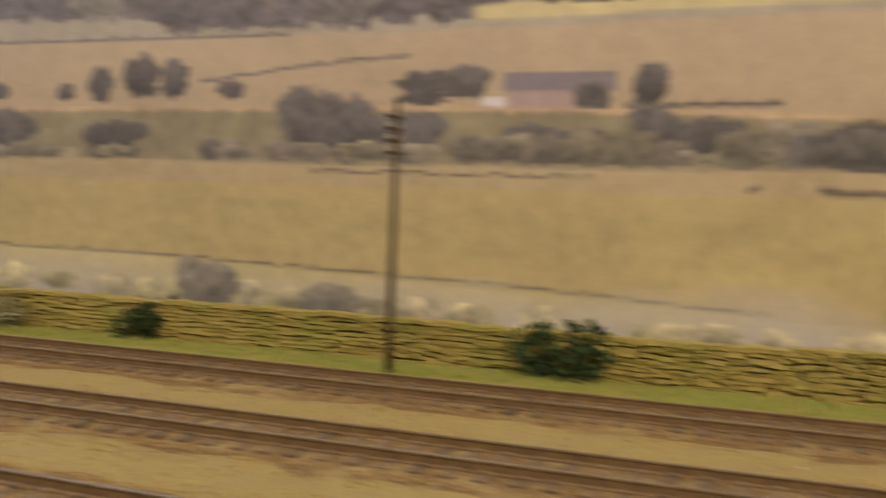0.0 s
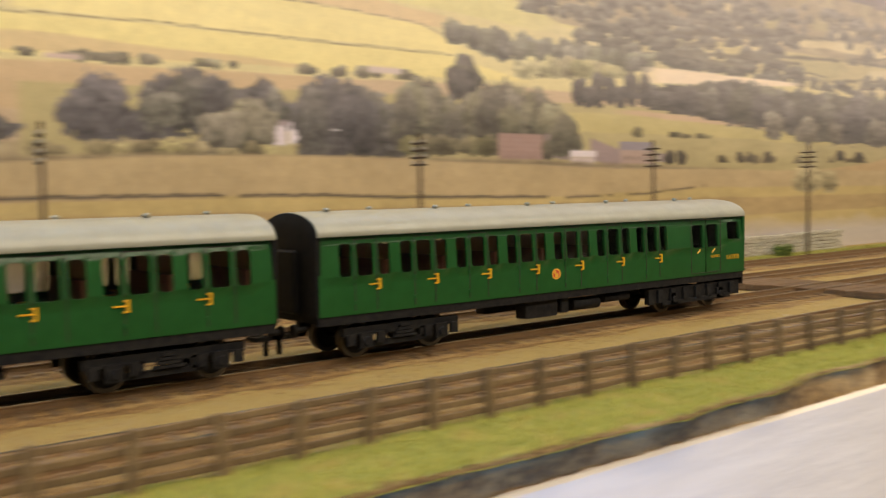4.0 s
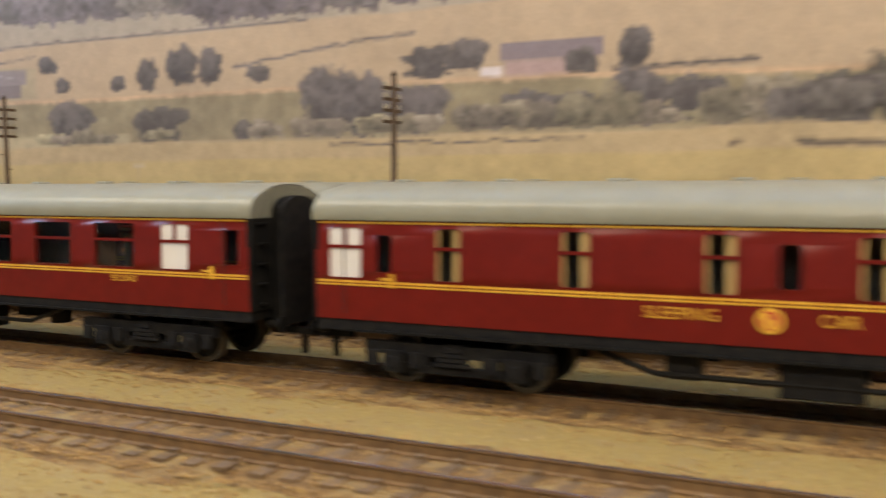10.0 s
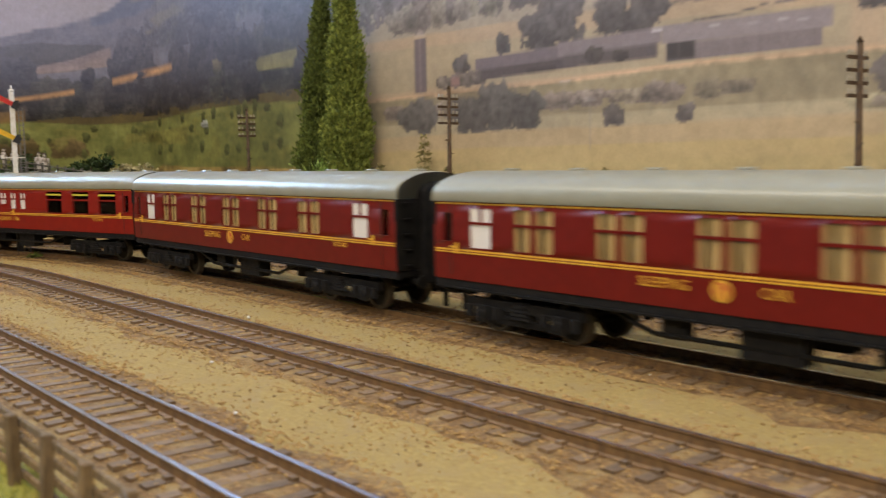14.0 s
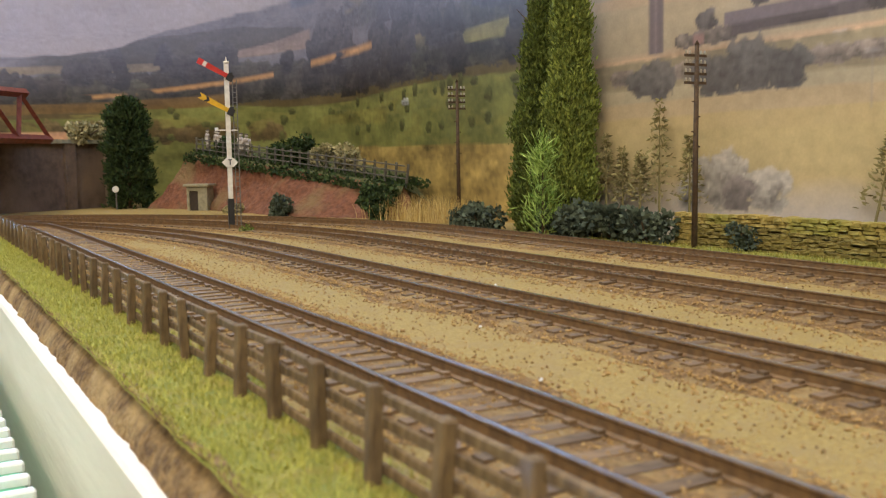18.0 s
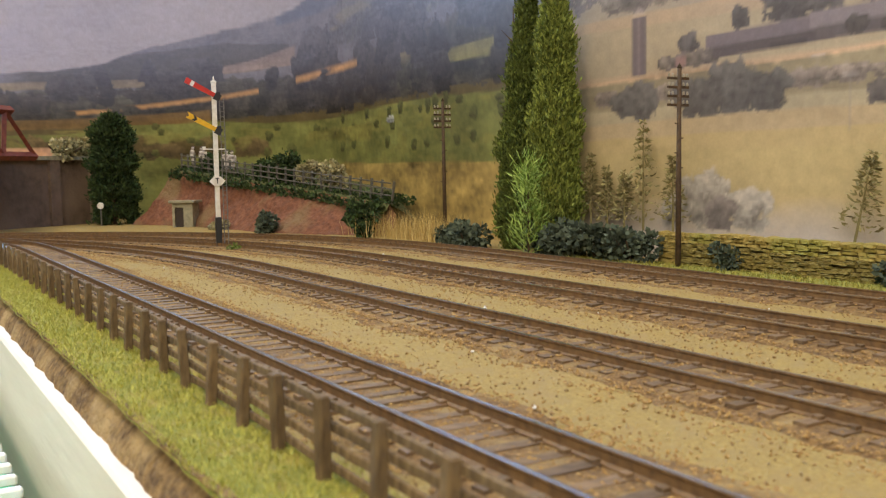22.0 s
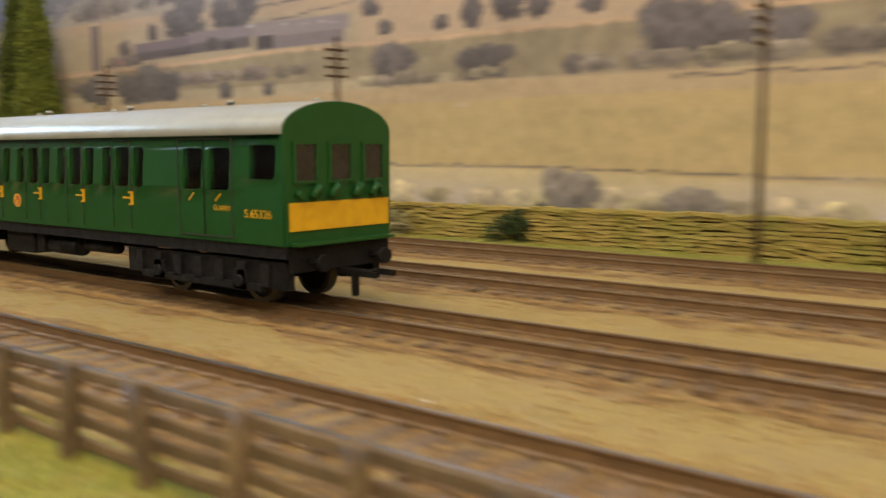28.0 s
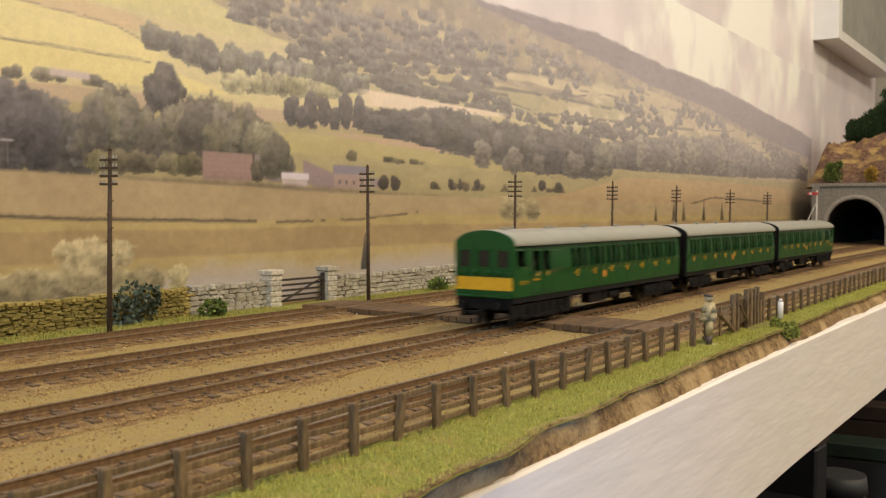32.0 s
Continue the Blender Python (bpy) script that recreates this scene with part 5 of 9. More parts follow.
def stone_wall(x0, x1, height, mat, length, course, label, parts_from, parts_to, cap=True, depth=0.006):
    top = thing("dry_stone_wall", label, "stone wall")
    shapes = stone_shapes(mat)
    rest_v, rest_f = [], []
    courses = int(height / course)
    count = 0
    for c in range(courses + (1 if cap else 0)):
        x = x0 + random.uniform(0, length)
        z = GROUND_Z + course * (c + 0.5)
        capped = cap and c == courses
        while x < x1:
            w = length * random.uniform(0.6, 1.4) * (0.75 if capped else 1)
            y = 0.4655 + 0.0077 * x + wave(x, 6, 0.0015, 3)
            hgt = course * random.uniform(0.84, 1.06) * (1.25 if capped else 1)
            m = pose(x + w / 2, y + random.uniform(-0.0004, 0.0004), z + wave(x, 8, 0.0009, 5) * (c / courses) + random.uniform(-0.0004, 0.0004), random.uniform(-4, 4), random.uniform(-5, 5), random.uniform(-4, 4)) @ Matrix.Diagonal((w * 0.93, depth * (1.15 if capped else 1), hgt, 1))
            me = random.choice(shapes)
            if parts_from < x < parts_to and count < 300:
                part_of("stone", me, top, m)
                count += 1
            else:
                base = len(rest_v)
                rest_v += [m @ v.co for v in me.vertices]
                rest_f += [[base + i for i in p.vertices] for p in me.polygons]
            x += w
    bm = bmesh.new()
    n = max(2, int((x1 - x0) / 0.02))
    for k in range(n):
        a, b = x0 + (x1 - x0) * k / n, x0 + (x1 - x0) * (k + 1) / n
        y = 0.4658 + 0.0077 * (a + b) / 2 + wave((a + b) / 2, 6, 0.0015, 3)
        box(bm, a, b, y - 0.0012, y + 0.0016, GROUND_Z - 0.001, GROUND_Z + height * 0.88)
    part("wall_core", bm, EARTH_DARK, top)
    if rest_v:
        me = bpy.data.meshes.new("far_stones")
        me.from_pydata(rest_v, [], rest_f)
        me.materials.append(mat)
        ob = new("far_stones", me)
        ob.parent = top
        tagged(ob, kind="stuff")
    return top


stone_wall(-0.612, -0.02, 0.0160, OLIVE_STONE, 0.0056, 0.00165, "low olive mossy dry stone wall beside grass verge", -0.60, -0.33)
stone_wall(-0.02, 0.755, 0.0158, OLIVE_STONE, 0.0060, 0.00175, "low mossy brown dry stone wall beside grass verge", 0.55, 0.75)
stone_wall(0.755, 0.823, 0.0170, WHITE_STONE, 0.0080, 0.0030, "pale limestone dry stone wall by the crossing", 0.7, 0.9)
stone_wall(0.893, 1.22, 0.0150, WHITE_STONE, 0.0080, 0.0030, "pale limestone dry stone wall beside the line", 0.89, 1.22)
for x0 in (0.8235, 0.8805):
    pillar = thing("gate_pillar", "square pale limestone gate pillar", "gate pillar", "pillars of the field gate")
    for k in range(7):
        w = 0.0052 if k < 6 else 0.0062
        bm = bevelled(boxes((x0 + 0.005 - w, x0 + 0.005 + w, 0.4700 - w, 0.4700 + w, GROUND_Z + 0.0036 * k, GROUND_Z + 0.0036 * k + 0.0034)), 0.0005)
        part("stone", bm, WHITE_STONE, pillar)


def field_gate():
    top = thing("field_gate", "dark brown five-bar timber field gate, closed", "gate")
    y = 0.4690
    for x in (0.8350, 0.8790):
        part("stile", boxes((x - 0.0012, x + 0.0012, y - 0.0010, y + 0.0010, GROUND_Z + 0.001, 0.0165)), DARK_GATE, top)
    for k in range(5):
        z = -0.001 + 0.0036 * k
        part("bar", boxes((0.8362, 0.8778, y - 0.0006, y + 0.0006, z - 0.0007, z + 0.0007)), DARK_GATE, top)
    part("brace", rod(bmesh.new(), (0.8365, y - 0.0012, -0.001), (0.8775, y - 0.0012, 0.0130), 0.0007, n=6), DARK_GATE, top)


field_gate()


def crossing():
    top = thing("level_crossing", "weathered brown timber plank crossing laid over the tracks", "crossing")
    spans = [(0.4405, 0.4225), (0.4195, 0.4045), (0.4015, 0.3568), (0.3538, 0.3388), (0.3358, 0.2890), (0.2860, 0.2712), (0.2682, 0.2204), (0.2174, 0.2026)]
    for y1, y0 in spans:
        n = max(2, int((y1 - y0) / 0.0052))
        for k in range(n):
            a, b = y0 + (y1 - y0) * k / n, y0 + (y1 - y0) * (k + 1) / n
            part("plank", bevelled(boxes((0.825 + random.uniform(-0.001, 0.001), 0.868 + random.uniform(-0.001, 0.001), a + 0.0002, b - 0.0002, -0.0040, -0.0003 + random.uniform(-0.0002, 0.0002))), 0.0003), PLANK, top)


crossing()


def near_gate():
    top = thing("crossing_gate", "weathered timber gate with tall posts at the footpath crossing", "gate")
    y = 0.1715
    for x, h, w in ((0.800, 0.0135, 0.0013), (0.862, 0.0175, 0.0016), (0.8685, 0.0175, 0.0012), (0.886, 0.0185, 0.0017), (0.8935, 0.0185, 0.0015), (0.9000, 0.0178, 0.0013), (0.9060, 0.0185, 0.0015), (0.917, 0.0150, 0.0012)):
        part("post", bevelled(boxes((x - w, x + w, y - 0.0012, y + 0.0012, -0.0045, h)), 0.0003), TIMBER, top)
    # open five-barred leaf swung back along the fence
    for z in (-0.0005, 0.0025, 0.0055, 0.0085, 0.0115):
        part("bar", boxes((0.815, 0.860, y - 0.0006, y + 0.0004, z - 0.0008, z + 0.0008)), TIMBER, top)
    for x in (0.815, 0.838, 0.858):
        part("stile", boxes((x - 0.0010, x + 0.0010, y - 0.0014, y - 0.0006, -0.0020, 0.0128)), TIMBER, top)
    part("brace", rod(bmesh.new(), (0.836, y - 0.0018, 0.0090), (0.857, y - 0.0018, -0.0012), 0.0009, n=6), TIMBER, top)
    for k in range(5):
        x = 0.8725 + 0.0028 * k
        part("paling", boxes((x - 0.0009, x + 0.0009, y + 0.0012, y + 0.0020, -0.002, 0.0150 + 0.0012 * (k % 2))), TIMBER, top)
    for z in (0.0015, 0.0140):
        part("rail", boxes((0.862, 0.908, y + 0.0004, y + 0.0012, z - 0.0009, z + 0.0009)), TIMBER, top)
    part("brace", rod(bmesh.new(), (0.8685, y - 0.0014, 0.0120), (0.8850, y - 0.0014, 0.0005), 0.0009, n=6), TIMBER, top)
    part("footboard", boxes((0.880, 0.925, y - 0.0055, y - 0.0012, -0.0040, -0.0026)), TIMBER, top)


near_gate()
WHITE_PAINT = material("white_model_paint", (0.74, 0.71, 0.64), 0.5, second=(0.62, 0.58, 0.5), scale=400)
post = thing("marker_post", "short white painted marker post in the grass", "post")
part("post", rod(rod(bmesh.new(), (0.942, 0.1675, -0.0045), (0.942, 0.1675, 0.0075), 0.0016, n=10), (0.942, 0.1675, 0.0075), (0.942, 0.1675, 0.0092), 0.0016, 0.0006, 10), WHITE_PAINT, post)


# ---- small painted figurines, each one plain mesh ----
FIGURE = material("khaki_painted_figurine", (0.46, 0.37, 0.19), 0.6, second=(0.36, 0.28, 0.13), scale=500)
FIGURE_DARK = material("dark_painted_figurine", (0.09, 0.06, 0.04), 0.6, second=(0.06, 0.04, 0.03), scale=500)
FIGURE_PALE = material("pale_painted_figurine", (0.60, 0.55, 0.50), 0.6, second=(0.25, 0.2, 0.17), scale=200)


def figurine(x, y, z, h, mat, label, turn=0.0):
    """A small standing figure, simplified to one mesh."""
    bm = bmesh.new()
    for s in (-1, 1):
        rod(bm, (s * 0.055 * h, 0, 0), (s * 0.050 * h, 0, 0.20 * h), 0.045 * h, 0.050 * h, 8, 1)
        rod(bm, (s * 0.050 * h, 0, 0.20 * h), (s * 0.045 * h, 0, 0.48 * h), 0.050 * h, 0.066 * h, 8)
        rod(bm, (s * 0.13 * h, 0, 0.80 * h), (s * 0.17 * h, -0.03 * h, 0.55 * h), 0.040 * h, 0.034 * h, 8)
        rod(bm, (s * 0.17 * h, -0.03 * h, 0.55 * h), (s * 0.10 * h, -0.13 * h, 0.50 * h), 0.034 * h, 0.030 * h, 8)
    rod(bm, (0, 0, 0.46 * h), (0, 0, 0.66 * h), 0.105 * h, 0.12 * h, 10)
    rod(bm, (0, 0, 0.66 * h), (0, 0, 0.83 * h), 0.13 * h, 0.075 * h, 10)
    m = bmesh.ops.create_icosphere(bm, subdivisions=2, radius=0.075 * h, matrix=Matrix.Translation((0, -0.01 * h, 0.92 * h)))
    rod(bm, (0, -0.02 * h, 0.955 * h), (0, -0.01 * h, 1.0 * h), 0.080 * h, 0.06 * h, 10, 1)
    ob = tagged(mesh_object("figurine", bm, [mat, FIGURE_DARK], smooth=True), label, "figurine")
    ob.matrix_basis = pose(x, y, z, 0, 0, turn)
    return ob


figurine(0.813, 0.1680, -0.0035, 0.0245, FIGURE, "small khaki painted figurine standing at the fence", 200).scale = (1.3, 1.3, 1.0)
base = thing("figure_stand", "white plaster footing under the figurine", "plinth")
part("footing", bevelled(boxes((0.8085, 0.8175, 0.1635, 0.1725, -0.0050, -0.0030)), 0.0006), WHITE_PAINT, base)

# ---- trees and bushes ----
POPLAR = island_material("dark_poplar_leaf", (0.036, 0.056, 0.008), (0.165, 0.205, 0.032), 0.85)
POPLAR_LIGHT = island_material("light_poplar_leaf", (0.070, 0.096, 0.013), (0.28, 0.33, 0.058), 0.85)
CONIFER_LIGHT = island_material("bright_conifer_needles", (0.12, 0.22, 0.03), (0.42, 0.56, 0.14), 0.85)
CONIFER_DARK = island_material("dark_conifer_needles", (0.010, 0.024, 0.006), (0.05, 0.085, 0.018), 0.9)
BUSH_BLUE = island_material("blue_green_bush", (0.020, 0.032, 0.022), (0.12, 0.15, 0.10), 0.9)
BUSH_GREEN = island_material("mid_green_bush", (0.04, 0.07, 0.012), (0.22, 0.27, 0.05), 0.9)
WEED = island_material("olive_weed_leaf", (0.13, 0.15, 0.02), (0.38, 0.38, 0.07), 0.9)
BUSH_PALE = island_material("pale_dry_bush", (0.16, 0.15, 0.07), (0.50, 0.44, 0.24), 0.9)
BUSH_OCHRE = island_material("ochre_bush", (0.25, 0.14, 0.02), (0.55, 0.36, 0.06), 0.9)
BARK = material("tree_bark", (0.10, 0.065, 0.035), 0.9, second=(0.05, 0.035, 0.02), scale=400)
DEAD = island_material("dry_conifer_twig", (0.16, 0.13, 0.05), (0.34, 0.30, 0.13), 0.9)


def leaves(points, ups, size, mat, rng, slim=0.32):
    """Small pointed leaves along given directions."""
    n = len(points)
    ups = ups / (np.linalg.norm(ups, axis=1)[:, None] + 1e-9)
    r = rng.normal(size=(n, 3))
    side = np.cross(ups, r)
    side /= np.linalg.norm(side, axis=1)[:, None] + 1e-9
    s = (size * rng.uniform(0.6, 1.4, n))[:, None]
    v = np.stack([points, points + ups * s * 0.5 + side * s * slim, points + ups * s, points + ups * s * 0.5 - side * s * slim], 1)
    f = np.array([(0, 1, 2, 3)])
    return scatter_mesh("crown", v, (f[None] + 4 * np.arange(n)[:, None, None]).reshape(-1, 4), mat)


def column_tree(name, label, x, y, h, w, mat, count, size, droop=0.0, point=0.5, seed=1, slim=0.22, lean=0.0):
    """An upright tree with many sprays on a tapered trunk; droop: how far the sprays lean out."""
    rng = np.random.default_rng(seed)
    top = thing(name, label, "tree")
    bm = rod(bmesh.new(), (0, 0, -0.002), (0, 0, h * 0.9), w * 0.05, w * 0.012, 8)
    for k in range(14):
        z = h * (0.08 + 0.8 * k / 14)
        a = 2.4 * k
        rod(bm, (0, 0, z), (w * 0.33 * math.cos(a), w * 0.33 * math.sin(a), z + h * 0.05), w * 0.018, w * 0.006, 5)
    part("trunk", bm, BARK, top)
    sprays = count // 16
    zq = rng.random(sprays) ** 0.9
    prof = np.interp(zq, (0, 0.1, 0.5, 0.85, 0.95, 1.0), (0.85, 1.0, 1.0, 0.86, 0.62, 0.25)) if point > 0.8 else np.interp(zq, (0, 0.06, 0.2, 0.45, 0.7, 0.9, 1.0), (0.62, 0.90, 1.0, 0.92, 0.66, 0.30, 0.05)) if point > 0.3 else np.interp(zq, (0, 0.1, 0.3, 1.0), (0.7, 1.0, 0.92, 0.06))
    lump = 1 + 0.16 * np.sin(zq * 23 + rng.uniform(0, 6)) + rng.normal(0, 0.10, sprays)
    a = rng.uniform(0, 6.283, sprays)
    rad = 0.5 * w * prof * lump * np.sqrt(rng.uniform(0.35, 1, sprays))
    root = np.stack([rad * np.cos(a), rad * np.sin(a), zq * h * 0.97], -1)
    out = np.stack([np.cos(a) * (0.35 + droop), np.sin(a) * (0.35 + droop), np.full(sprays, 1.0 - droop)], -1)
    root[:, 0] += lean * zq
    p = np.repeat(root, 16, 0) + rng.normal(0, size * 0.5, (sprays * 16, 3))
    u = np.repeat(out, 16, 0) + rng.normal(0, 0.42, (sprays * 16, 3))
    me = leaves(p, u, size, mat, rng, slim)
    crown = new("crown", me)
    crown.parent = top
    top.matrix_basis = pose(x, y, GROUND_Z, 0, 0, 0 if lean else seed * 40)
    return top


def bush(label, x, y, z, w, h, mat, count, size, seed):
    rng = np.random.default_rng(seed)
    top = thing("bush", label, "bush")
    bm = bmesh.new()
    for k in range(5):
        rod(bm, (0, 0, -0.001), (w * 0.3 * math.cos(k * 1.3), w * 0.3 * math.sin(k * 1.3), h * 0.6), w * 0.03, w * 0.012, 5)
    part("stem", bm, BARK, top)
    k = 9
    c = np.stack([rng.uniform(-0.36, 0.36, k) * w, rng.uniform(-0.3, 0.3, k) * min(w, 0.02), rng.uniform(0.15, 0.72, k) * h], -1)
    r = rng.uniform(0.14, 0.30, k) * min(w, h * 1.6)
    i = rng.integers(0, k, count)
    d = rng.normal(size=(count, 3))
    d /= np.linalg.norm(d, axis=1)[:, None]
    p = c[i] + d * (r[i] * rng.uniform(0.55, 1.05, count))[:, None]
    p[:, 2] = np.maximum(p[:, 2], 0.0)
    me = leaves(p, d + rng.normal(0, 0.5, (count, 3)), size, mat, rng, 0.42)
    crown = new("crown", me)
    crown.parent = top
    top.matrix_basis = pose(x, y, z)
    return top


def twig_conifer(x, y, h, seed):
    """A thin, nearly bare little conifer."""
    rng = np.random.default_rng(seed)
    top = thing("conifer", "sparse dry little conifer by the backscene", "tree", "sparse conifers")
    part("trunk", rod(bmesh.new(), (0, 0, -0.002), (0, 0, h), 0.0007, 0.0002, 6), DEAD, top)
    n = 420
    q = rng.random(n) ** 0.8
    lv = np.round(q * 11) / 11
    a = np.round(rng.uniform(0, 6.283, n) * 1.2) / 1.2 + lv * 3
    out = rng.random(n) * (1 - lv) * h * 0.33
    p = np.stack([out * np.cos(a), out * np.sin(a) * 0.4, lv * h * 0.95 + 0.004 - out * 0.12], -1) + rng.normal(0, 0.0003, (n, 3))
    u = np.stack([np.cos(a), np.sin(a) * 0.4, rng.normal(0.1, 0.4, n)], -1)
    ob = new("crown", leaves(p, u, 0.0030, DEAD, rng, 0.16))
    ob.parent = top
    top.matrix_basis = pose(x, y, 0.013, 0, 12 if x > -0.55 else 0)


column_tree("poplar", "tall dark green model poplar against the backscene", -0.7365, 0.460, 0.164, 0.024, POPLAR, 44000, 0.0027, seed=1, slim=0.17, lean=0.016)
column_tree("poplar", "tall mid-green model poplar beside a brighter conifer", -0.6940, 0.459, 0.176, 0.0275, POPLAR_LIGHT, 48000, 0.0027, seed=2, slim=0.17)
column_tree("conifer", "bright yellow-green feathery conifer before the poplars", -0.6925, 0.438, 0.056, 0.015, CONIFER_LIGHT, 1100, 0.0060, droop=0.22, point=0.1, seed=3, slim=0.05)
column_tree("conifer", "big dark green conifer beside the bridge abutment", -1.255, 0.330, 0.112, 0.042, CONIFER_DARK, 22000, 0.0036, droop=0.3, point=0.9, seed=4)
for k, (x, y, w, h) in enumerate(((-0.765, 0.443, 0.030, 0.016), (-0.792, 0.448, 0.022, 0.014), (-0.690, 0.452, 0.026, 0.019), (-0.668, 0.450, 0.030, 0.018), (-0.645, 0.449, 0.026, 0.021), (-0.622, 0.452, 0.028, 0.020))):
    bush("dark blue-green model bush at the foot of the wall", x, y, GROUND_Z, w, h, BUSH_BLUE, 1600, 0.0030, 20 + k)
bush("green-brown bush on the slope", -0.905, 0.437, GROUND_Z, 0.030, 0.026, CONIFER_DARK, 1500, 0.003, 31)
bush("pale grey-green bush by the track", -1.005, 0.397, GROUND_Z, 0.024, 0.016, BUSH_BLUE, 1200, 0.003, 32)
bush("small dry bush by the track", -1.080, 0.383, GROUND_Z, 0.022, 0.008, BUSH_PALE, 800, 0.0024, 33)
WALL_GROWTH = ((-0.565, 0.019, 0.016, BUSH_BLUE, "sparse grey-green sprig growing over the stone wall"), (-0.480, 0.013, 0.014, BUSH_BLUE, "grey-green sprig on the stone wall"),
               (-0.375, 0.015, 0.030, BUSH_GREEN, "light green leafy plant growing over the stone wall"), (-0.345, 0.012, 0.022, BUSH_PALE, "pale dry plant on the stone wall"),
               (-0.27, 0.017, 0.026, CONIFER_DARK, "dark green bush behind the stone wall"), (-0.095, 0.022, 0.036, CONIFER_DARK, "dark green bush on the stone wall"),
               (0.06, 0.017, 0.03, BUSH_GREEN, "green bush behind the stone wall"), (0.20, 0.020, 0.036, CONIFER_DARK, "dark green bush on the stone wall"),
               (0.37, 0.020, 0.035, BUSH_BLUE, "grey-green bush on the stone wall"), (0.60, 0.026, 0.045, BUSH_PALE, "pale dry bush behind the stone wall"),
               (0.715, 0.022, 0.034, BUSH_BLUE, "grey-green bush behind the stone wall"), (0.762, 0.010, 0.014, BUSH_GREEN, "low green bush before the wall"),
               (1.00, 0.010, 0.02, BUSH_GREEN, "low green bush before the wall"), (1.09, 0.009, 0.022, BUSH_GREEN, "low green bush before the wall"),
               (1.62, 0.02, 0.06, BUSH_GREEN, "green bush beside the line"), (1.85, 0.026, 0.08, BUSH_GREEN, "green bush beside the line"), (2.1, 0.03, 0.08, CONIFER_DARK, "dark bush near the tunnel mouth"))
for k, (x, h, w, mat, text) in enumerate(WALL_GROWTH):
    bush(text, x, 0.463 + 0.0077 * x if h > 0.012 else 0.455, GROUND_Z, w, h, mat, int(30000 * w), 0.0026, 50 + k)
bush("leafy weed at the front edge", 0.905, 0.157, GROUND_Z - 0.004, 0.016, 0.012, WEED, 2200, 0.0014, 70)
bush("small weed by the signal", -0.842, 0.317, GROUND_Z, 0.012, 0.004, BUSH_GREEN, 300, 0.0018, 71)
for k, (x, h) in enumerate(((-0.678, 0.036), (-0.664, 0.028), (-0.650, 0.026), (-0.635, 0.054), (-0.613, 0.034), (-0.507, 0.034))):
    twig_conifer(x, 0.4715, h, 80 + k)

# ---- signal ----
SIGNAL_RED = material("signal_red", (0.55, 0.03, 0.02), 0.4, scale=300)


def signal():
    top = thing("semaphore_signal", "white semaphore signal post with raised red arm and yellow fishtail arm", "signal")
    part("post", boxes((-0.0014, 0.0014, -0.0014, 0.0014, 0.020, 0.108)), WHITE_PAINT, top)
    part("base", bevelled(boxes((-0.0019, 0.0019, -0.0019, 0.0019, 0.000, 0.021), (-0.0032, 0.0032, -0.0032, 0.0032, -0.001, 0.0014)), 0.0002), BLACK_EARLY, top, "black foot of the post")
    part("finial", rod(rod(bmesh.new(), (0, 0, 0.108), (0, 0, 0.1095), 0.0020, 0.0017, 8), (0, 0, 0.1095), (0, 0, 0.1125), 0.0008, 0.0002, 8), WHITE_PAINT, top)
    for z, mat, fish, text in ((0.1000, SIGNAL_RED, False, "red stop arm with a white stripe, raised"), (0.0780, SIGNAL_YELLOW, True, "yellow fishtail distant arm, raised")):
        arm = part("signal_arm", arm_mesh(fish), mat, top, text)
        arm.matrix_basis = pose(0.0020, 0, z, -28, 0, 0)
        bar = boxes((0.00045, 0.0006, -0.0168, -0.0145, -0.0016, 0.0016)) if not fish else arm_chevron()
        part("arm_stripe", bar, WHITE_PAINT if not fish else BLACK_EARLY, arm)
        sp = part("spectacle", boxes((-0.0003, 0.0005, 0.0, 0.0042, -0.0024, 0.0022)), BLACK_EARLY, arm)
        part("lamp", bevelled(boxes((-0.0012, 0.0012, 0.0016, 0.0040, z - 0.001, z + 0.0024)), 0.0003), BLACK_EARLY, top)
    bm = bmesh.new()
    d = 0.0030
    for s in (1, -1):
        v = [bm.verts.new((s * 0.0003 + 0.0020, y, 0.0445 + z)) for y, z in ((-0.0052, 0), (-0.0022, -d), (0.0022, -d), (0.0052, 0), (0.0022, d), (-0.0022, d))]
        bm.faces.new(v if s > 0 else v[::-1])
    dia = part("diamond_sign", bm, WHITE_PAINT, top, "white lozenge sign")
    part("sign_mark", boxes((0.0024, 0.0026, -0.0012, 0.0012, 0.0460, 0.0466), (0.0024, 0.0026, -0.0003, 0.0003, 0.0430, 0.0462)), BLACK_EARLY, dia)
    part("bracket", boxes((-0.0004, 0.0004, -0.0080, 0.0060, 0.0650, 0.0657), (-0.0008, 0.0008, -0.0085, -0.0065, 0.0650, 0.0670)), WHITE_PAINT, top)
    for y in (0.0036, 0.0062):
        part("ladder_rail", boxes((-0.0003, 0.0003, y - 0.0003, y + 0.0003, 0.000, 0.098)), GREY_METAL, top)
    for k in range(30):
        part("ladder_rung", boxes((-0.0002, 0.0002, 0.0036, 0.0062, 0.003 + 0.0032 * k, 0.0034 + 0.0032 * k)), GREY_METAL, top)
    top.matrix_basis = pose(-0.867, 0.3140, GROUND_Z, 0, 0, -8)


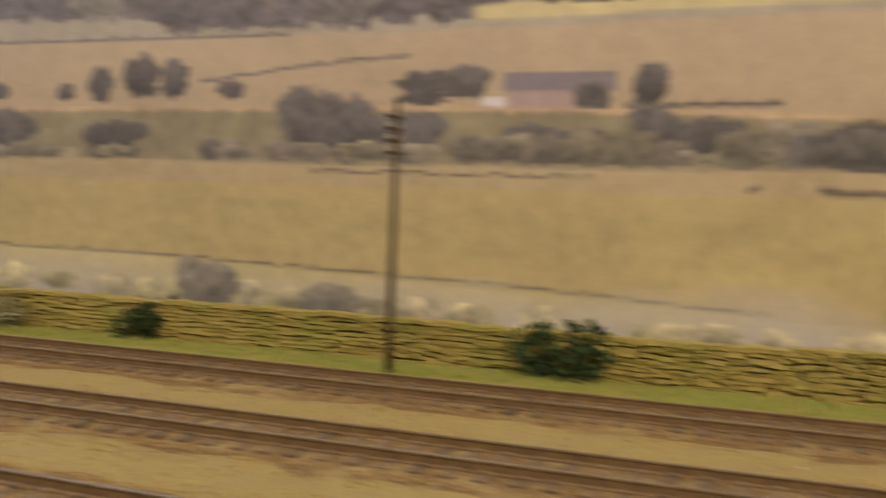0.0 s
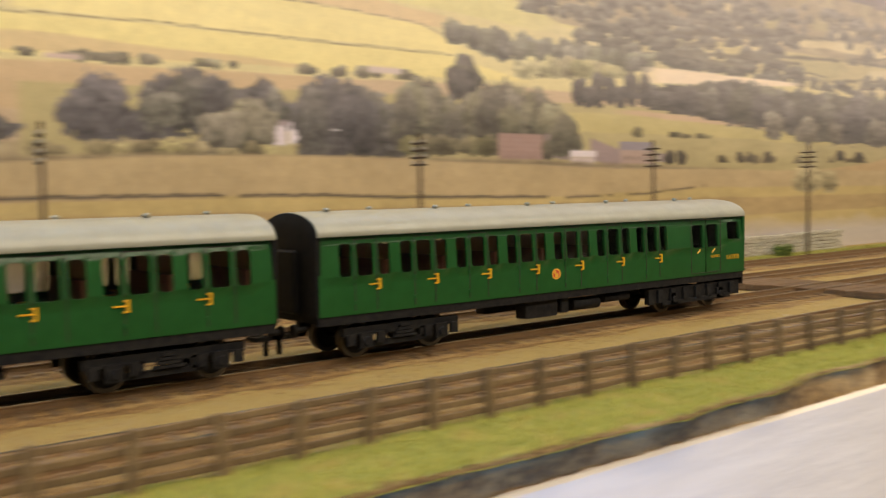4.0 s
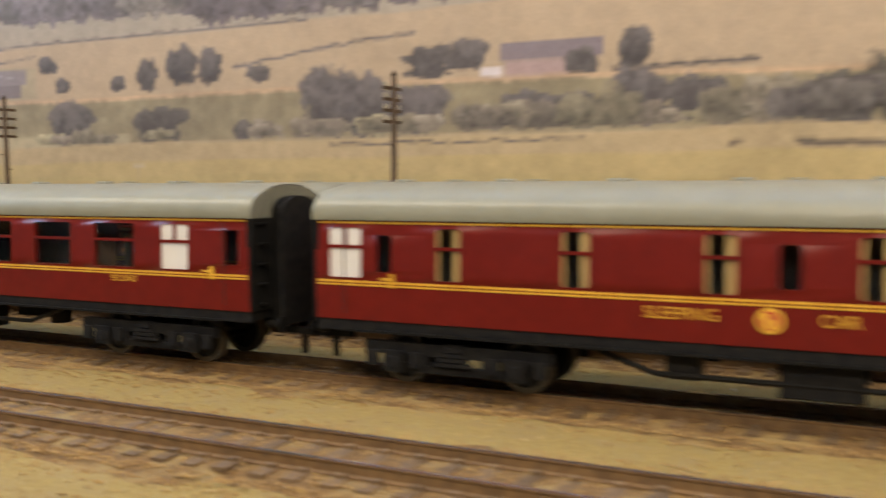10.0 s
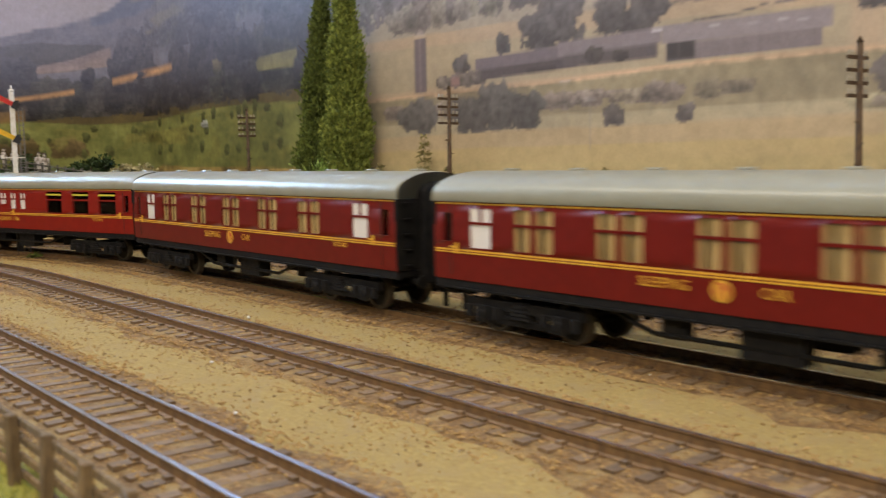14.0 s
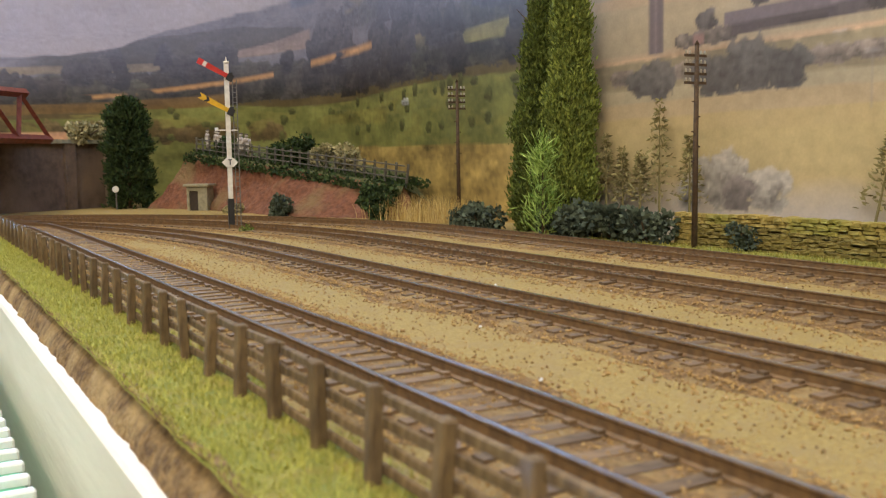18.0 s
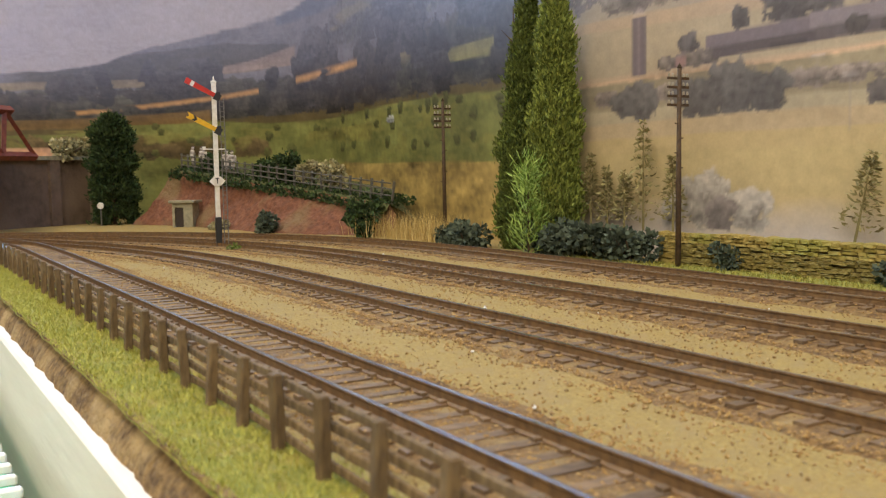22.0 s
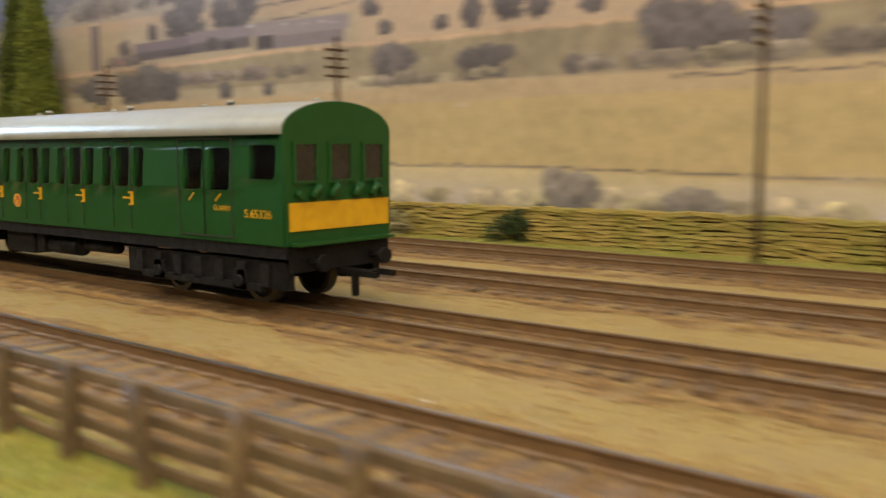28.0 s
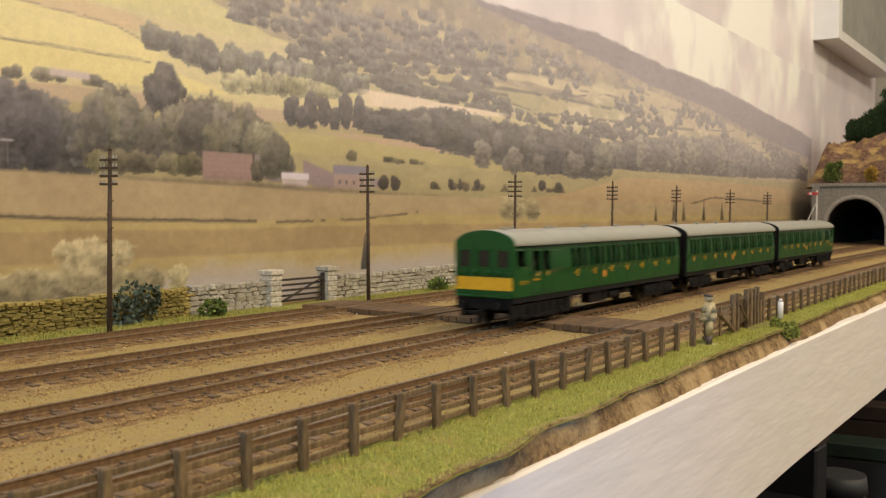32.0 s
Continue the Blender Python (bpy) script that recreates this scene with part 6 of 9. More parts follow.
def arm_mesh(fish):
    bm = bmesh.new()
    tail = [(-0.0205, -0.0019), (-0.0185, 0.0), (-0.0205, 0.0019)] if fish else [(-0.0205, -0.0019), (-0.0205, 0.0019)]
    pts = [(0.0, -0.0014)] + tail + [(0.0, 0.0014)]
    a, b = [bm.verts.new((-0.0004, y, z)) for y, z in pts], [bm.verts.new((0.0004, y, z)) for y, z in pts]
    bm.faces.new(a), bm.faces.new(b[::-1])
    for k in range(len(pts)):
        bm.faces.new((a[k], b[k], b[(k + 1) % len(pts)], a[(k + 1) % len(pts)]))
    return bm


def arm_chevron():
    bm = bmesh.new()
    for s in (-1, 1):
        v = [bm.verts.new((0.0006, y, z)) for y, z in ((-0.0165, s * 0.0017), (-0.0145, s * 0.0017), (-0.0130, 0), (-0.0150, 0))]
        bm.faces.new(v if s > 0 else v[::-1])
    return bm


SIGNAL_YELLOW = material("signal_yellow", (0.72, 0.42, 0.02), 0.4, scale=300)
BLACK_EARLY = material("black_enamel", (0.02, 0.02, 0.022), 0.45, scale=300)
GREY_METAL = material("grey_painted_metal", (0.14, 0.13, 0.12), 0.5, scale=300)
signal()

# ---- soil bank, hut and bridge at the bend ----
RED_SOIL = material("red_brown_soil", (0.23, 0.095, 0.050), 0.95, second=(0.13, 0.05, 0.028), scale=220, bump=0.003, bump_scale=260, third=(0.20, 0.13, 0.06))
TURF_DARK = material("dark_turf", (0.045, 0.062, 0.016), 0.95, second=(0.10, 0.10, 0.03), scale=500, bump=0.003)


def bank_line(u):
    """Foot and crest of the bank, u from 0 at the abutment to 1 at its low end."""
    foot = Vector((-1.235 + 0.345 * u, 0.342 + 0.105 * u + 0.012 * math.sin(u * 7), GROUND_Z))
    crest = Vector((-1.220 + 0.320 * u, 0.380 + 0.078 * u, 0.050 - 0.030 * u))
    return foot, crest


def soil_bank():
    face, turf = bmesh.new(), bmesh.new()
    rows, tops = [], []
    for i in range(121):
        u = i / 120
        f, c = bank_line(u)
        row = []
        for k in range(13):
            q = k / 12
            p = f.lerp(c, q)
            p.y += 0.010 * q * (1 - q) * 2 + 0.0035 * noise.noise((p.x * 60, q * 4, 0)) + 0.0016 * noise.noise((p.x * 190, q * 12, 3))
            p.z += 0.0012 * noise.noise((p.x * 90, q * 6, 8))
            row.append(tuple(p))
        rows.append(row)
        fall = max(0.0, (u - 0.85) / 0.15)
        tops.append([(c.x, c.y - 0.003, c.z - 0.006 + 0.002 * noise.noise((u * 30, 0, 0)))] + [(c.x - 0.01 * k, c.y + 0.018 * k, c.z + 0.0025 * min(k, 2) - 0.01 * fall * k + 0.002 * noise.noise((u * 18, k, 1))) for k in range(7)])
    strip(face, rows)
    strip(turf, tops)
    top = thing("soil_bank", "red-brown soil bank with dark turf on top beside the bend", "bank")
    part("soil_face", face, RED_SOIL, top)
    part("turf_top", turf, TURF_DARK, top)
    rng = np.random.default_rng(12)
    n = 7000
    u = rng.random(n)
    pts = np.array([bank_line(v)[1] for v in u])
    back = rng.random(n) ** 1.6 * 0.05
    p = pts + np.stack([-0.5 * back, back * 0.9 - 0.004, -0.004 + rng.normal(0, 0.002, n) + 0.004 * (back > 0.01)], -1)
    ob = new("turf_edge", leaves(p, np.stack([rng.normal(0, .5, n), rng.normal(-0.4, .4, n), rng.normal(0.6, .4, n)], -1), 0.0034, CONIFER_DARK, rng, 0.3))
    ob.parent = top
    tagged(ob, kind="stuff")


soil_bank()


def bank_fence():
    top = thing("bank_fence", "grey weathered post and rail fence along the bank top", "fence")
    n = 26
    pts = []
    for k in range(n):
        c = bank_line(k / (n - 1) * 0.97)[1]
        lean = 0.0 if k < 20 else 14 * (k - 19) / 6
        pts.append((c.x, c.y + 0.010, c.z + 0.001))
        ob = part("post", boxes((-0.0008, 0.0008, -0.0008, 0.0008, -0.003, 0.0155)), TIMBER_GREY, top)
        ob.matrix_basis = pose(c.x, c.y + 0.010, c.z + 0.001, 0, lean + random.uniform(-4, 4), 0)
    for a, b in zip(pts, pts[1:]):
        for z in (0.004, 0.009, 0.0135):
            part("rail", rod(bmesh.new(), (a[0], a[1] - 0.001, a[2] + z), (b[0], b[1] - 0.001, b[2] + z), 0.0006, n=5), TIMBER_GREY, top)


TIMBER_GREY = material("grey_weathered_timber", (0.13, 0.12, 0.10), 0.85, second=(0.08, 0.072, 0.06), scale=500)
bank_fence()
for k, (u, back) in enumerate(((0.02, 0.018), (0.06, 0.02), (0.09, 0.017), (0.20, 0.02), (0.24, 0.018))):
    c = bank_line(u)[1]
    figurine(c.x, c.y + back, c.z + 0.001, 0.0235, FIGURE_PALE, "small pale painted figurine behind the bank fence", 170 + 20 * k)
for k, (u, w, h, mat) in enumerate(((0.50, 0.04, 0.030, CONIFER_DARK), (0.60, 0.026, 0.026, BUSH_PALE), (0.70, 0.03, 0.028, BUSH_PALE), (0.40, 0.03, 0.018, CONIFER_DARK), (0.12, 0.03, 0.02, CONIFER_DARK))):
    c = bank_line(u)[1]
    bush("shrub on the bank behind the fence" if mat is CONIFER_DARK else "pale brown dry shrub behind the bank fence", c.x - 0.01, c.y + 0.024, c.z, w, h, mat, 1300, 0.0032, 110 + k)

CONCRETE = material("stained_concrete", (0.33, 0.30, 0.20), 0.9, second=(0.22, 0.20, 0.13), scale=250, bump=0.0006)
hut = thing("lineside_hut", "small concrete lineside hut with a dark doorway", "hut")
part("wall", boxes((-0.010, -0.0075, -0.008, 0.008, 0, 0.0225), (0.0075, 0.010, -0.008, 0.008, 0, 0.0225), (-0.0075, 0.0075, 0.0055, 0.008, 0, 0.0225), (-0.0075, 0.0075, -0.008, -0.0055, 0.0185, 0.0225), (0.001, 0.0075, -0.008, -0.0055, 0, 0.0185)), CONCRETE, hut)
part("roof", bevelled(boxes((-0.0125, 0.0125, -0.0105, 0.0105, 0.0225, 0.0250)), 0.0004), CONCRETE, hut)
part("door", boxes((-0.0074, 0.0009, -0.0066, -0.0060, 0, 0.0184)), DARK_GATE, hut, "dark door")
hut.matrix_basis = pose(-1.156, 0.374, GROUND_Z, 0, 0, 52)

shed = thing("platelayers_hut", "dark timber lineside hut with a grey end wall", "hut")
part("wall", boxes((-0.042, 0.030, -0.018, 0.018, 0, 0.026)), DARK_GATE, shed)
part("end_wall", boxes((0.030, 0.048, -0.0185, 0.0185, 0, 0.024)), GREY_METAL, shed)
bm = bmesh.new()
strip(bm, [[(x, -0.021, 0.0255), (x, 0.0, 0.0330), (x, 0.021, 0.0255)] for x in (-0.045, 0.050)])
strip(bm, [[(x, 0.021, 0.0245), (x, 0.0, 0.0318), (x, -0.021, 0.0245)] for x in (-0.045, 0.050)])
part("roof", bm, POLE_WOOD, shed)
for k in range(9):
    part("plank", boxes((-0.0415 + 0.008 * k, -0.0345 + 0.008 * k, -0.0188, -0.0180, 0.0005, 0.0255)), DARK_GATE, shed)
shed.matrix_basis = pose(1.455, 0.472, GROUND_Z, 0, 0, 0)

ABUTMENT = material("brown_abutment_stone", (0.17, 0.115, 0.080), 0.9, second=(0.10, 0.070, 0.050), scale=120, bump=0.001, bump_scale=300, third=(0.22, 0.15, 0.10))
GIRDER = material("red_oxide_girder", (0.20, 0.045, 0.030), 0.6, second=(0.13, 0.03, 0.02), scale=300)


def bridge():
    top = thing("girder_bridge", "red-brown girder bridge on brown stone abutments over the tracks", "bridge")
    m = pose(-1.262, 0.250, GROUND_Z, 0, 0, 30)
    a = part("abutment", boxes((-0.020, 0.0, -0.110, 0.085, 0, 0.066)), ABUTMENT, top)
    a.matrix_basis = m
    for y in (-0.105, 0.030, 0.080):
        p = part("pilaster", boxes((0.0, 0.004, y - 0.006, y + 0.006, 0, 0.066)), ABUTMENT, top)
        p.matrix_basis = m
    c = part("coping", boxes((-0.022, 0.005, -0.112, 0.087, 0.066, 0.070)), CONCRETE, top)
    c.matrix_basis = m
    # truss sides from the abutment towards the viewer
    p0, p1 = Vector((-1.20, 0.250, 0.064)), Vector((-0.98, 0.04, 0.064))
    d = (p1 - p0)
    for shift in (0.0, -0.07):
        o = Vector((shift, shift * 0.6, 0))
        for z in (0.0, 0.040):
            q0, q1 = p0 + o + Vector((0, 0, z)), p1 + o + Vector((0, 0, z))
            if z > 0:
                q0 += d * 0.10
            part("chord", rod(bmesh.new(), q0, q1, 0.0040, n=4), GIRDER, top)
        for k in range(7):
            a0, a1 = p0 + o + d * (k / 7.0), p0 + o + d * ((k + 0.9) / 7.0)
            part("strut", rod(bmesh.new(), a0, a1 + Vector((0, 0, 0.040)), 0.0026, n=4), GIRDER, top)
            part("strut", rod(bmesh.new(), a1 + Vector((0, 0, 0.040)), p0 + o + d * ((k + 1) / 7.0), 0.0026, n=4), GIRDER, top)
    bm = bmesh.new()
    o = Vector((-0.07, -0.042, 0))
    v = [bm.verts.new(p + Vector((0, 0, z))) for z in (-0.003, 0.001) for p in (p0, p1, p1 + o, p0 + o)]
    for f in ((3, 2, 1, 0), (4, 5, 6, 7), (0, 1, 5, 4), (1, 2, 6, 5), (2, 3, 7, 6), (3, 0, 4, 7)):
        bm.faces.new([v[i] for i in f])
    part("deck", bm, GIRDER, top)
    for k in range(2):
        t = bush("grey-green shrub on the bridge approach", -1.29 - 0.03 * k, 0.29 + 0.03 * k, 0.064, 0.06, 0.02, BUSH_PALE, 1200, 0.004, 130 + k)


bridge()
marker = thing("distance_marker", "small white disc marker on a thin post", "marker")
part("post", rod(bmesh.new(), (-1.232, 0.312, -0.004), (-1.232, 0.312, 0.016), 0.0007, n=6), GREY_METAL, marker)
part("disc", rod(bmesh.new(), (-1.2315, 0.312, 0.016), (-1.2300, 0.3110, 0.016), 0.0032, n=16), WHITE_PAINT, marker)

# ---- tunnel, hill and window at the far end ----
PORTAL = material("grey_portal_stone", (0.27, 0.238, 0.19), 0.9, second=(0.20, 0.177, 0.14), scale=200, bump=0.0003, bump_scale=400)
PORTAL_RING = material("pale_arch_stone", (0.34, 0.30, 0.24), 0.9, second=(0.28, 0.245, 0.195), scale=200, bump=0.0003, bump_scale=400)
ROCK = material("brown_rock", (0.24, 0.135, 0.075), 0.95, second=(0.11, 0.055, 0.035), scale=210, bump=0.006, bump_scale=130, third=(0.50, 0.33, 0.11), stretch=(1, 1, 2.2), contrast=(0.42, 0.58))
TUNNEL_BLACK = material("sooty_tunnel_lining", (0.015, 0.013, 0.012), 0.95, scale=200)
PORTAL_X = 2.31


def portal():
    top = thing("tunnel_portal", "grey stone tunnel portal with two arches and a flat coping", "tunnel portal")
    arches = ((0.379, 0.052), (0.2443, 0.060))
    z_spring, z_top = 0.034, 0.110
    bm = bmesh.new()
    pts = []
    ys = sorted({0.06, 0.457, *(v for c, r in arches for v in np.linspace(c - r, c + r, 25).round(5))})
    def soffit(y):
        for c, r in arches:
            if c - r - 1e-6 <= y <= c + r + 1e-6:
                return z_spring + 0.052 * math.sqrt(max(0.0, 1 - ((y - c) / r) ** 2))
        return GROUND_Z - 0.001
    for y0, y1 in zip(ys, ys[1:]):
        ym = (y0 + y1) / 2
        inside = any(c - r < ym < c + r for c, r in arches)
        za, zb = (soffit(y0), soffit(y1)) if inside else (GROUND_Z - 0.001, GROUND_Z - 0.001)
        v = [bm.verts.new(p) for p in ((PORTAL_X, y0, za), (PORTAL_X, y1, zb), (PORTAL_X, y1, z_top), (PORTAL_X, y0, z_top), (PORTAL_X + 0.012, y0, za), (PORTAL_X + 0.012, y1, zb), (PORTAL_X + 0.012, y1, z_top), (PORTAL_X + 0.012, y0, z_top))]
        for f in ((3, 2, 1, 0), (4, 5, 6, 7), (0, 1, 5, 4), (2, 3, 7, 6)):
            bm.faces.new([v[i] for i in f])
    part("face_wall", bm, PORTAL, top)
    for c, r in arches:
        part("pier_jamb", boxes((PORTAL_X, PORTAL_X + 0.012, c - r - 0.0005, c - r, -0.005, z_spring), (PORTAL_X, PORTAL_X + 0.012, c + r, c + r + 0.0005, -0.005, z_spring)), PORTAL, top)
        bm = bmesh.new()
        arc = [math.pi * k / 28 for k in range(29)]
        strip(bm, [[(x, c - (r + g) * math.cos(a), z_spring + (0.052 + g) * math.sin(a)) for a in arc] for x, g in ((PORTAL_X + 0.004, 0.0), (PORTAL_X - 0.0022, 0.0), (PORTAL_X - 0.0022, 0.0075), (PORTAL_X + 0.002, 0.0075))])
        part("arch_ring", bm, PORTAL_RING, top, "pale smooth stone arch ring")
        bm = bmesh.new()
        strip(bm, [[(x, c - (r + 0.001) * math.cos(math.pi * k / 20), z_spring + 0.053 * math.sin(math.pi * k / 20)) for k in range(21)] for x in (PORTAL_X + 0.012, PORTAL_X + 0.5)])
        part("tunnel_lining", bm, TUNNEL_BLACK, top, "near-black tunnel lining")
        # near-black walls and end plate added to close off the lit room behind
        part("tunnel_wall", boxes((PORTAL_X + 0.012, PORTAL_X + 0.5, c - r - 0.004, c - r - 0.001, -0.005, z_spring + 0.001), (PORTAL_X + 0.012, PORTAL_X + 0.5, c + r + 0.001, c + r + 0.004, -0.005, z_spring + 0.001), (PORTAL_X + 0.5, PORTAL_X + 0.504, c - r - 0.004, c + r + 0.004, -0.005, z_spring + 0.056)), TUNNEL_BLACK, top)
    part("coping", boxes((PORTAL_X - 0.005, PORTAL_X + 0.014, 0.055, 0.462, z_top, z_top + 0.006)), PORTAL, top)
    for y in (0.450, 0.3115, 0.172):
        part("buttress", bevelled(boxes((PORTAL_X - 0.005, PORTAL_X, y - 0.007, y + 0.007, -0.004, z_top)), 0.0006), PORTAL, top)
    for k in range(10):
        for j in range(30):
            y, z = 0.447 - 0.013 * j, 0.005 + 0.0105 * k
            if any(abs(y - c) < r + 0.013 and z < z_spring + 0.062 * math.sqrt(max(0, 1 - ((y - c) / (r + 0.013)) ** 2)) + 0.006 for c, r in arches):
                continue
            part("block", bevelled(boxes((PORTAL_X - 0.0005 - 0.0003 * random.random(), PORTAL_X, y - 0.0063, y + 0.0063, z - 0.0050, z + 0.0050)), 0.0002), PORTAL, top)


portal()


def hill():
    bm = bmesh.new()
    rows = []
    for i in range(60):
        x = 2.316 + 0.82 * (i / 59) ** 2.2
        row = []
        for j in range(70):
            y = -0.30 + 0.785 * j / 69
            q, cliff = min(1.0, (x - 2.316) / 0.42), min(1.0, (x - 2.316) / 0.05)
            side = min(1.0, max(0.0, (0.475 - y) / 0.03))
            z = 0.108 + (0.088 * cliff ** 0.7 + 0.060 * q * min(1.0, max(0.0, (0.44 - y) / 0.10))) * side
            z += (0.022 * noise.noise((x * 9, y * 9, 0)) + 0.022 * noise.noise((x * 26, y * 26, 2)) + 0.014 * noise.noise((x * 70, y * 70, 4))) * min(1, cliff * 3) * side
            row.append((x + 0.012 * noise.noise((z * 60, y * 14, 7)) * min(1, cliff * 4), y, max(z, 0.1)))
        rows.append(row)
    strip(bm, rows)
    top = thing("rocky_hill", "brown rocky hillside above the tunnel mouth", "hill")
    part("rock", bm, ROCK, top)


hill()


def portal_signal():
    top = thing("semaphore_signal", "small white signal post with a red arm before the tunnel portal", "signal")
    x, y = PORTAL_X - 0.016, 0.4450
    part("post", bevelled(boxes((x - 0.0012, x + 0.0012, y - 0.0012, y + 0.0012, -0.004, 0.103)), 0.0003), WHITE_PAINT, top)
    part("arm", boxes((x - 0.0022, x - 0.0014, y - 0.002, y + 0.017, 0.0935, 0.0985)), SIGNAL_RED, top, "red signal arm")
    part("arm_stripe", boxes((x - 0.0025, x - 0.0022, y + 0.010, y + 0.013, 0.0935, 0.0985)), WHITE_PAINT, top)
    part("stay", rod(bmesh.new(), (x, y, 0.080), (x, y + 0.030, 0.014), 0.0009, n=6), WHITE_PAINT, top)
    part("foot_rail", boxes((x - 0.0008, x + 0.0008, y, y + 0.030, 0.0125, 0.0150)), WHITE_PAINT, top)


portal_signal()
for k, (x, y, h, w) in enumerate(((2.47, 0.385, 0.050, 0.045), (2.49, 0.365, 0.070, 0.05), (2.50, 0.340, 0.110, 0.06), (2.53, 0.31, 0.13, 0.07), (2.46, 0.405, 0.040, 0.035), (2.55, 0.27, 0.12, 0.07))):
    t = column_tree("conifer", "dark green conifer on the hillside", x, y, h, w, CONIFER_DARK, 7000, 0.005, droop=0.35, point=0.9, seed=140 + k)
    t.location.z = 0.205
for k, (x, y, z, w, h) in enumerate(((2.322, 0.425, 0.116, 0.035, 0.045), (2.326, 0.418, 0.116, 0.040, 0.05), (2.33, 0.35, 0.118, 0.05, 0.03), (2.34, 0.30, 0.13, 0.06, 0.04))):
    bush("ochre autumn shrub on the hillside", x, y, z, w, h, BUSH_OCHRE if k > 1 else BUSH_GREEN, 3200, 0.0032, 150 + k)

WINDOW_WHITE = material("white_window_paint", (0.80, 0.78, 0.72), 0.4, scale=30, second=(0.76, 0.74, 0.68))
WINDOW_PANEL = material("grey_green_panel", (0.34, 0.34, 0.29), 0.5, scale=20)
box_window = thing("window_box", "white painted boxed-in window frame on the wall", "window frame", kind="structure")
part("frame", boxes((2.51, 3.20, 0.455, 0.512, 0.428, 0.448), (2.51, 2.545, 0.455, 0.512, 0.448, 1.0), (3.165, 3.20, 0.455, 0.512, 0.448, 1.0), (2.51, 3.20, 0.455, 0.512, 1.0, 1.02)), WINDOW_WHITE, box_window)
part("panel", boxes((2.545, 3.165, 0.466, 0.470, 0.448, 1.0)), WINDOW_PANEL, box_window, "grey-green panel")

# ---- stored things below the baseboard ----
# back board added, near-black, so no lit room wall shows below the fascia
tagged(mesh_object("storage_shelf", boxes((-0.9, 2.4, 0.10, 0.60, -0.345, -0.335), (-0.9, 2.4, 0.58, 0.60, -0.335, -0.03)), DARK), "near-black shelf and added back board below the layout", "shelf", kind="structure")
CRATE = [material("dark_crate_%s" % n, c, 0.6, scale=60) for n, c in (("black", (0.018, 0.018, 0.02)), ("brown", (0.05, 0.03, 0.02)), ("red", (0.12, 0.02, 0.015)), ("grey", (0.06, 0.06, 0.06)), ("green", (0.02, 0.035, 0.02)))]
for k in range(26):
    x = 0.70 + 0.055 * k + random.uniform(-0.01, 0.01)
    w, h, y = random.uniform(0.03, 0.05), random.uniform(0.10, 0.23), 0.17 + random.uniform(0, 0.05)
    mat = CRATE[(0, 1, 0, 3, 2, 0, 4, 1)[k % 8]]
    if k % 3 == 2:
        jar = thing("storage_jar", "dark round storage jar on the shelf below", "jar", "stored things")
        part("body", rod(bmesh.new(), (0, 0, 0), (0, 0, h * 0.85), w * 0.5, w * 0.47, 18), mat, jar)
        part("lid", rod(bmesh.new(), (0, 0, h * 0.85), (0, 0, h * 0.95), w * 0.52, w * 0.48, 18), CRATE[3], jar)
        jar.matrix_basis = pose(x, y, -0.335)
    else:
        crate = thing("storage_box", "dark closed storage box on the shelf below", "box", "stored things")
        part("body", bevelled(boxes((-w / 2, w / 2, -0.06, 0.06, 0, h * 0.9)), 0.002), mat, crate)
        part("lid", bevelled(boxes((-w / 2 - 0.001, w / 2 + 0.001, -0.061, 0.061, h * 0.9, h)), 0.002), CRATE[(k + 1) % 5], crate)
        crate.matrix_basis = pose(x, y + 0.05, -0.335, 0, 0, random.uniform(-8, 8))


# ---- control unit on a ledge before the fascia ----
PANEL_GREEN = material("sea_green_panel", (0.10, 0.46, 0.27), 0.35, second=(0.08, 0.40, 0.23), scale=100)
BAR_WHITE = material("white_key_plastic", (0.82, 0.83, 0.82), 0.3, scale=100, second=(0.78, 0.79, 0.78))
tagged(mesh_object("ledge", bevelled(boxes((-0.80, -0.40, 0.02, 0.1525, -0.086, -0.074)), 0.001), WHITE_BOARD), "white painted ledge before the fascia", "ledge", kind="structure")
unit = thing("control_unit", "sea-green control unit with a row of white bars", "control unit")
part("case", bevelled(boxes((-0.74, -0.42, 0.045, 0.1490, -0.074, -0.0375)), 0.0015), PANEL_GREEN, unit)
for k in range(26):
    x = -0.735 + 0.0120 * k
    part("key", bevelled(boxes((x, x + 0.0030, 0.060, 0.1492, -0.0380, -0.0350)), 0.0006), BAR_WHITE, unit)
part("dark_end", bevelled(boxes((-0.4195, -0.408, 0.045, 0.1490, -0.074, -0.0385)), 0.001), BLACK_EARLY, unit)

for key in TRACKS:
    railway_track(key)

# ---- trains: materials ----
GREEN = material("green_coach_paint", (0.014, 0.078, 0.018), 0.30, spec=0.3, scale=250, second=(0.012, 0.068, 0.015))
CRIMSON = material("maroon_coach_paint", (0.150, 0.012, 0.008), 0.34, spec=0.25, scale=250, second=(0.128, 0.010, 0.007))
BRIGHT_RED = material("bright_red_coach_paint", (0.235, 0.015, 0.009), 0.34, spec=0.25, scale=250, second=(0.21, 0.013, 0.009))
LOCO_RED = material("dull_maroon_plastic", (0.105, 0.033, 0.030), 0.42, scale=300, second=(0.092, 0.028, 0.026), bump=0.00015, bump_scale=900)
ROOF_GREY = material("grey_coach_roof", (0.27, 0.264, 0.205), 0.33, scale=120, second=(0.24, 0.235, 0.182), bump=0.0001, bump_scale=500)
ROOF_SILVER = material("pale_grey_roof", (0.32, 0.318, 0.262), 0.34, scale=120, second=(0.285, 0.283, 0.232), bump=0.0001, bump_scale=500)
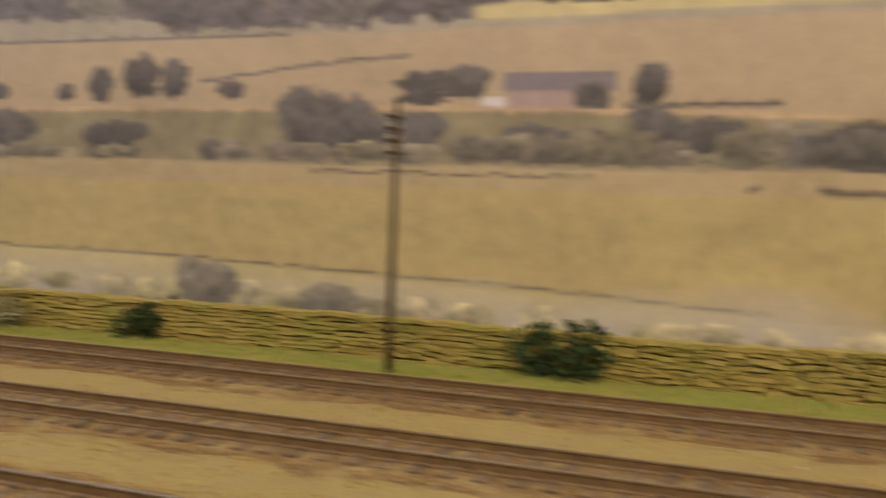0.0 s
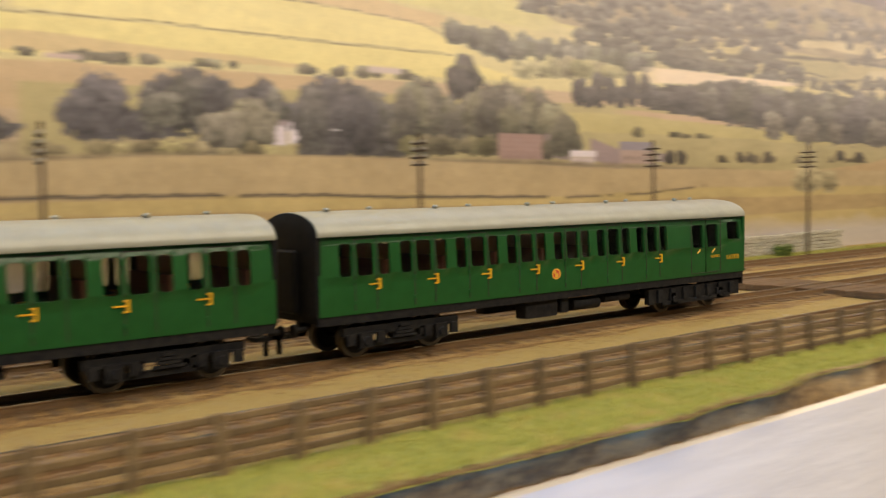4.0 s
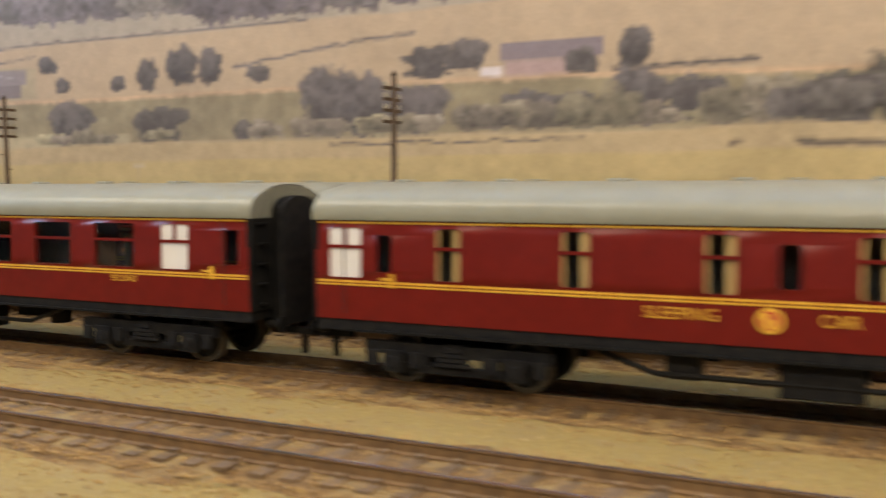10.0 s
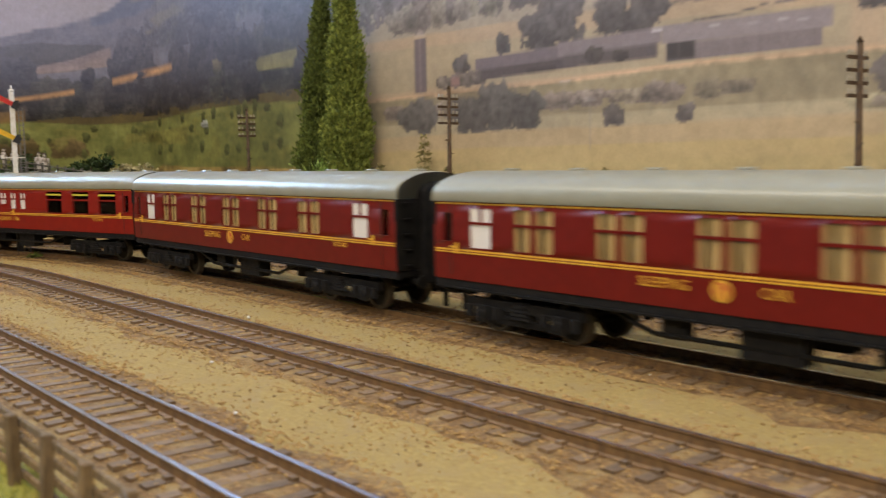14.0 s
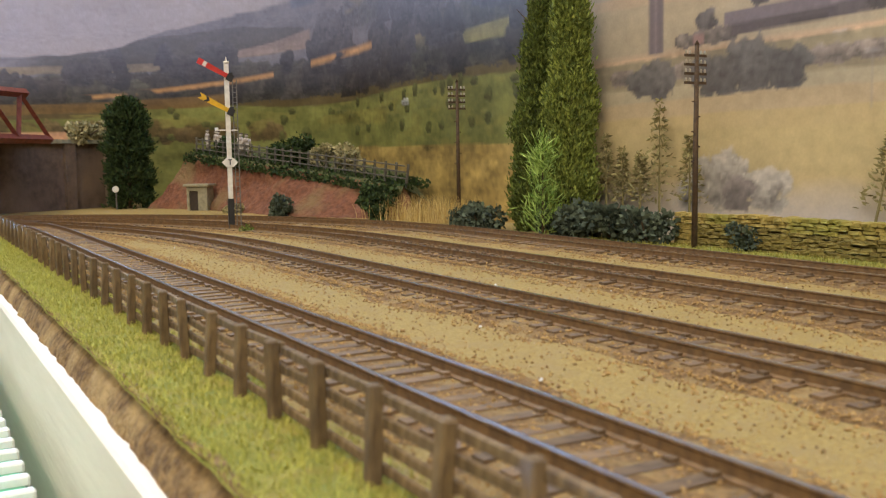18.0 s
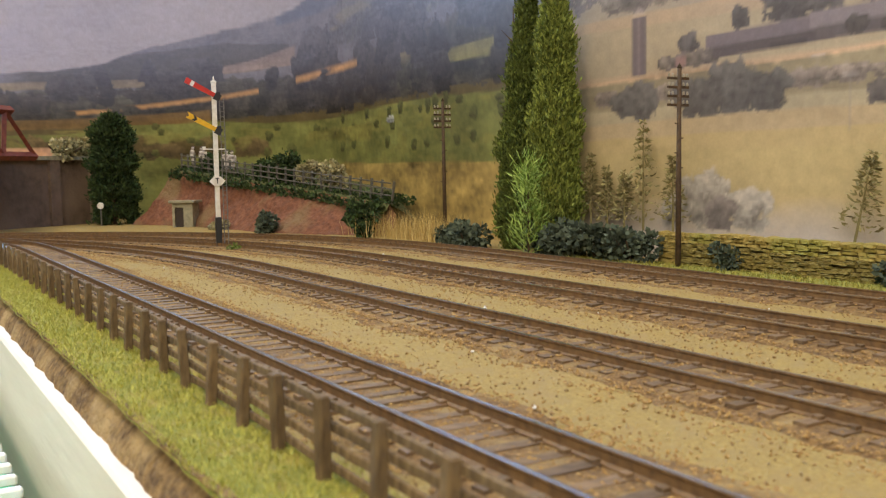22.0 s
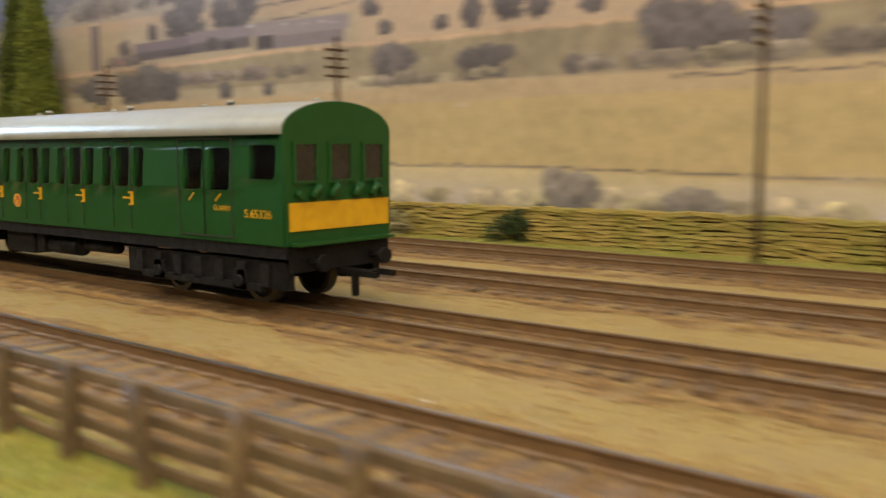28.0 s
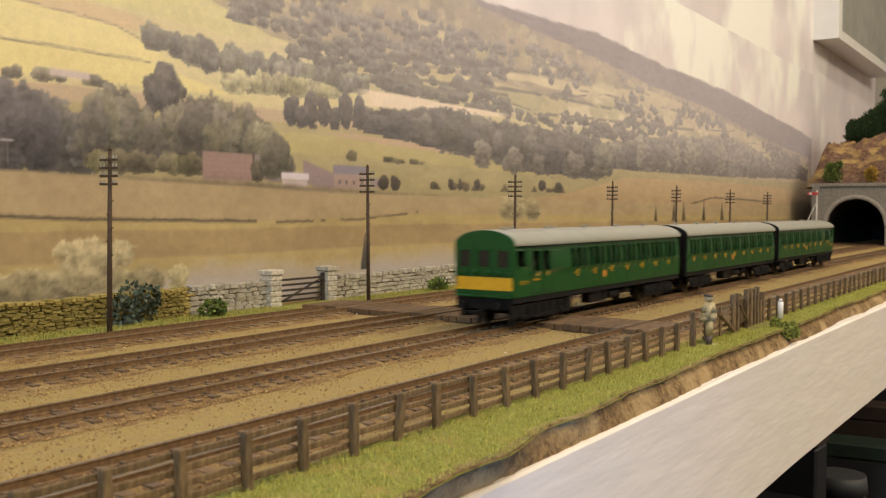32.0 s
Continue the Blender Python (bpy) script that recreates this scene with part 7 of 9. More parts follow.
BLACK = material("black_plastic", (0.007, 0.007, 0.0073), 0.5, spec=0.12, scale=300, second=(0.013, 0.012, 0.011), bump=0.0002, bump_scale=800)
GREY_BLACK = material("dusty_black_underframe", (0.008, 0.008, 0.010), 0.6, spec=0.12, scale=400, second=(0.018, 0.017, 0.016), bump=0.0003, bump_scale=700)
YELLOW = material("yellow_paint", (0.72, 0.40, 0.015), 0.4, scale=300, second=(0.62, 0.33, 0.012))
GOLD_LINE = material("gold_lining", (0.74, 0.43, 0.05), 0.4, scale=300, second=(0.62, 0.33, 0.03))
LIME_LINE = material("lime_yellow_lining", (0.62, 0.58, 0.06), 0.4, scale=300, second=(0.5, 0.46, 0.05))
WHITE_PANE = material("white_frosted_pane", (0.80, 0.78, 0.76), 0.25, scale=200, second=(0.76, 0.74, 0.72))
CREAM = material("cream_curtain", (0.66, 0.48, 0.22), 0.7, scale=300, second=(0.46, 0.32, 0.13), stretch=(4, 4, 0.3))
WHEEL_STEEL = material("wheel_rim_steel", (0.46, 0.39, 0.27), 0.34, 0.8, scale=300, second=(0.33, 0.27, 0.18))
ROD_STEEL = material("dull_steel_rods", (0.60, 0.53, 0.42), 0.36, 0.75, scale=300, second=(0.48, 0.41, 0.31))
BRASS = material("brass_wire", (0.80, 0.55, 0.22), 0.25, 0.9, scale=200)
COAL = material("model_coal", (0.012, 0.011, 0.011), 0.45, scale=900, second=(0.03, 0.028, 0.027))
INSIDE = material("brown_seat_moulding", (0.36, 0.23, 0.11), 0.6, scale=200, second=(0.27, 0.16, 0.075))
SEAT_TAN = material("orange_partition_moulding", (0.62, 0.35, 0.14), 0.6, scale=200, second=(0.50, 0.27, 0.10))
SEAT_RED = material("red_brown_seats", (0.22, 0.085, 0.050), 0.7, scale=200, second=(0.15, 0.055, 0.032))
INSIDE_DARK = material("dark_interior", (0.035, 0.026, 0.02), 0.7, scale=200)
CREST_RED = material("crest_red", (0.42, 0.035, 0.02), 0.4, scale=900, second=(0.5, 0.1, 0.05))
BUFFER_RED = material("buffer_beam_red", (0.55, 0.06, 0.03), 0.4, scale=300)


def glazing():
    """Clear thin plastic: mostly see-through, with a gloss that grows at grazing angles."""
    m = bpy.data.materials.new("clear_glazing")
    m.use_nodes = True
    n, l = m.node_tree.nodes, m.node_tree.links
    n.remove(n["Principled BSDF"])
    clear, gloss, mix, fres = n.new("ShaderNodeBsdfTransparent"), n.new("ShaderNodeBsdfGlossy"), n.new("ShaderNodeMixShader"), n.new("ShaderNodeFresnel")
    clear.inputs["Color"].default_value = (0.80, 0.80, 0.78, 1)
    gloss.inputs["Roughness"].default_value = 0.06
    fres.inputs["IOR"].default_value = 1.35
    l.new(fres.outputs["Fac"], mix.inputs["Fac"])
    l.new(clear.outputs["BSDF"], mix.inputs[1])
    l.new(gloss.outputs["BSDF"], mix.inputs[2])
    l.new(mix.outputs["Shader"], n["Material Output"].inputs["Surface"])
    return m


GLASS = glazing()
LETTERS = {}


def letters(text, height):
    """Mesh of a word, centred, lying in the x-z plane and facing the viewer."""
    key = (text, height)
    if key not in LETTERS:
        c = bpy.data.curves.new("lettering", "FONT")
        c.body, c.size, c.extrude, c.align_x = text, height * 1.8, 0.00004, "CENTER"
        ob = new("lettering", c)
        me = bpy.data.meshes.new_from_object(ob.evaluated_get(bpy.context.evaluated_depsgraph_get()))
        bpy.data.objects.remove(ob)
        me.transform(pose(0, 0, -height / 2, 90))
        LETTERS[key] = me
    return LETTERS[key]


def lettering(text, height, mat, parent, x, y, z, label=""):
    me = letters(text, height).copy()
    me.materials.clear()
    me.materials.append(mat)
    ob = new("lettering", me)
    ob.parent = parent
    ob.matrix_basis = pose(x, y, z) if y < 0 else pose(x, y, z, 0, 0, 180)
    if label:
        tagged(ob, label)
    return ob


def disc(bm, x, y, z, r, depth, n=24):
    """A round plate facing along y."""
    return rod(bm, (x, y, z), (x, y - depth, z), r, r, n)


def ring(bm, x, y0, y1, z, r_in, r_out, n=32):
    """A flat ring standing in the x-z plane between y0 and y1."""
    v = []
    for k in range(n):
        c, s = math.cos(2 * math.pi * k / n), math.sin(2 * math.pi * k / n)
        v.append([bm.verts.new((x + r * c, y, z + r * s)) for r, y in ((r_in, y0), (r_out, y0), (r_out, y1), (r_in, y1))])
    for k in range(n):
        a, b = v[k], v[(k + 1) % n]
        for j in range(4):
            bm.faces.new((a[j], a[(j + 1) % 4], b[(j + 1) % 4], b[j])).smooth = False
    return bm


# ---- trains: body shell ----
def half_width(z, w=0.0178, low=0.016, high=0.045):
    """Half width of a coach body: a slight inward curve above and below the waist."""
    q = (z - 0.028) / 0.015
    return w - 0.0007 * q * q * (1.0 if z > 0.028 else 0.7)


def side_mesh(x0, x1, z0, z1, openings, y_of, fillet=0.0008, depth=0.0009):
    """A side sheet with real openings with rounded corners and reveals, on the viewer's side (y < 0)."""
    bm = bmesh.new()
    xs = sorted({x0, x1, *(v for o in openings for v in o[:2])})
    zs = sorted({z0, z1, *(v for o in openings for v in o[2:4]), *[z0 + (z1 - z0) * k / 6 for k in range(7)]})
    xs = sorted({round(v, 5) for v in xs})
    zs = sorted({round(v, 5) for v in zs})
    grid = {}

    def point(x, z, d=0.0):
        key = (round(x, 5), round(z, 5), d)
        if key not in grid:
            grid[key] = bm.verts.new((x, -y_of(z) + d, z))
        return grid[key]

    for xa, xb in zip(xs, xs[1:]):
        for za, zb in zip(zs, zs[1:]):
            cx, cz = (xa + xb) / 2, (za + zb) / 2
            if any(o[0] < cx < o[1] and o[2] < cz < o[3] for o in openings):
                continue
            bm.faces.new([point(*p) for p in ((xa, za), (xb, za), (xb, zb), (xa, zb))]).smooth = True
    for a, b, c, d, *_ in openings:
        for p, q in (((a, c), (a, d)), ((a, d), (b, d)), ((b, d), (b, c)), ((b, c), (a, c))):
            bm.faces.new([point(*p), point(*q), point(*q, depth), point(*p, depth)])
        f = min(fillet, (b - a) / 3)
        for sx, x in ((1, a), (-1, b)):
            for sz, z in ((1, c), (-1, d)):
                fan = [(x, z)] + [(x + sx * f * (1 - math.sin(t)), z + sz * f * (1 - math.cos(t))) for t in (0, 0.52, 1.05, math.pi / 2)]
                vs = [bm.verts.new((u, -y_of(w), w)) for u, w in fan]
                for k in range(1, 4):
                    bm.faces.new((vs[0], vs[k], vs[k + 1]))
    return bm


def mirrored(bm):
    for v in bm.verts:
        v.co.y = -v.co.y
    bmesh.ops.reverse_faces(bm, faces=bm.faces[:])
    return bm


def roof_mesh(x0, x1, z_eave, z_top, half, dome=0.0, n=16, power=0.8):
    """An arched roof with a small overhang; dome: how far its ends fall away."""
    bm = bmesh.new()
    rows = []
    stations = [(x0, dome), (x0 + 0.0015, dome * 0.45), (x0 + 0.004, 0), (x1 - 0.004, 0), (x1 - 0.0015, dome * 0.45), (x1, dome)]
    for x, drop in stations:
        row = []
        for k in range(n + 1):
            a = math.pi * k / n
            y, h = -half * math.cos(a), math.sin(a)
            h = h ** power
            row.append((x, y, z_eave + (z_top - z_eave - drop) * h))
        rows.append(row)
    for row in rows:
        row.insert(0, (row[0][0], row[0][1] + 0.0002, z_eave - 0.0007))
        row.append((row[0][0], -row[0][1], z_eave - 0.0007))
    strip(bm, rows)
    for row in (rows[0], rows[-1]):
        bm.faces.new([bm.verts.new(p) for p in row])
    return bm


def profile_plate(x0, x1, z_low, z_eave, z_top, half, n=16, power=0.8):
    """A closed end wall that follows the roof."""
    bm = bmesh.new()
    pts = [(-half_width(z_low), z_low), (-half_width(0.028), 0.028)]
    for k in range(n + 1):
        a = math.pi * k / n
        pts.append((-half * 0.985 * math.cos(a), z_eave + (z_top - z_eave - 0.0004) * math.sin(a) ** power))
    pts += [(half_width(0.028), 0.028), (half_width(z_low), z_low)]
    a = [bm.verts.new((x0, y, z)) for y, z in pts]
    b = [bm.verts.new((x1, y, z)) for y, z in pts]
    bm.faces.new(a)
    bm.faces.new(b[::-1])
    for k in range(len(pts)):
        bm.faces.new((a[k], b[k], b[(k + 1) % len(pts)], a[(k + 1) % len(pts)]))
    return bm


def wheel_mesh(r, width=0.0028, boss=True):
    """A disc wheel with a tread, in the x-z plane about its own centre, outer face towards -y."""
    bm = bmesh.new()
    ring(bm, 0, -width / 2, width / 2, 0, r * 0.80, r, 28)
    rod(bm, (0, -width * 0.30, 0), (0, width * 0.4, 0), r * 0.82, r * 0.82, 24, 1)
    if boss:
        rod(bm, (0, -width * 0.5, 0), (0, -width * 0.2, 0), r * 0.22, r * 0.3, 12, 1)
    return bm


def shared(name, bm, mats):
    me = bpy.data.meshes.new(name)
    bm.to_mesh(me)
    bm.free()
    for m in mats:
        me.materials.append(m)
    return me


DARK_RIM = material("dull_dark_wheel_rim", (0.085, 0.07, 0.05), 0.5, 0.4, scale=300)
SMALL_WHEEL = shared("wheel", wheel_mesh(0.0066), [DARK_RIM, BLACK])


def bogie(parent, x, heavy=False):
    """A black four-wheel bogie: two side frames with axleboxes and springs, a bolster and four wheels."""
    bm = boxes((-0.012, 0.012, -0.010, 0.010, 0.0075, 0.0105), (-0.003, 0.003, -0.0152, 0.0152, 0.008, 0.0115))
    b = part("bogie", bm, GREY_BLACK, parent)
    b.matrix_basis = pose(x, 0, 0)
    base = 0.0175 if heavy else 0.0165
    for side in (-1, 1):
        y0, y1 = sorted((side * 0.0136, side * 0.0160))
        o0, o1 = sorted((side * 0.0158, side * 0.0172))
        bm = bmesh.new()
        if heavy:
            box(bm, -base - 0.0165, base + 0.0165, y0, y1, 0.0050, 0.0118)
            for k in range(-3, 4):
                box(bm, k * 0.009 - 0.0016, k * 0.009 + 0.0016, o0, o1, 0.0056, 0.0112)
            box(bm, -base - 0.008, base + 0.008, o0, o1, 0.0042, 0.0060)
        else:
            box(bm, -base - 0.0085, base + 0.0085, y0, y1, 0.0082, 0.0112)
            box(bm, -base + 0.004, base - 0.004, y0, y1, 0.0040, 0.0058)
            for k in (-1, 1):
                box(bm, k * 0.0085 - 0.0012, k * 0.0085 + 0.0012, y0, y1, 0.005, 0.009)
                box(bm, k * base - 0.0075, k * base - 0.0045, o0, o1, 0.0052, 0.0090)
                box(bm, k * base + 0.0045, k * base + 0.0075, o0, o1, 0.0052, 0.0090)
            for k in range(4):
                box(bm, -0.005 + 0.001 * k, 0.005 - 0.001 * k, o0, o1, 0.0062 + 0.0012 * k, 0.0071 + 0.0012 * k)
        for k in (-1, 1):
            box(bm, k * base - 0.0026, k * base + 0.0026, o0, o1, 0.0040, 0.0092)
            rod(bm, (k * base, side * 0.0168, 0.0064), (k * base, side * 0.0180, 0.0064), 0.0017, 0.0014, 10)
        part("side_frame", bm, GREY_BLACK, b)
    for k in (-1, 1):
        part("axle", rod(bmesh.new(), (k * base, -0.0085, 0.0064), (k * base, 0.0085, 0.0064), 0.001, 0.001, 8), BLACK, b)
        for side in (-1, 1):
            part_of("wheel", SMALL_WHEEL, b, pose(k * base, side * 0.0088, 0.0066, 0, 0, 0 if side < 0 else 180))
    return b


def buffers(parent, x, way, z=0.0125, red=False):
    for y in (-0.0105, 0.0105):
        bm = rod(bmesh.new(), (x, y, z), (x + way * 0.0045, y, z), 0.0011, 0.0010, 10)
        rod(bm, (x + way * 0.0045, y, z), (x + way * 0.0054, y, z), 0.0024, 0.0022, 14)
        part("buffer", bm, BUFFER_RED if red else BLACK, parent)


def coupling(parent, x, way):
    bm = boxes((min(x, x + way * 0.012), max(x, x + way * 0.012), -0.0012, 0.0012, 0.0088, 0.0104))
    box(bm, x + way * 0.0055 - 0.0006, x + way * 0.0055 + 0.0006, -0.0008, 0.0008, 0.003, 0.0095)
    rod(bm, (x + way * 0.0105, -0.0030, 0.0098), (x + way * 0.0105, 0.0030, 0.0098), 0.0009, 0.0009, 8)
    box(bm, min(x + way * 0.0105, x + way * 0.016), max(x + way * 0.0105, x + way * 0.016), -0.0034, -0.0026, 0.0090, 0.0106)
    box(bm, min(x + way * 0.0105, x + way * 0.016), max(x + way * 0.0105, x + way * 0.016), 0.0026, 0.0034, 0.0090, 0.0106)
    part("coupling", bm, BLACK, parent)


def crest(parent, x, y, z, r=0.0028, wide=0.0):
    sub = part("crest", disc(bmesh.new(), x, y, z, r, 0.00012), GOLD_LINE, parent, "round gilt crest")
    part("crest_centre", disc(bmesh.new(), x, y - 0.00012, z, r * 0.74, 0.00008), CREST_RED, sub)
    bm = boxes((x - r * 0.35, x + r * 0.35, y - 0.00028, y - 0.0002, z - r * 0.6, z + r * 0.1), (x - r * 0.6, x - r * 0.1, y - 0.00028, y - 0.0002, z + 0.1 * r, z + r * 0.55))
    part("crest_figure", bm, GOLD_LINE, sub)
    if wide:
        part("crest_band", boxes((x - wide, x + wide, y - 0.00016, y - 0.0001, z - 0.0008, z + 0.0008)), GOLD_LINE, sub)


def pane(parent, x0, x1, z0, z1, y, mat, name="window_pane", label=""):
    """A thin pane set back in its opening; y > 0 for the far side."""
    s = 1 if y > 0 else -1
    ya, yb = sorted((y - s * 0.0006, y - s * 0.0009))
    ob = part(name, boxes((x0 - 0.0003, x1 + 0.0003, ya, yb, z0 - 0.0003, z1 + 0.0003)), mat, parent, label)
    if mat is GLASS:
        ob.visible_shadow = False
    return ob


def seats(parent, x0, x1, pitch, both=True):
    bm = boxes((x0, x1, -0.0160, 0.0160, 0.0165, 0.0190))
    x = x0 + pitch * 0.5
    while x < x1 - pitch * 0.3:
        for y0, y1 in ((-0.0155, -0.003), (0.003, 0.0155)):
            box(bm, x - 0.0012, x + 0.0012, y0, y1, 0.019, 0.0345)
            box(bm, x - 0.005, x + 0.005, y0, y1, 0.019, 0.0250)
        x += pitch
    return part("seating_unit", bm, INSIDE, parent, "brown moulded seats")


# ---- trains: main-line coach ----
def gangway_plate(x0, x1, w, z0, z1, n=10):
    """An upright plate across the line with a rounded top."""
    bm = bmesh.new()
    pts = [(-w, z0)] + [(-w * math.cos(math.pi * k / n), z1 - w * 0.55 + w * 0.55 * math.sin(math.pi * k / n)) for k in range(n + 1)] + [(w, z0)]
    a, b = [bm.verts.new((x0, y, z)) for y, z in pts], [bm.verts.new((x1, y, z)) for y, z in pts]
    bm.faces.new(a), bm.faces.new(b[::-1])
    for k in range(len(pts)):
        bm.faces.new((a[k], b[k], b[(k + 1) % len(pts)], a[(k + 1) % len(pts)]))
    return bm


def long_coach(kind, paint, L=0.2350):
    """A maroon main-line coach, front end at x = -L/2. kind: what its windows show."""
    h = L / 2
    top = thing("railway_coach", {
        "open": "maroon model passenger coach with gold lining and grey roof",
        "sleeper": "maroon model sleeping car with small curtained windows and grey roof",
        "diner": "bright red model restaurant car with white kitchen windows and grey roof",
        "berth": "maroon model sleeping car with paired cream-curtained windows and grey roof",
        "brake": "maroon model brake coach with narrow windows and grey roof"}[kind], "coach", "maroon coaches")
    z0, z1, eave, ridge = 0.0165, 0.0425, 0.0420, 0.0512
    wt, wb, bar = 0.0398, 0.0272, 0.0350
    win = []        # x from the front end, width, low, high, what
    if kind == "open":
        for a in (0.0265, 0.0485, 0.0705, 0.1025, 0.1280, 0.1535, 0.1785):
            win.append((a, a + 0.0155, wb, wt, "glass"))
        win += [(0.0115, 0.0215, wb, wt, "white"), (0.2040, 0.2140, wb, wt, "white")]
        win += [(a, a + 0.005, 0.0290, 0.0385, "door") for a in (0.0035, 0.0915, 0.2265)]
        doors, words, mark = (0.0075, 0.0965, 0.2225), (("SECOND", 0.190, 0.0014),), 0.110
    elif kind == "sleeper":
        win += [(0.0040, 0.0135, wb, wt, "white")]
        win += [(a, a + 0.0065, wb, wt, "curtain") for a in (0.0345, 0.0665, 0.0985, 0.1290, 0.1610, 0.1925)]
        win += [(a, a + 0.0045, 0.0288, 0.0380, "door") for a in (0.0178, 0.1135, 0.2215)]
        doors, words, mark = (0.0225, 0.2180), (("SLEEPING", 0.0935, 0.0021), ("CAR", 0.1255, 0.0021), ("FIRST", 0.205, 0.0013)), 0.112
    elif kind == "diner":
        win += [(a, a + 0.0165, wb, wt, "blind") for a in (0.0150, 0.0385, 0.1500, 0.1770, 0.2030)]
        win += [(a, a + 0.0060, 0.0290, 0.0388, "white") for a in (0.0640, 0.0755, 0.0870, 0.1105, 0.1215)] + [(0.0985, 0.1055, 0.0318, 0.0388, "white")]
        win += [(a, a + 0.0048, 0.0288, 0.0380, "door") for a in (0.0035, 0.2265)]
        doors, words, mark = (0.0105, 0.1140, 0.2235), (("RESTAURANT", 0.1000, 0.0020), ("CAR", 0.1165, 0.0020), ("KITCHEN", 0.2020, 0.0013)), 0.0
    elif kind == "berth":
        for a in (0.0375, 0.0700, 0.1030, 0.1360, 0.1690):
            win += [(a, a + 0.0072, wb, wt, "curtain"), (a + 0.0092, a + 0.0164, wb, wt, "curtain")]
        win += [(0.0175, 0.0275, wb, wt, "white"), (0.2080, 0.2180, wb, wt, "white")]
        win += [(a, a + 0.0048, 0.0288, 0.0380, "door") for a in (0.0042, 0.2260)]
        doors, words, mark = (0.0115, 0.2215), (("SLEEPING", 0.0930, 0.0021), ("CAR", 0.1250, 0.0021), ("SECOND", 0.200, 0.0013)), 0.1105
    else:
        win += [(a, a + 0.0050, 0.0295, 0.0385, "door") for a in (0.0215, 0.0600, 0.1010, 0.1370, 0.1660)]
        win += [(a, a + 0.0085, wb, wt, "glass") for a in (0.0430, 0.1140, 0.1480, 0.1860, 0.2090)]
        win += [(0.0830, 0.0950, wb, wt, "white")]
        doors, words, mark = (0.0265, 0.0665, 0.1390, 0.1690, 0.2240), (("GUARD", 0.100, 0.0013), ("SECOND", 0.178, 0.0014)), 0.0
    openings = [(a - h, b - h, c, d, w) for a, b, c, d, w in win]
    body = part("side_panel", side_mesh(-h, h, z0, z1, openings, half_width), paint, top)
    part("side_panel", mirrored(side_mesh(-h, h, z0, z1, openings, half_width)), paint, top)
    for a, b, c, d, w in openings:
        for s in (-1, 1):
            y = s * half_width((c + d) / 2)
            pane(top, a, b, c, d, y, WHITE_PANE if w == "white" else GLASS, label="frosted white pane" if w == "white" else "")
            if w in ("glass", "white", "blind", "curtain"):
                part("window_bar", boxes((a, b, y - s * 0.0004 - 0.0002, y - s * 0.0004 + 0.0002, bar - 0.0004, bar + 0.0004)), paint if w != "white" else CRIMSON, top)
            if w == "curtain":
                # placed within the pane's thickness so it shows in the camera's grazing views
                inner, mid, drawn = s * (abs(y) - 0.00075), a + (b - a) * (0.48 if kind == "berth" else 0.68), a + (b - a) * (0.24 if kind == "berth" else 0.12)
                part("curtain", boxes((mid, b + 0.0002, inner - 0.00005, inner + 0.00005, c - 0.0002, d + 0.0002), (a - 0.0002, drawn, inner - 0.00005, inner + 0.00005, c - 0.0002, d + 0.0002)), CREAM, top, "cream curtain sheet set inside the glass pane")
            if w == "blind":
                part("vent_strip", boxes((a + 0.0005, b - 0.0005, y - s * 0.0002 - 0.0002, y - s * 0.0002 + 0.0002, 0.0376, 0.0386)), LIME_LINE, top, "pale yellow sliding ventilator")
            if w == "white":
                part("window_bar", boxes(((a + b) / 2 - 0.0005, (a + b) / 2 + 0.0005, y - s * 0.0004 - 0.0002, y - s * 0.0004 + 0.0002, bar, d)), paint, top)
    for s in (-1, 1):
        for z, t in ((0.0262, 0.00028), (0.0254, 0.00022), (0.0411, 0.00024)):
            y = s * (half_width(z) + 0.00002)
            part("lining", boxes((-h + 0.0005, h - 0.0005, y - 0.0001, y + 0.0001, z - t, z + t)), GOLD_LINE, top, "thin gold line")
        for x in doors:
            y = s * (half_width(0.0265) + 0.0001)
            part("door_handle", boxes((x - h - 0.0006, x - h + 0.0006, y - 0.0003, y + 0.0003, 0.0250, 0.0285), (x - h - 0.0032, x - h - 0.0008, y - 0.0003, y + 0.0003, 0.0268, 0.0274)), GOLD_LINE, top, "gilt door handle")
        for a in (0.0, 0.0085, 0.2265):
            if 0 < a:
                part("door_joint", boxes((a - h - 0.0001, a - h + 0.0001, s * half_width(0.03) - 0.00012, s * half_width(0.03) + 0.00012, 0.018, 0.0405)), INSIDE_DARK, top)
    for text, x, size in words:
        for s in (-1, 1):
            lettering(text, size, GOLD_LINE, top, (x - h) if s < 0 else -(x - h) * -1, s * (half_width(0.0225) + 0.0001), 0.0225 if size > 0.0018 else 0.0238, "small gilt lettering")
    if mark:
        crest(top, mark - h, -half_width(0.0222) - 0.0001, 0.0222)
    roof = part("roof", roof_mesh(-h - 0.0008, h + 0.0008, eave + 0.0004, ridge, 0.0181, 0.0006), ROOF_GREY, top)
    for k in range(8):
        x = -h + L * (k + 0.5) / 8
        part("ventilator", bevelled(boxes((x - 0.0022, x + 0.0022, 0.0020, 0.0062, ridge - 0.0008, ridge + 0.0007)), 0.0004), ROOF_GREY, roof)
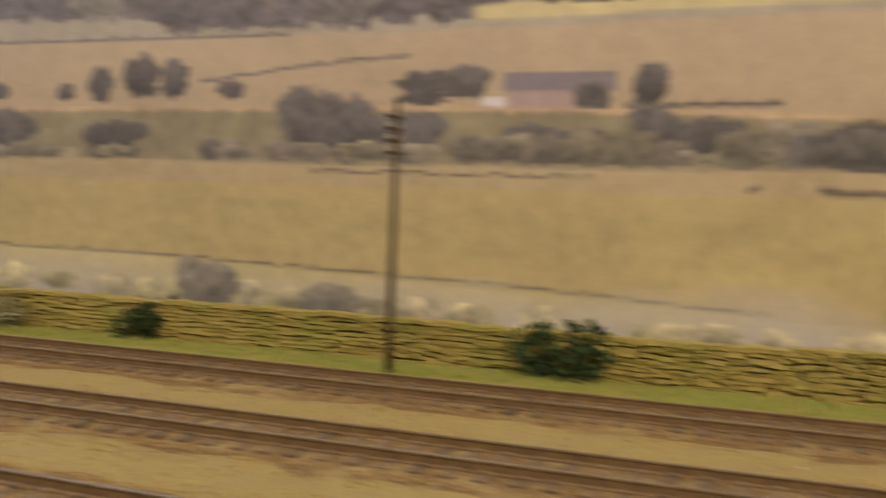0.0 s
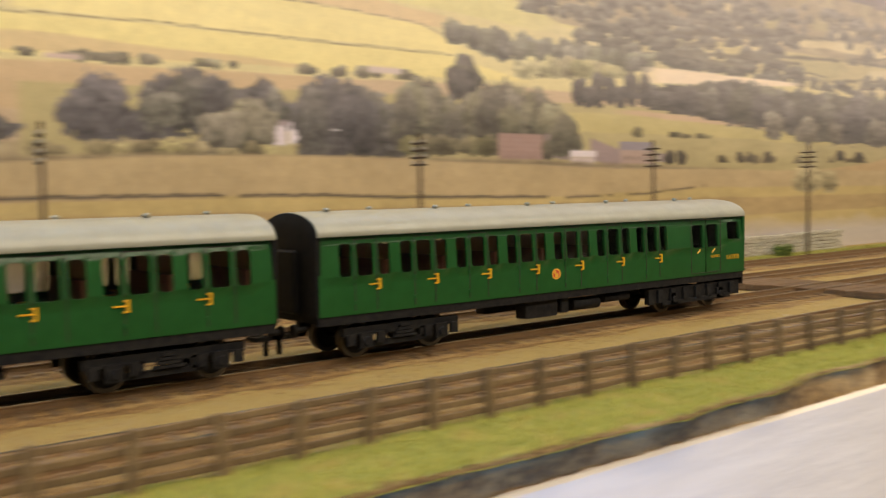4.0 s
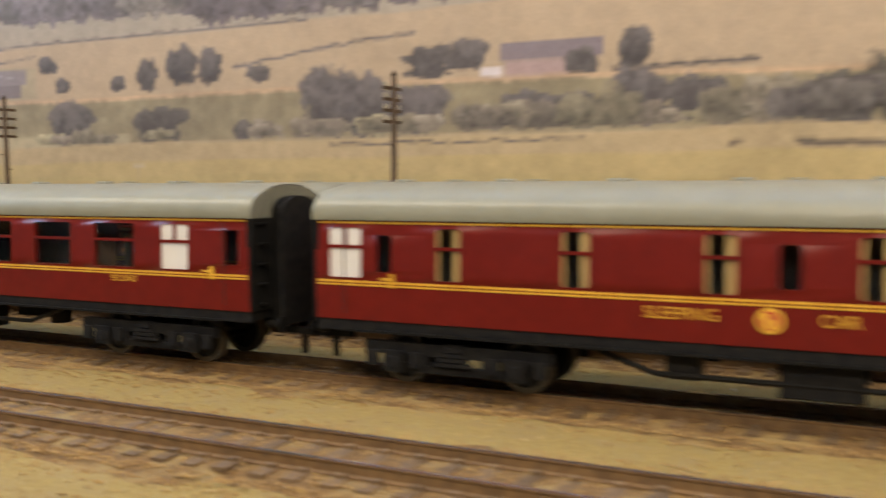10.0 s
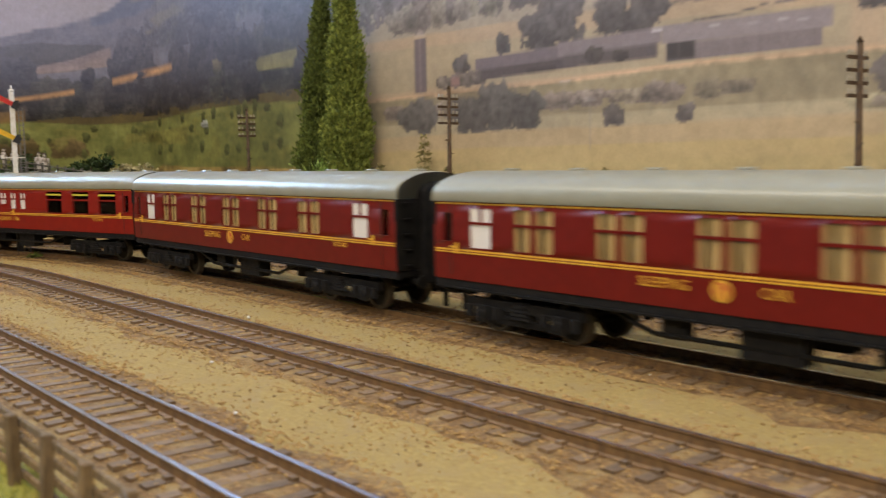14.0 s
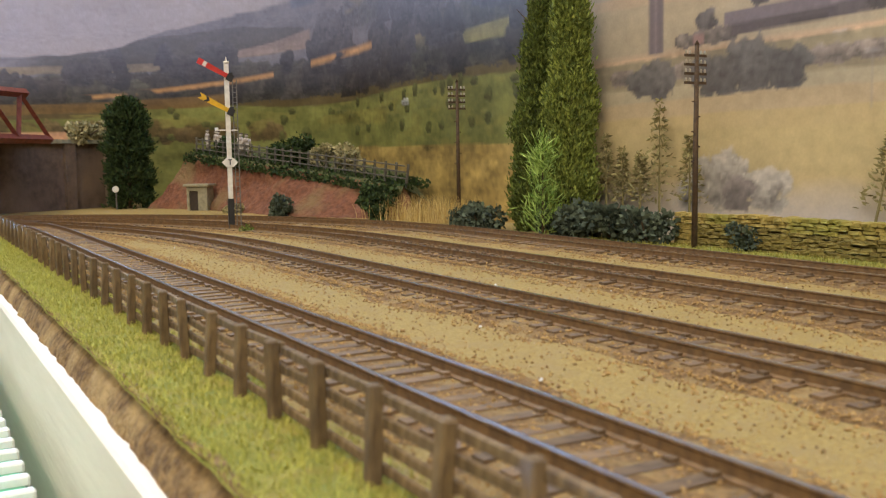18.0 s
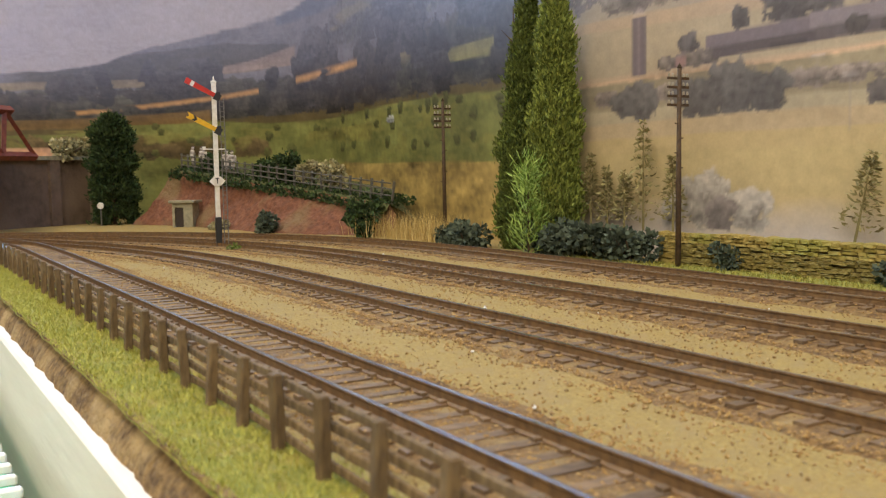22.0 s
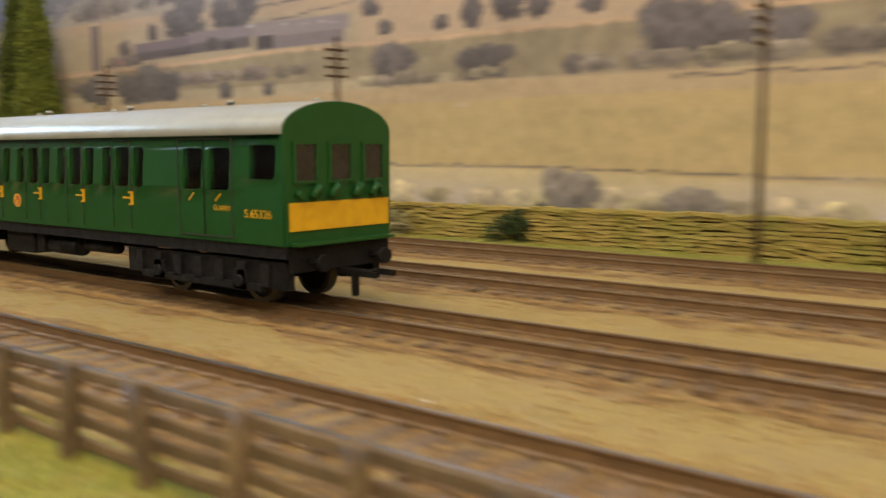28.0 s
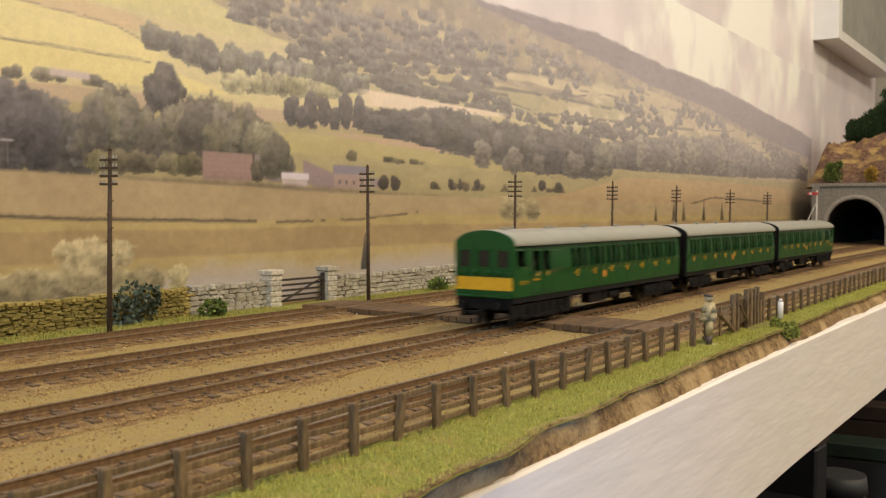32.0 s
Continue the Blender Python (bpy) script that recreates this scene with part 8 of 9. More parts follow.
    for e in (-1, 1):
        part("end_wall", profile_plate(e * h - 0.0008, e * h + 0.0008, z0, eave, ridge, 0.0178), BLACK, top, "black end wall")
        reach = 0.0068 if e < 0 else 0.0045
        g = part("gangway", gangway_plate(*sorted((e * h, e * (h + reach))), 0.0072, 0.0125, 0.0462), BLACK, top, "black corridor connection")
        folds = 5 if e < 0 else 3
        for k in range(folds):
            x = e * (h + reach * (k + 0.6) / folds)
            wide = 0.0016 if k == folds - 1 else 0.0008
            part("bellows_fold", gangway_plate(x - wide / 2, x + wide / 2, 0.0086, 0.0118, 0.0476), GREY_BLACK if k == folds - 1 else BLACK, g)
        for k in range(5):
            part("end_step", boxes((e * (h + 0.0008) - 0.0012, e * (h + 0.0008) + 0.0012, -0.0150, -0.0118, 0.0180 + 0.0055 * k, 0.0185 + 0.0055 * k)), BLACK, top)
        buffers(top, e * (h + 0.0005), e)
        coupling(top, e * h, e)
        bogie(top, e * (h - 0.0385))
    for s in (-1, 1):
        y0, y1 = sorted((s * 0.0150, s * 0.0172))
        part("solebar", boxes((-h, h, y0, y1, 0.0135, 0.0166)), GREY_BLACK, top)
        part("footboard", boxes((-h + 0.01, h - 0.01, y0 - 0.0006, y1 + 0.0006, 0.0134, 0.0140)), BLACK, top)
        bm = rod(bmesh.new(), (-0.045, s * 0.0145, 0.0135), (-0.030, s * 0.0145, 0.0085), 0.0007, n=6)
        rod(bm, (-0.030, s * 0.0145, 0.0085), (0.030, s * 0.0145, 0.0085), 0.0007, n=6)
        rod(bm, (0.030, s * 0.0145, 0.0085), (0.045, s * 0.0145, 0.0135), 0.0007, n=6)
        part("truss_rod", bm, BLACK, top)
        part("battery_box", bevelled(boxes((-0.004, 0.0130, *sorted((s * 0.0085, s * 0.0150)), 0.0055, 0.0135)), 0.0004), GREY_BLACK, top)
        part("regulator_box", bevelled(boxes((-0.028, -0.020, *sorted((s * 0.010, s * 0.0145)), 0.0075, 0.0135)), 0.0004), GREY_BLACK, top)
    part("vacuum_cylinder", rod(bmesh.new(), (0.027, 0, 0.006), (0.027, 0, 0.0135), 0.0032, n=14), GREY_BLACK, top)
    part("floor_pan", boxes((-h, h, -0.0158, 0.0158, 0.0140, 0.0162)), BLACK, top)
    if kind in ("open", "diner"):
        seats(top, -h + 0.012, h - 0.012, 0.0245)
    else:
        part("partition", boxes((-h + 0.006, h - 0.006, 0.0030, 0.0040, 0.0165, 0.0420)), INSIDE, top, "brown corridor partition")
    return top


# ---- trains: green electric unit ----
def unit_car(front, back, label):
    """A green suburban coach, travelling towards +x. front, back: cab at that end."""
    L = 0.2400
    h = L / 2
    top = thing("railway_coach", label, "coach", "green electric train")
    z0, z1, eave, ridge = 0.0176, 0.0478, 0.0476, 0.0562
    lo, hi = 0.0318, 0.0440

    def y_of(z):
        return half_width(z + 0.001, 0.0180)

    win, doors = [], []
    start = 0.064 if back else 0.006
    stop = L - (0.056 if front else 0.006)
    n = 7 if (front or back) else 9
    pitch = (stop - start) / n
    for k in range(n):
        c = start + pitch * (k + 0.5)
        win += [(c - 0.0105, c - 0.0055, lo, hi), (c - 0.0034, c + 0.0034, lo, hi), (c + 0.0055, c + 0.0105, lo, hi)]
        doors.append((c - 0.0046, c + 0.0046))
    ends = []
    if front:
        ends.append(lambda v: L - v)
    if back:
        ends.append(lambda v: v)
    guard = []
    for f in ends:
        for a, b, c, d in ((0.0030, 0.0130, 0.0350, 0.0442), (0.0203, 0.0290, 0.0318, 0.0435), (0.0318, 0.0400, 0.0318, 0.0435)):
            win.append((*sorted((f(a), f(b))), c, d))
        guard += [tuple(sorted((f(0.0190), f(0.0304)))), tuple(sorted((f(0.0304), f(0.0414))))]
    # windows count from the back end
    openings = [(a - h, b - h, c, d) for a, b, c, d in win]
    part("side_panel", side_mesh(-h, h, z0, z1, openings, y_of, 0.0014), GREEN, top)
    part("side_panel", mirrored(side_mesh(-h, h, z0, z1, openings, y_of, 0.0014)), GREEN, top)
    for a, b, c, d in openings:
        for s in (-1, 1):
            pane(top, a, b, c, d, s * y_of((c + d) / 2), GLASS)
    for s in (-1, 1):
        for a, b in doors:
            y = s * (y_of(0.03) + 0.00005)
            yt = s * (y_of(0.046) + 0.00005)
            bm = boxes(*[(x - h - 0.00014, x - h + 0.00014, y - 0.0001, y + 0.0001, 0.0190, 0.0455) for x in (a, b)], (a - h, b - h, yt - 0.0001, yt + 0.0001, 0.0454, 0.0457))
            part("door_joint", bm, INSIDE_DARK, top)
            x = (a if s < 0 and not front else b) - h
            part("door_handle", boxes((x + 0.0006, x + 0.0013, y - 0.0005, y + 0.0005, 0.0263, 0.0304), (x - 0.0004, x + 0.0006, y - 0.0005, y + 0.0005, 0.0263, 0.0268), (x - 0.0004, x + 0.0006, y - 0.0005, y + 0.0005, 0.0299, 0.0304),
                                      (x - 0.0034, x + 0.0006, y - 0.0004, y + 0.0004, 0.0282, 0.0287)), YELLOW, top, "yellow door handle")
            part("hinge", boxes(*[(a - h - 0.0005, a - h + 0.0003, y - 0.0003, y + 0.0003, z - 0.0007, z + 0.0007) for z in (0.022, 0.030, 0.042)]), GREEN, top)
        for a, b in guard:
            y = s * (y_of(0.03) + 0.00005)
            bm = boxes(*[(x - h - 0.00016, x - h + 0.00016, y - 0.0001, y + 0.0001, 0.0190, 0.0462) for x in (a, b)], (a - h, b - h, y - 0.0001, y + 0.0001, 0.0188, 0.0191), (a - h, b - h, y - s * 0.0003 - 0.0001, y - s * 0.0003 + 0.0001, 0.0459, 0.0462))
            part("door_joint", bm, INSIDE_DARK, top)
            part("door_handle", rod(bmesh.new(), ((a + b) / 2 - h - 0.0010, y, 0.0288), ((a + b) / 2 - h + 0.0012, y, 0.0308), 0.0003, n=6), YELLOW, top, "yellow door handle")
    y = -(y_of(0.0262) + 0.0001)
    for f, way in [(lambda v: L - v, 1)] * front + [(lambda v: v, -1)] * back:
        lettering("GUARD", 0.0011, YELLOW, top, f(0.0232) - h, y, 0.0268)
        lettering("S.65326" if front else "S.77511", 0.0018, YELLOW, top, f(0.0092) - h, y, 0.0256)
    crest(top, -h + L * 0.46, y, 0.0255, 0.0024)
    roof = part("roof", roof_mesh(-h - 0.0004, h + 0.0004, eave, ridge, 0.0186, 0.0002, 16, 1.0), ROOF_SILVER, top)
    for k in range(10):
        x = -h + L * (k + 0.5) / 10
        bm = rod(bmesh.new(), (x, 0.0045 * (1 if k % 2 else -1), ridge - 0.0012), (x, 0.0045 * (1 if k % 2 else -1), ridge + 0.0003), 0.0008, n=8)
        rod(bm, (x, 0.0045 * (1 if k % 2 else -1), ridge + 0.0003), (x, 0.0045 * (1 if k % 2 else -1), ridge + 0.0012), 0.0015, 0.0009, 10)
        part("ventilator", bm, ROOF_SILVER, roof)
    for e, cab in ((1, front), (-1, back)):
        x = e * h
        end = part("end_wall", profile_plate(x - 0.0008, x + 0.0008, z0, eave, ridge, 0.0184, 16, 1.0), GREEN if cab else BLACK, top)
        if cab:
            for yc in (-0.0115, 0.0, 0.0115):
                w = 0.0036
                ob = part("cab_window", boxes((x + e * 0.0009 - 0.0001, x + e * 0.0009 + 0.0001, yc - w, yc + w, 0.0345, 0.0445)), GLASS_DARK, end, "dark cab window")
                part("window_frame", boxes(*[(x + e * 0.0011 - 0.0003, x + e * 0.0011 + 0.0003, yc - w - 0.0006, yc + w + 0.0006, z - 0.0004, z + 0.0004) for z in (0.0343, 0.0447)],
                                           *[(x + e * 0.0011 - 0.0003, x + e * 0.0011 + 0.0003, yc + k * w - 0.0004, yc + k * w + 0.0004, 0.0347, 0.0443) for k in (-1, 1)]), GREEN, end)
            part("warning_panel", boxes((x + e * 0.0010 - 0.0002, x + e * 0.0010 + 0.0002, -0.0168, 0.0168, 0.0215, 0.0290)), YELLOW, end, "yellow half panel")
            for yc in (-0.010, -0.004, 0.004, 0.010):
                part("jumper_cable", rod(bmesh.new(), (x + e * 0.0018, yc, 0.0300), (x + e * 0.0022, yc + 0.002, 0.0335), 0.0010, n=8), GREEN, end)
            for yc in (-0.014, 0.014):
                part("lamp", rod(bmesh.new(), (x + e * 0.0008, yc, 0.0312), (x + e * 0.0028, yc, 0.0312), 0.0012, n=10), GREEN, end)
            part("step", boxes((min(x, x + e * 0.0035), max(x, x + e * 0.0035), -0.0165, 0.0165, 0.0176, 0.0184)), GREEN, end)
            part("buffer_beam", boxes((min(x, x + e * 0.0012), max(x, x + e * 0.0012), -0.0165, 0.0165, 0.0105, 0.0172)), BLACK, top)
        else:
            part("gangway", bevelled(boxes((min(x, x + e * 0.0025), max(x, x + e * 0.0025), -0.006, 0.006, 0.018, 0.042)), 0.0008), BLACK, top)
        buffers(top, x + e * 0.0008, e, 0.0130)
        coupling(top, x, e)
        bogie(top, e * (h - 0.0355), heavy=bool(cab))
    for s in (-1, 1):
        part("solebar", boxes((-h, h, *sorted((s * 0.0148, s * 0.0174)), 0.0142, 0.0178)), GREY_BLACK, top)
        part("underframe_box", bevelled(boxes((-0.024, -0.006, *sorted((s * 0.009, s * 0.0152)), 0.0065, 0.0142)), 0.0004), GREY_BLACK, top)
        part("underframe_box", bevelled(boxes((-0.004, 0.0005, *sorted((s * 0.009, s * 0.0152)), 0.0072, 0.0142)), 0.0004), GREY_BLACK, top)
        for xa, xb, z, r in ((0.0035, 0.0195, 0.0102, 0.0030), (0.0235, 0.0395, 0.0113, 0.0021)):
            part("air_tank", rod(bmesh.new(), (xa, s * 0.0125, z), (xb, s * 0.0125, z), r, n=14), GREY_BLACK, top)
    part("floor_pan", boxes((-h, h, -0.0156, 0.0156, 0.0150, 0.0174)), BLACK, top)
    bm = boxes((-h + 0.002, h - 0.002, -0.016, 0.016, 0.0176, 0.0195))
    for k in range(n + 1):
        x = -h + start + pitch * k
        if -h < x < h:
            part("partition", boxes((x - 0.0004, x + 0.0004, -0.0162, 0.0162, 0.0195, 0.0470 if k % 3 == 0 else 0.0430)), SEAT_TAN, top, "orange-brown compartment partition")
            for d in (-1, 1):
                box(bm, x + d * 0.0004 - (0.0045 if d < 0 else 0), x + d * 0.0004 + (0.0045 if d > 0 else 0), -0.0158, 0.0158, 0.0195, 0.0270)
                box(bm, x + d * 0.0016 - 0.0012, x + d * 0.0016 + 0.0012, -0.0158, 0.0158, 0.0270, 0.0370)
    # near-black walls added so no light shows through the guard's windows
    for f in ends:
        xa, xb = sorted((f(0.0165) - h, f(0.0460) - h))
        part("guard_partition", boxes((xa, xb, 0.0040, 0.0048, 0.0195, 0.0470), (xa, xa + 0.0008, -0.0160, 0.0040, 0.0195, 0.0470), (xb - 0.0008, xb, -0.0160, 0.0040, 0.0195, 0.0470)), INSIDE_DARK, top, "near-black walls added behind the guard windows")
    part("seating_unit", bm, SEAT_RED, top, "dark red-brown moulded seats")
    return top


GLASS_DARK = material("dark_glass", (0.016, 0.015, 0.014), 0.15, scale=300, second=(0.024, 0.021, 0.018))


# ---- trains: steam locomotive and tender ----
def arch_tube(bm, x0, x1, yc, zc, r0, r1, n=28, mi=0):
    return rod(bm, (x0, yc, zc), (x1, yc, zc), r0, r1, n, mi)


def spoked_driver(r):
    bm = bmesh.new()
    ring(bm, 0, -0.0014, 0.0014, 0, r * 0.905, r, 40)
    n = len(bm.faces)
    ring(bm, 0, -0.0010, 0.0010, 0, r * 0.82, r * 0.905, 40)
    for k, f in enumerate(bm.faces):
        f.material_index = 0 if k < n else 1
    for k in range(18):
        a = 2 * math.pi * k / 18
        rod(bm, (0, 0.0002, 0), (0.84 * r * math.cos(a), 0.0002, 0.84 * r * math.sin(a)), 0.0008, 0.0005, 5, 1)
    rod(bm, (0, -0.0016, 0), (0, 0.0014, 0), 0.0024, 0.0024, 14, 1)
    # balance weight opposite the crank
    for k in range(5):
        a = math.pi - 0.35 + 0.175 * k
        box(bm, 0.72 * r * math.cos(a) - 0.0016, 0.72 * r * math.cos(a) + 0.0016, -0.0006, 0.0010, 0.72 * r * math.sin(a) - 0.0016, 0.72 * r * math.sin(a) + 0.0016, 1)
    rod(bm, (0, 0.0006, 0), (0, 0.0012, 0), 0.82 * r, 0.82 * r, 30, 1)
    return bm


CRANK = 0.0052
DRIVER_X = (-0.2712, -0.2402, -0.2080)


def locomotive():
    """Pacific locomotive; x counts from the first coach's front end, the chimney towards -x."""
    top = thing("steam_locomotive", "maroon model express steam locomotive with black smokebox and brass handrails", "locomotive")
    zc = 0.0402
    bm = arch_tube(bmesh.new(), -0.2925, -0.209, 0, zc, 0.0128, 0.0139)
    b = part("boiler", bm, LOCO_RED, top)
    for x in (-0.2700, -0.2460, -0.2240):
        part("boiler_band", ring_x(x, zc, 0.0128 + (x + 0.2925) * 0.0132 + 0.00012, 0.0006), LOCO_RED, b)
    part("smokebox", arch_tube(bmesh.new(), -0.3190, -0.2935, 0, zc, 0.0130, 0.0130), BLACK, top, "black smokebox")
    part("smokebox_door", rod(rod(bmesh.new(), (-0.3190, 0, zc), (-0.3212, 0, zc), 0.0112, 0.0085, 26), (-0.3212, 0, zc), (-0.3222, 0, zc), 0.0085, 0.002, 26), BLACK, top)
    part("yellow_band", ring_x(-0.2932, zc, 0.01315, 0.0006), LIME_LINE, top, "yellow line round the boiler")
    part("chimney", rod(rod(bmesh.new(), (-0.3065, 0, 0.0515), (-0.3065, 0, 0.0560), 0.0040, 0.0034, 18), (-0.3065, 0, 0.0560), (-0.3065, 0, 0.0568), 0.0042, 0.0040, 18), BLACK, top)
    part("dome", rod(rod(bmesh.new(), (-0.2465, 0, 0.0530), (-0.2465, 0, 0.0552), 0.0042, 0.0036, 18), (-0.2465, 0, 0.0552), (-0.2465, 0, 0.0562), 0.0036, 0.0012, 18), LOCO_RED, top)
    part("top_feed", rod(rod(bmesh.new(), (-0.2720, 0, 0.0520), (-0.2720, 0, 0.0555), 0.0022, 0.0020, 14), (-0.2720, 0, 0.0555), (-0.2720, 0, 0.0572), 0.0020, 0.0006, 14), LOCO_RED, top)
    # firebox: flat-sided with rounded shoulders
    bm = bmesh.new()
    rows = []
    for x, w, t in ((-0.2105, 0.0142, 0.0545), (-0.2080, 0.0150, 0.0549), (-0.1640, 0.0146, 0.0535)):
        pts = [(-w, 0.0258), (-w, 0.036), (-w * 0.985, 0.044), (-w * 0.90, t - 0.0050), (-w * 0.76, t - 0.0022), (-w * 0.5, t - 0.0006), (0, t), (w * 0.5, t - 0.0006), (w * 0.76, t - 0.0022), (w * 0.90, t - 0.0050), (w * 0.985, 0.044), (w, 0.036), (w, 0.0258)]
        rows.append([(x, y, z) for y, z in pts])
    strip(bm, rows)
    bm.faces.new([bm.verts.new(p) for p in rows[0]])
    fb = part("firebox", bm, LOCO_RED, top)
    for k in range(7):
        part("washout_plug", rod(bmesh.new(), (-0.2065 + 0.0056 * k, -0.0142, 0.0462), (-0.2065 + 0.0056 * k, -0.0147, 0.0464), 0.0007, n=10), LOCO_RED, fb)
    for k in range(12):
        part("rivet", rod(bmesh.new(), (-0.2000 + 0.003 * k, -0.0147, 0.0322), (-0.2000 + 0.003 * k, -0.0151, 0.0322), 0.0003, n=6), LOCO_RED, fb)
    for s in (-1, 1):
        part("handrail", rod(bmesh.new(), (-0.3150, s * 0.0139, 0.0468), (-0.1690, s * 0.0152, 0.0466), 0.00045, n=8), BRASS, top, "brass handrail")
        for k in range(7):
            x = -0.305 + 0.022 * k
            part("handrail_knob", rod(bmesh.new(), (x, s * 0.0110, 0.0468), (x, s * 0.0146, 0.0468), 0.0006, n=8), BRASS, top)
        y = s * 0.0150
        plate = part("nameplate", bevelled(boxes((-0.2595, -0.2228, y - 0.0004, y + 0.0004, 0.0385, 0.0424)), 0.0002), NAME_RIM, top, "black nameplate with a bright rim")
        part("plate_face", boxes((-0.2588, -0.2235, y + s * 0.0004 - 0.0001, y + s * 0.0004 + 0.0001, 0.0391, 0.0418)), BLACK, plate)
        lettering("CITY OF CARLISLE", 0.0015, NAME_RIM, plate, -0.24115, s * 0.0156, 0.0405, "white raised lettering")
        part("nameplate_bracket", boxes((-0.252, -0.230, *sorted((s * 0.0128, s * 0.0148)), 0.0388, 0.0396)), LOCO_RED, top)
    # running plate with its lime edge, dropping under the cab
    bm = boxes((-0.332, -0.166, -0.0168, 0.0168, 0.0244, 0.0256))
    box(bm, -0.3345, -0.332, -0.0165, 0.0165, 0.0105, 0.0225)
    part("running_plate", bm, BLACK, top)
    for s in (-1, 1):
        ya, yb = sorted((s * 0.0168, s * 0.0171))
        bm = bmesh.new()
        path = [(-0.325, 0.0250), (-0.1680, 0.0250), (-0.1655, 0.0240), (-0.1640, 0.0200), (-0.1620, 0.0180), (-0.1585, 0.0172), (-0.1430, 0.0166), (-0.1395, 0.0150), (-0.1365, 0.0142)]
        for (x0, zz0), (x1, zz1) in zip(path, path[1:]):
            v = [bm.verts.new(p) for p in ((x0, ya, zz0 - 0.0005), (x1, ya, zz1 - 0.0005), (x1, ya, zz1 + 0.0004), (x0, ya, zz0 + 0.0004), (x0, yb, zz0 - 0.0005), (x1, yb, zz1 - 0.0005), (x1, yb, zz1 + 0.0004), (x0, yb, zz0 + 0.0004))]
            for f in ((0, 1, 2, 3), (7, 6, 5, 4), (0, 4, 5, 1), (3, 2, 6, 7)):
                bm.faces.new([v[i] for i in f])
        part("edge_lining", bm, LIME_LINE, top, "lime yellow line along the running plate")
        part("valance", boxes((-0.325, -0.166, *sorted((s * 0.0150, s * 0.0166)), 0.0222, 0.0244)), BLACK, top)
        for x in (-0.2820, -0.2620, -0.2290):
            bk = part("sand_filler", bevelled(boxes((x - 0.0026, x + 0.0026, *sorted((s * 0.0128, s * 0.0160)), 0.0258, 0.0308)), 0.0004), LOCO_RED, top)
            part("filler_cap", rod(bmesh.new(), (x, s * 0.0160, 0.0284), (x, s * 0.0166, 0.0284), 0.0014, n=12), LOCO_RED, bk)
        for x0, w, zt in ((-0.2520, 0.0040, 0.0300), (-0.2465, 0.0036, 0.0310), (-0.2400, 0.0050, 0.0294)):
            part("lubricator", bevelled(boxes((x0, x0 + w, *sorted((s * 0.0130, s * 0.0155)), 0.0258, zt)), 0.0004), LOCO_RED, top)
        for x in DRIVER_X:
            arc = [(x + 0.0150 * math.cos(math.pi * (0.30 + 0.40 * k / 12)), 0.0120 + 0.0150 * math.sin(math.pi * (0.30 + 0.40 * k / 12))) for k in range(13)]
            bm = bmesh.new()
            strip(bm, [[(px, s * 0.0118, 0.0250) for px, _ in arc], [(px, s * 0.0118, max(0.0254, pz)) for px, pz in arc], [(px, s * 0.0150, max(0.0254, pz)) for px, pz in arc], [(px, s * 0.0150, 0.0250) for px, _ in arc]])
            part("splasher", bm, LOCO_RED, top)
        # smoke-box saddle, cylinders, slide bars
        part("cylinder", bevelled(boxes((-0.3150, -0.2990, *sorted((s * 0.0110, s * 0.0172)), 0.0075, 0.0215)), 0.0012), BLACK, top)
        part("steam_pipe", rod(bmesh.new(), (-0.3050, s * 0.0135, 0.0215), (-0.3050, s * 0.0120, 0.0380), 0.0026, n=12), BLACK, top)
        part("slide_bar", boxes((-0.2990, -0.2790, s * 0.0158 - 0.0005, s * 0.0158 + 0.0005, 0.0136, 0.0144), (-0.2990, -0.2790, s * 0.0158 - 0.0005, s * 0.0158 + 0.0005, 0.0100, 0.0108)), ROD_STEEL, top)
        part("expansion_link", boxes((-0.2960, -0.2945, s * 0.0162 - 0.0005, s * 0.0162 + 0.0005, 0.0080, 0.0220), (-0.2945, -0.2790, s * 0.0165 - 0.0004, s * 0.0165 + 0.0004, 0.0170, 0.0182)), ROD_STEEL, top)
        part("radius_rod", rod(bmesh.new(), (-0.2950, s * 0.0165, 0.0210), (-0.2590, s * 0.0165, 0.0178), 0.0008, n=8), ROD_STEEL, top)
        part("return_crank", rod(bmesh.new(), (-0.2600, s * 0.0170, 0.0175), (-0.2585, s * 0.0170, 0.0120), 0.0009, n=8), ROD_STEEL, top)
    part("main_frame", boxes((-0.330, -0.150, -0.0070, 0.0070, 0.0070, 0.0250)), BLACK, top)
    part("ashpan", boxes((-0.200, -0.160, -0.0140, 0.0140, 0.0120, 0.0250), (-0.165, -0.138, -0.0150, 0.0150, 0.0105, 0.0170)), BLACK, top)
    for s in (-1, 1):
        bm = boxes((-0.188, -0.150, *sorted((s * 0.0120, s * 0.0152)), 0.0060, 0.0125), (-0.197, -0.150, *sorted((s * 0.0122, s * 0.0148)), 0.0105, 0.0150), (-0.174, -0.164, *sorted((s * 0.0150, s * 0.0166)), 0.0045, 0.0115))
        part("trailing_truck_frame", bm, BLACK, top)
    # cab
    y_of = lambda z: 0.0165
    wins = [(-0.1562, -0.1490, 0.0365, 0.0448), (-0.1462, -0.1400, 0.0365, 0.0448)]
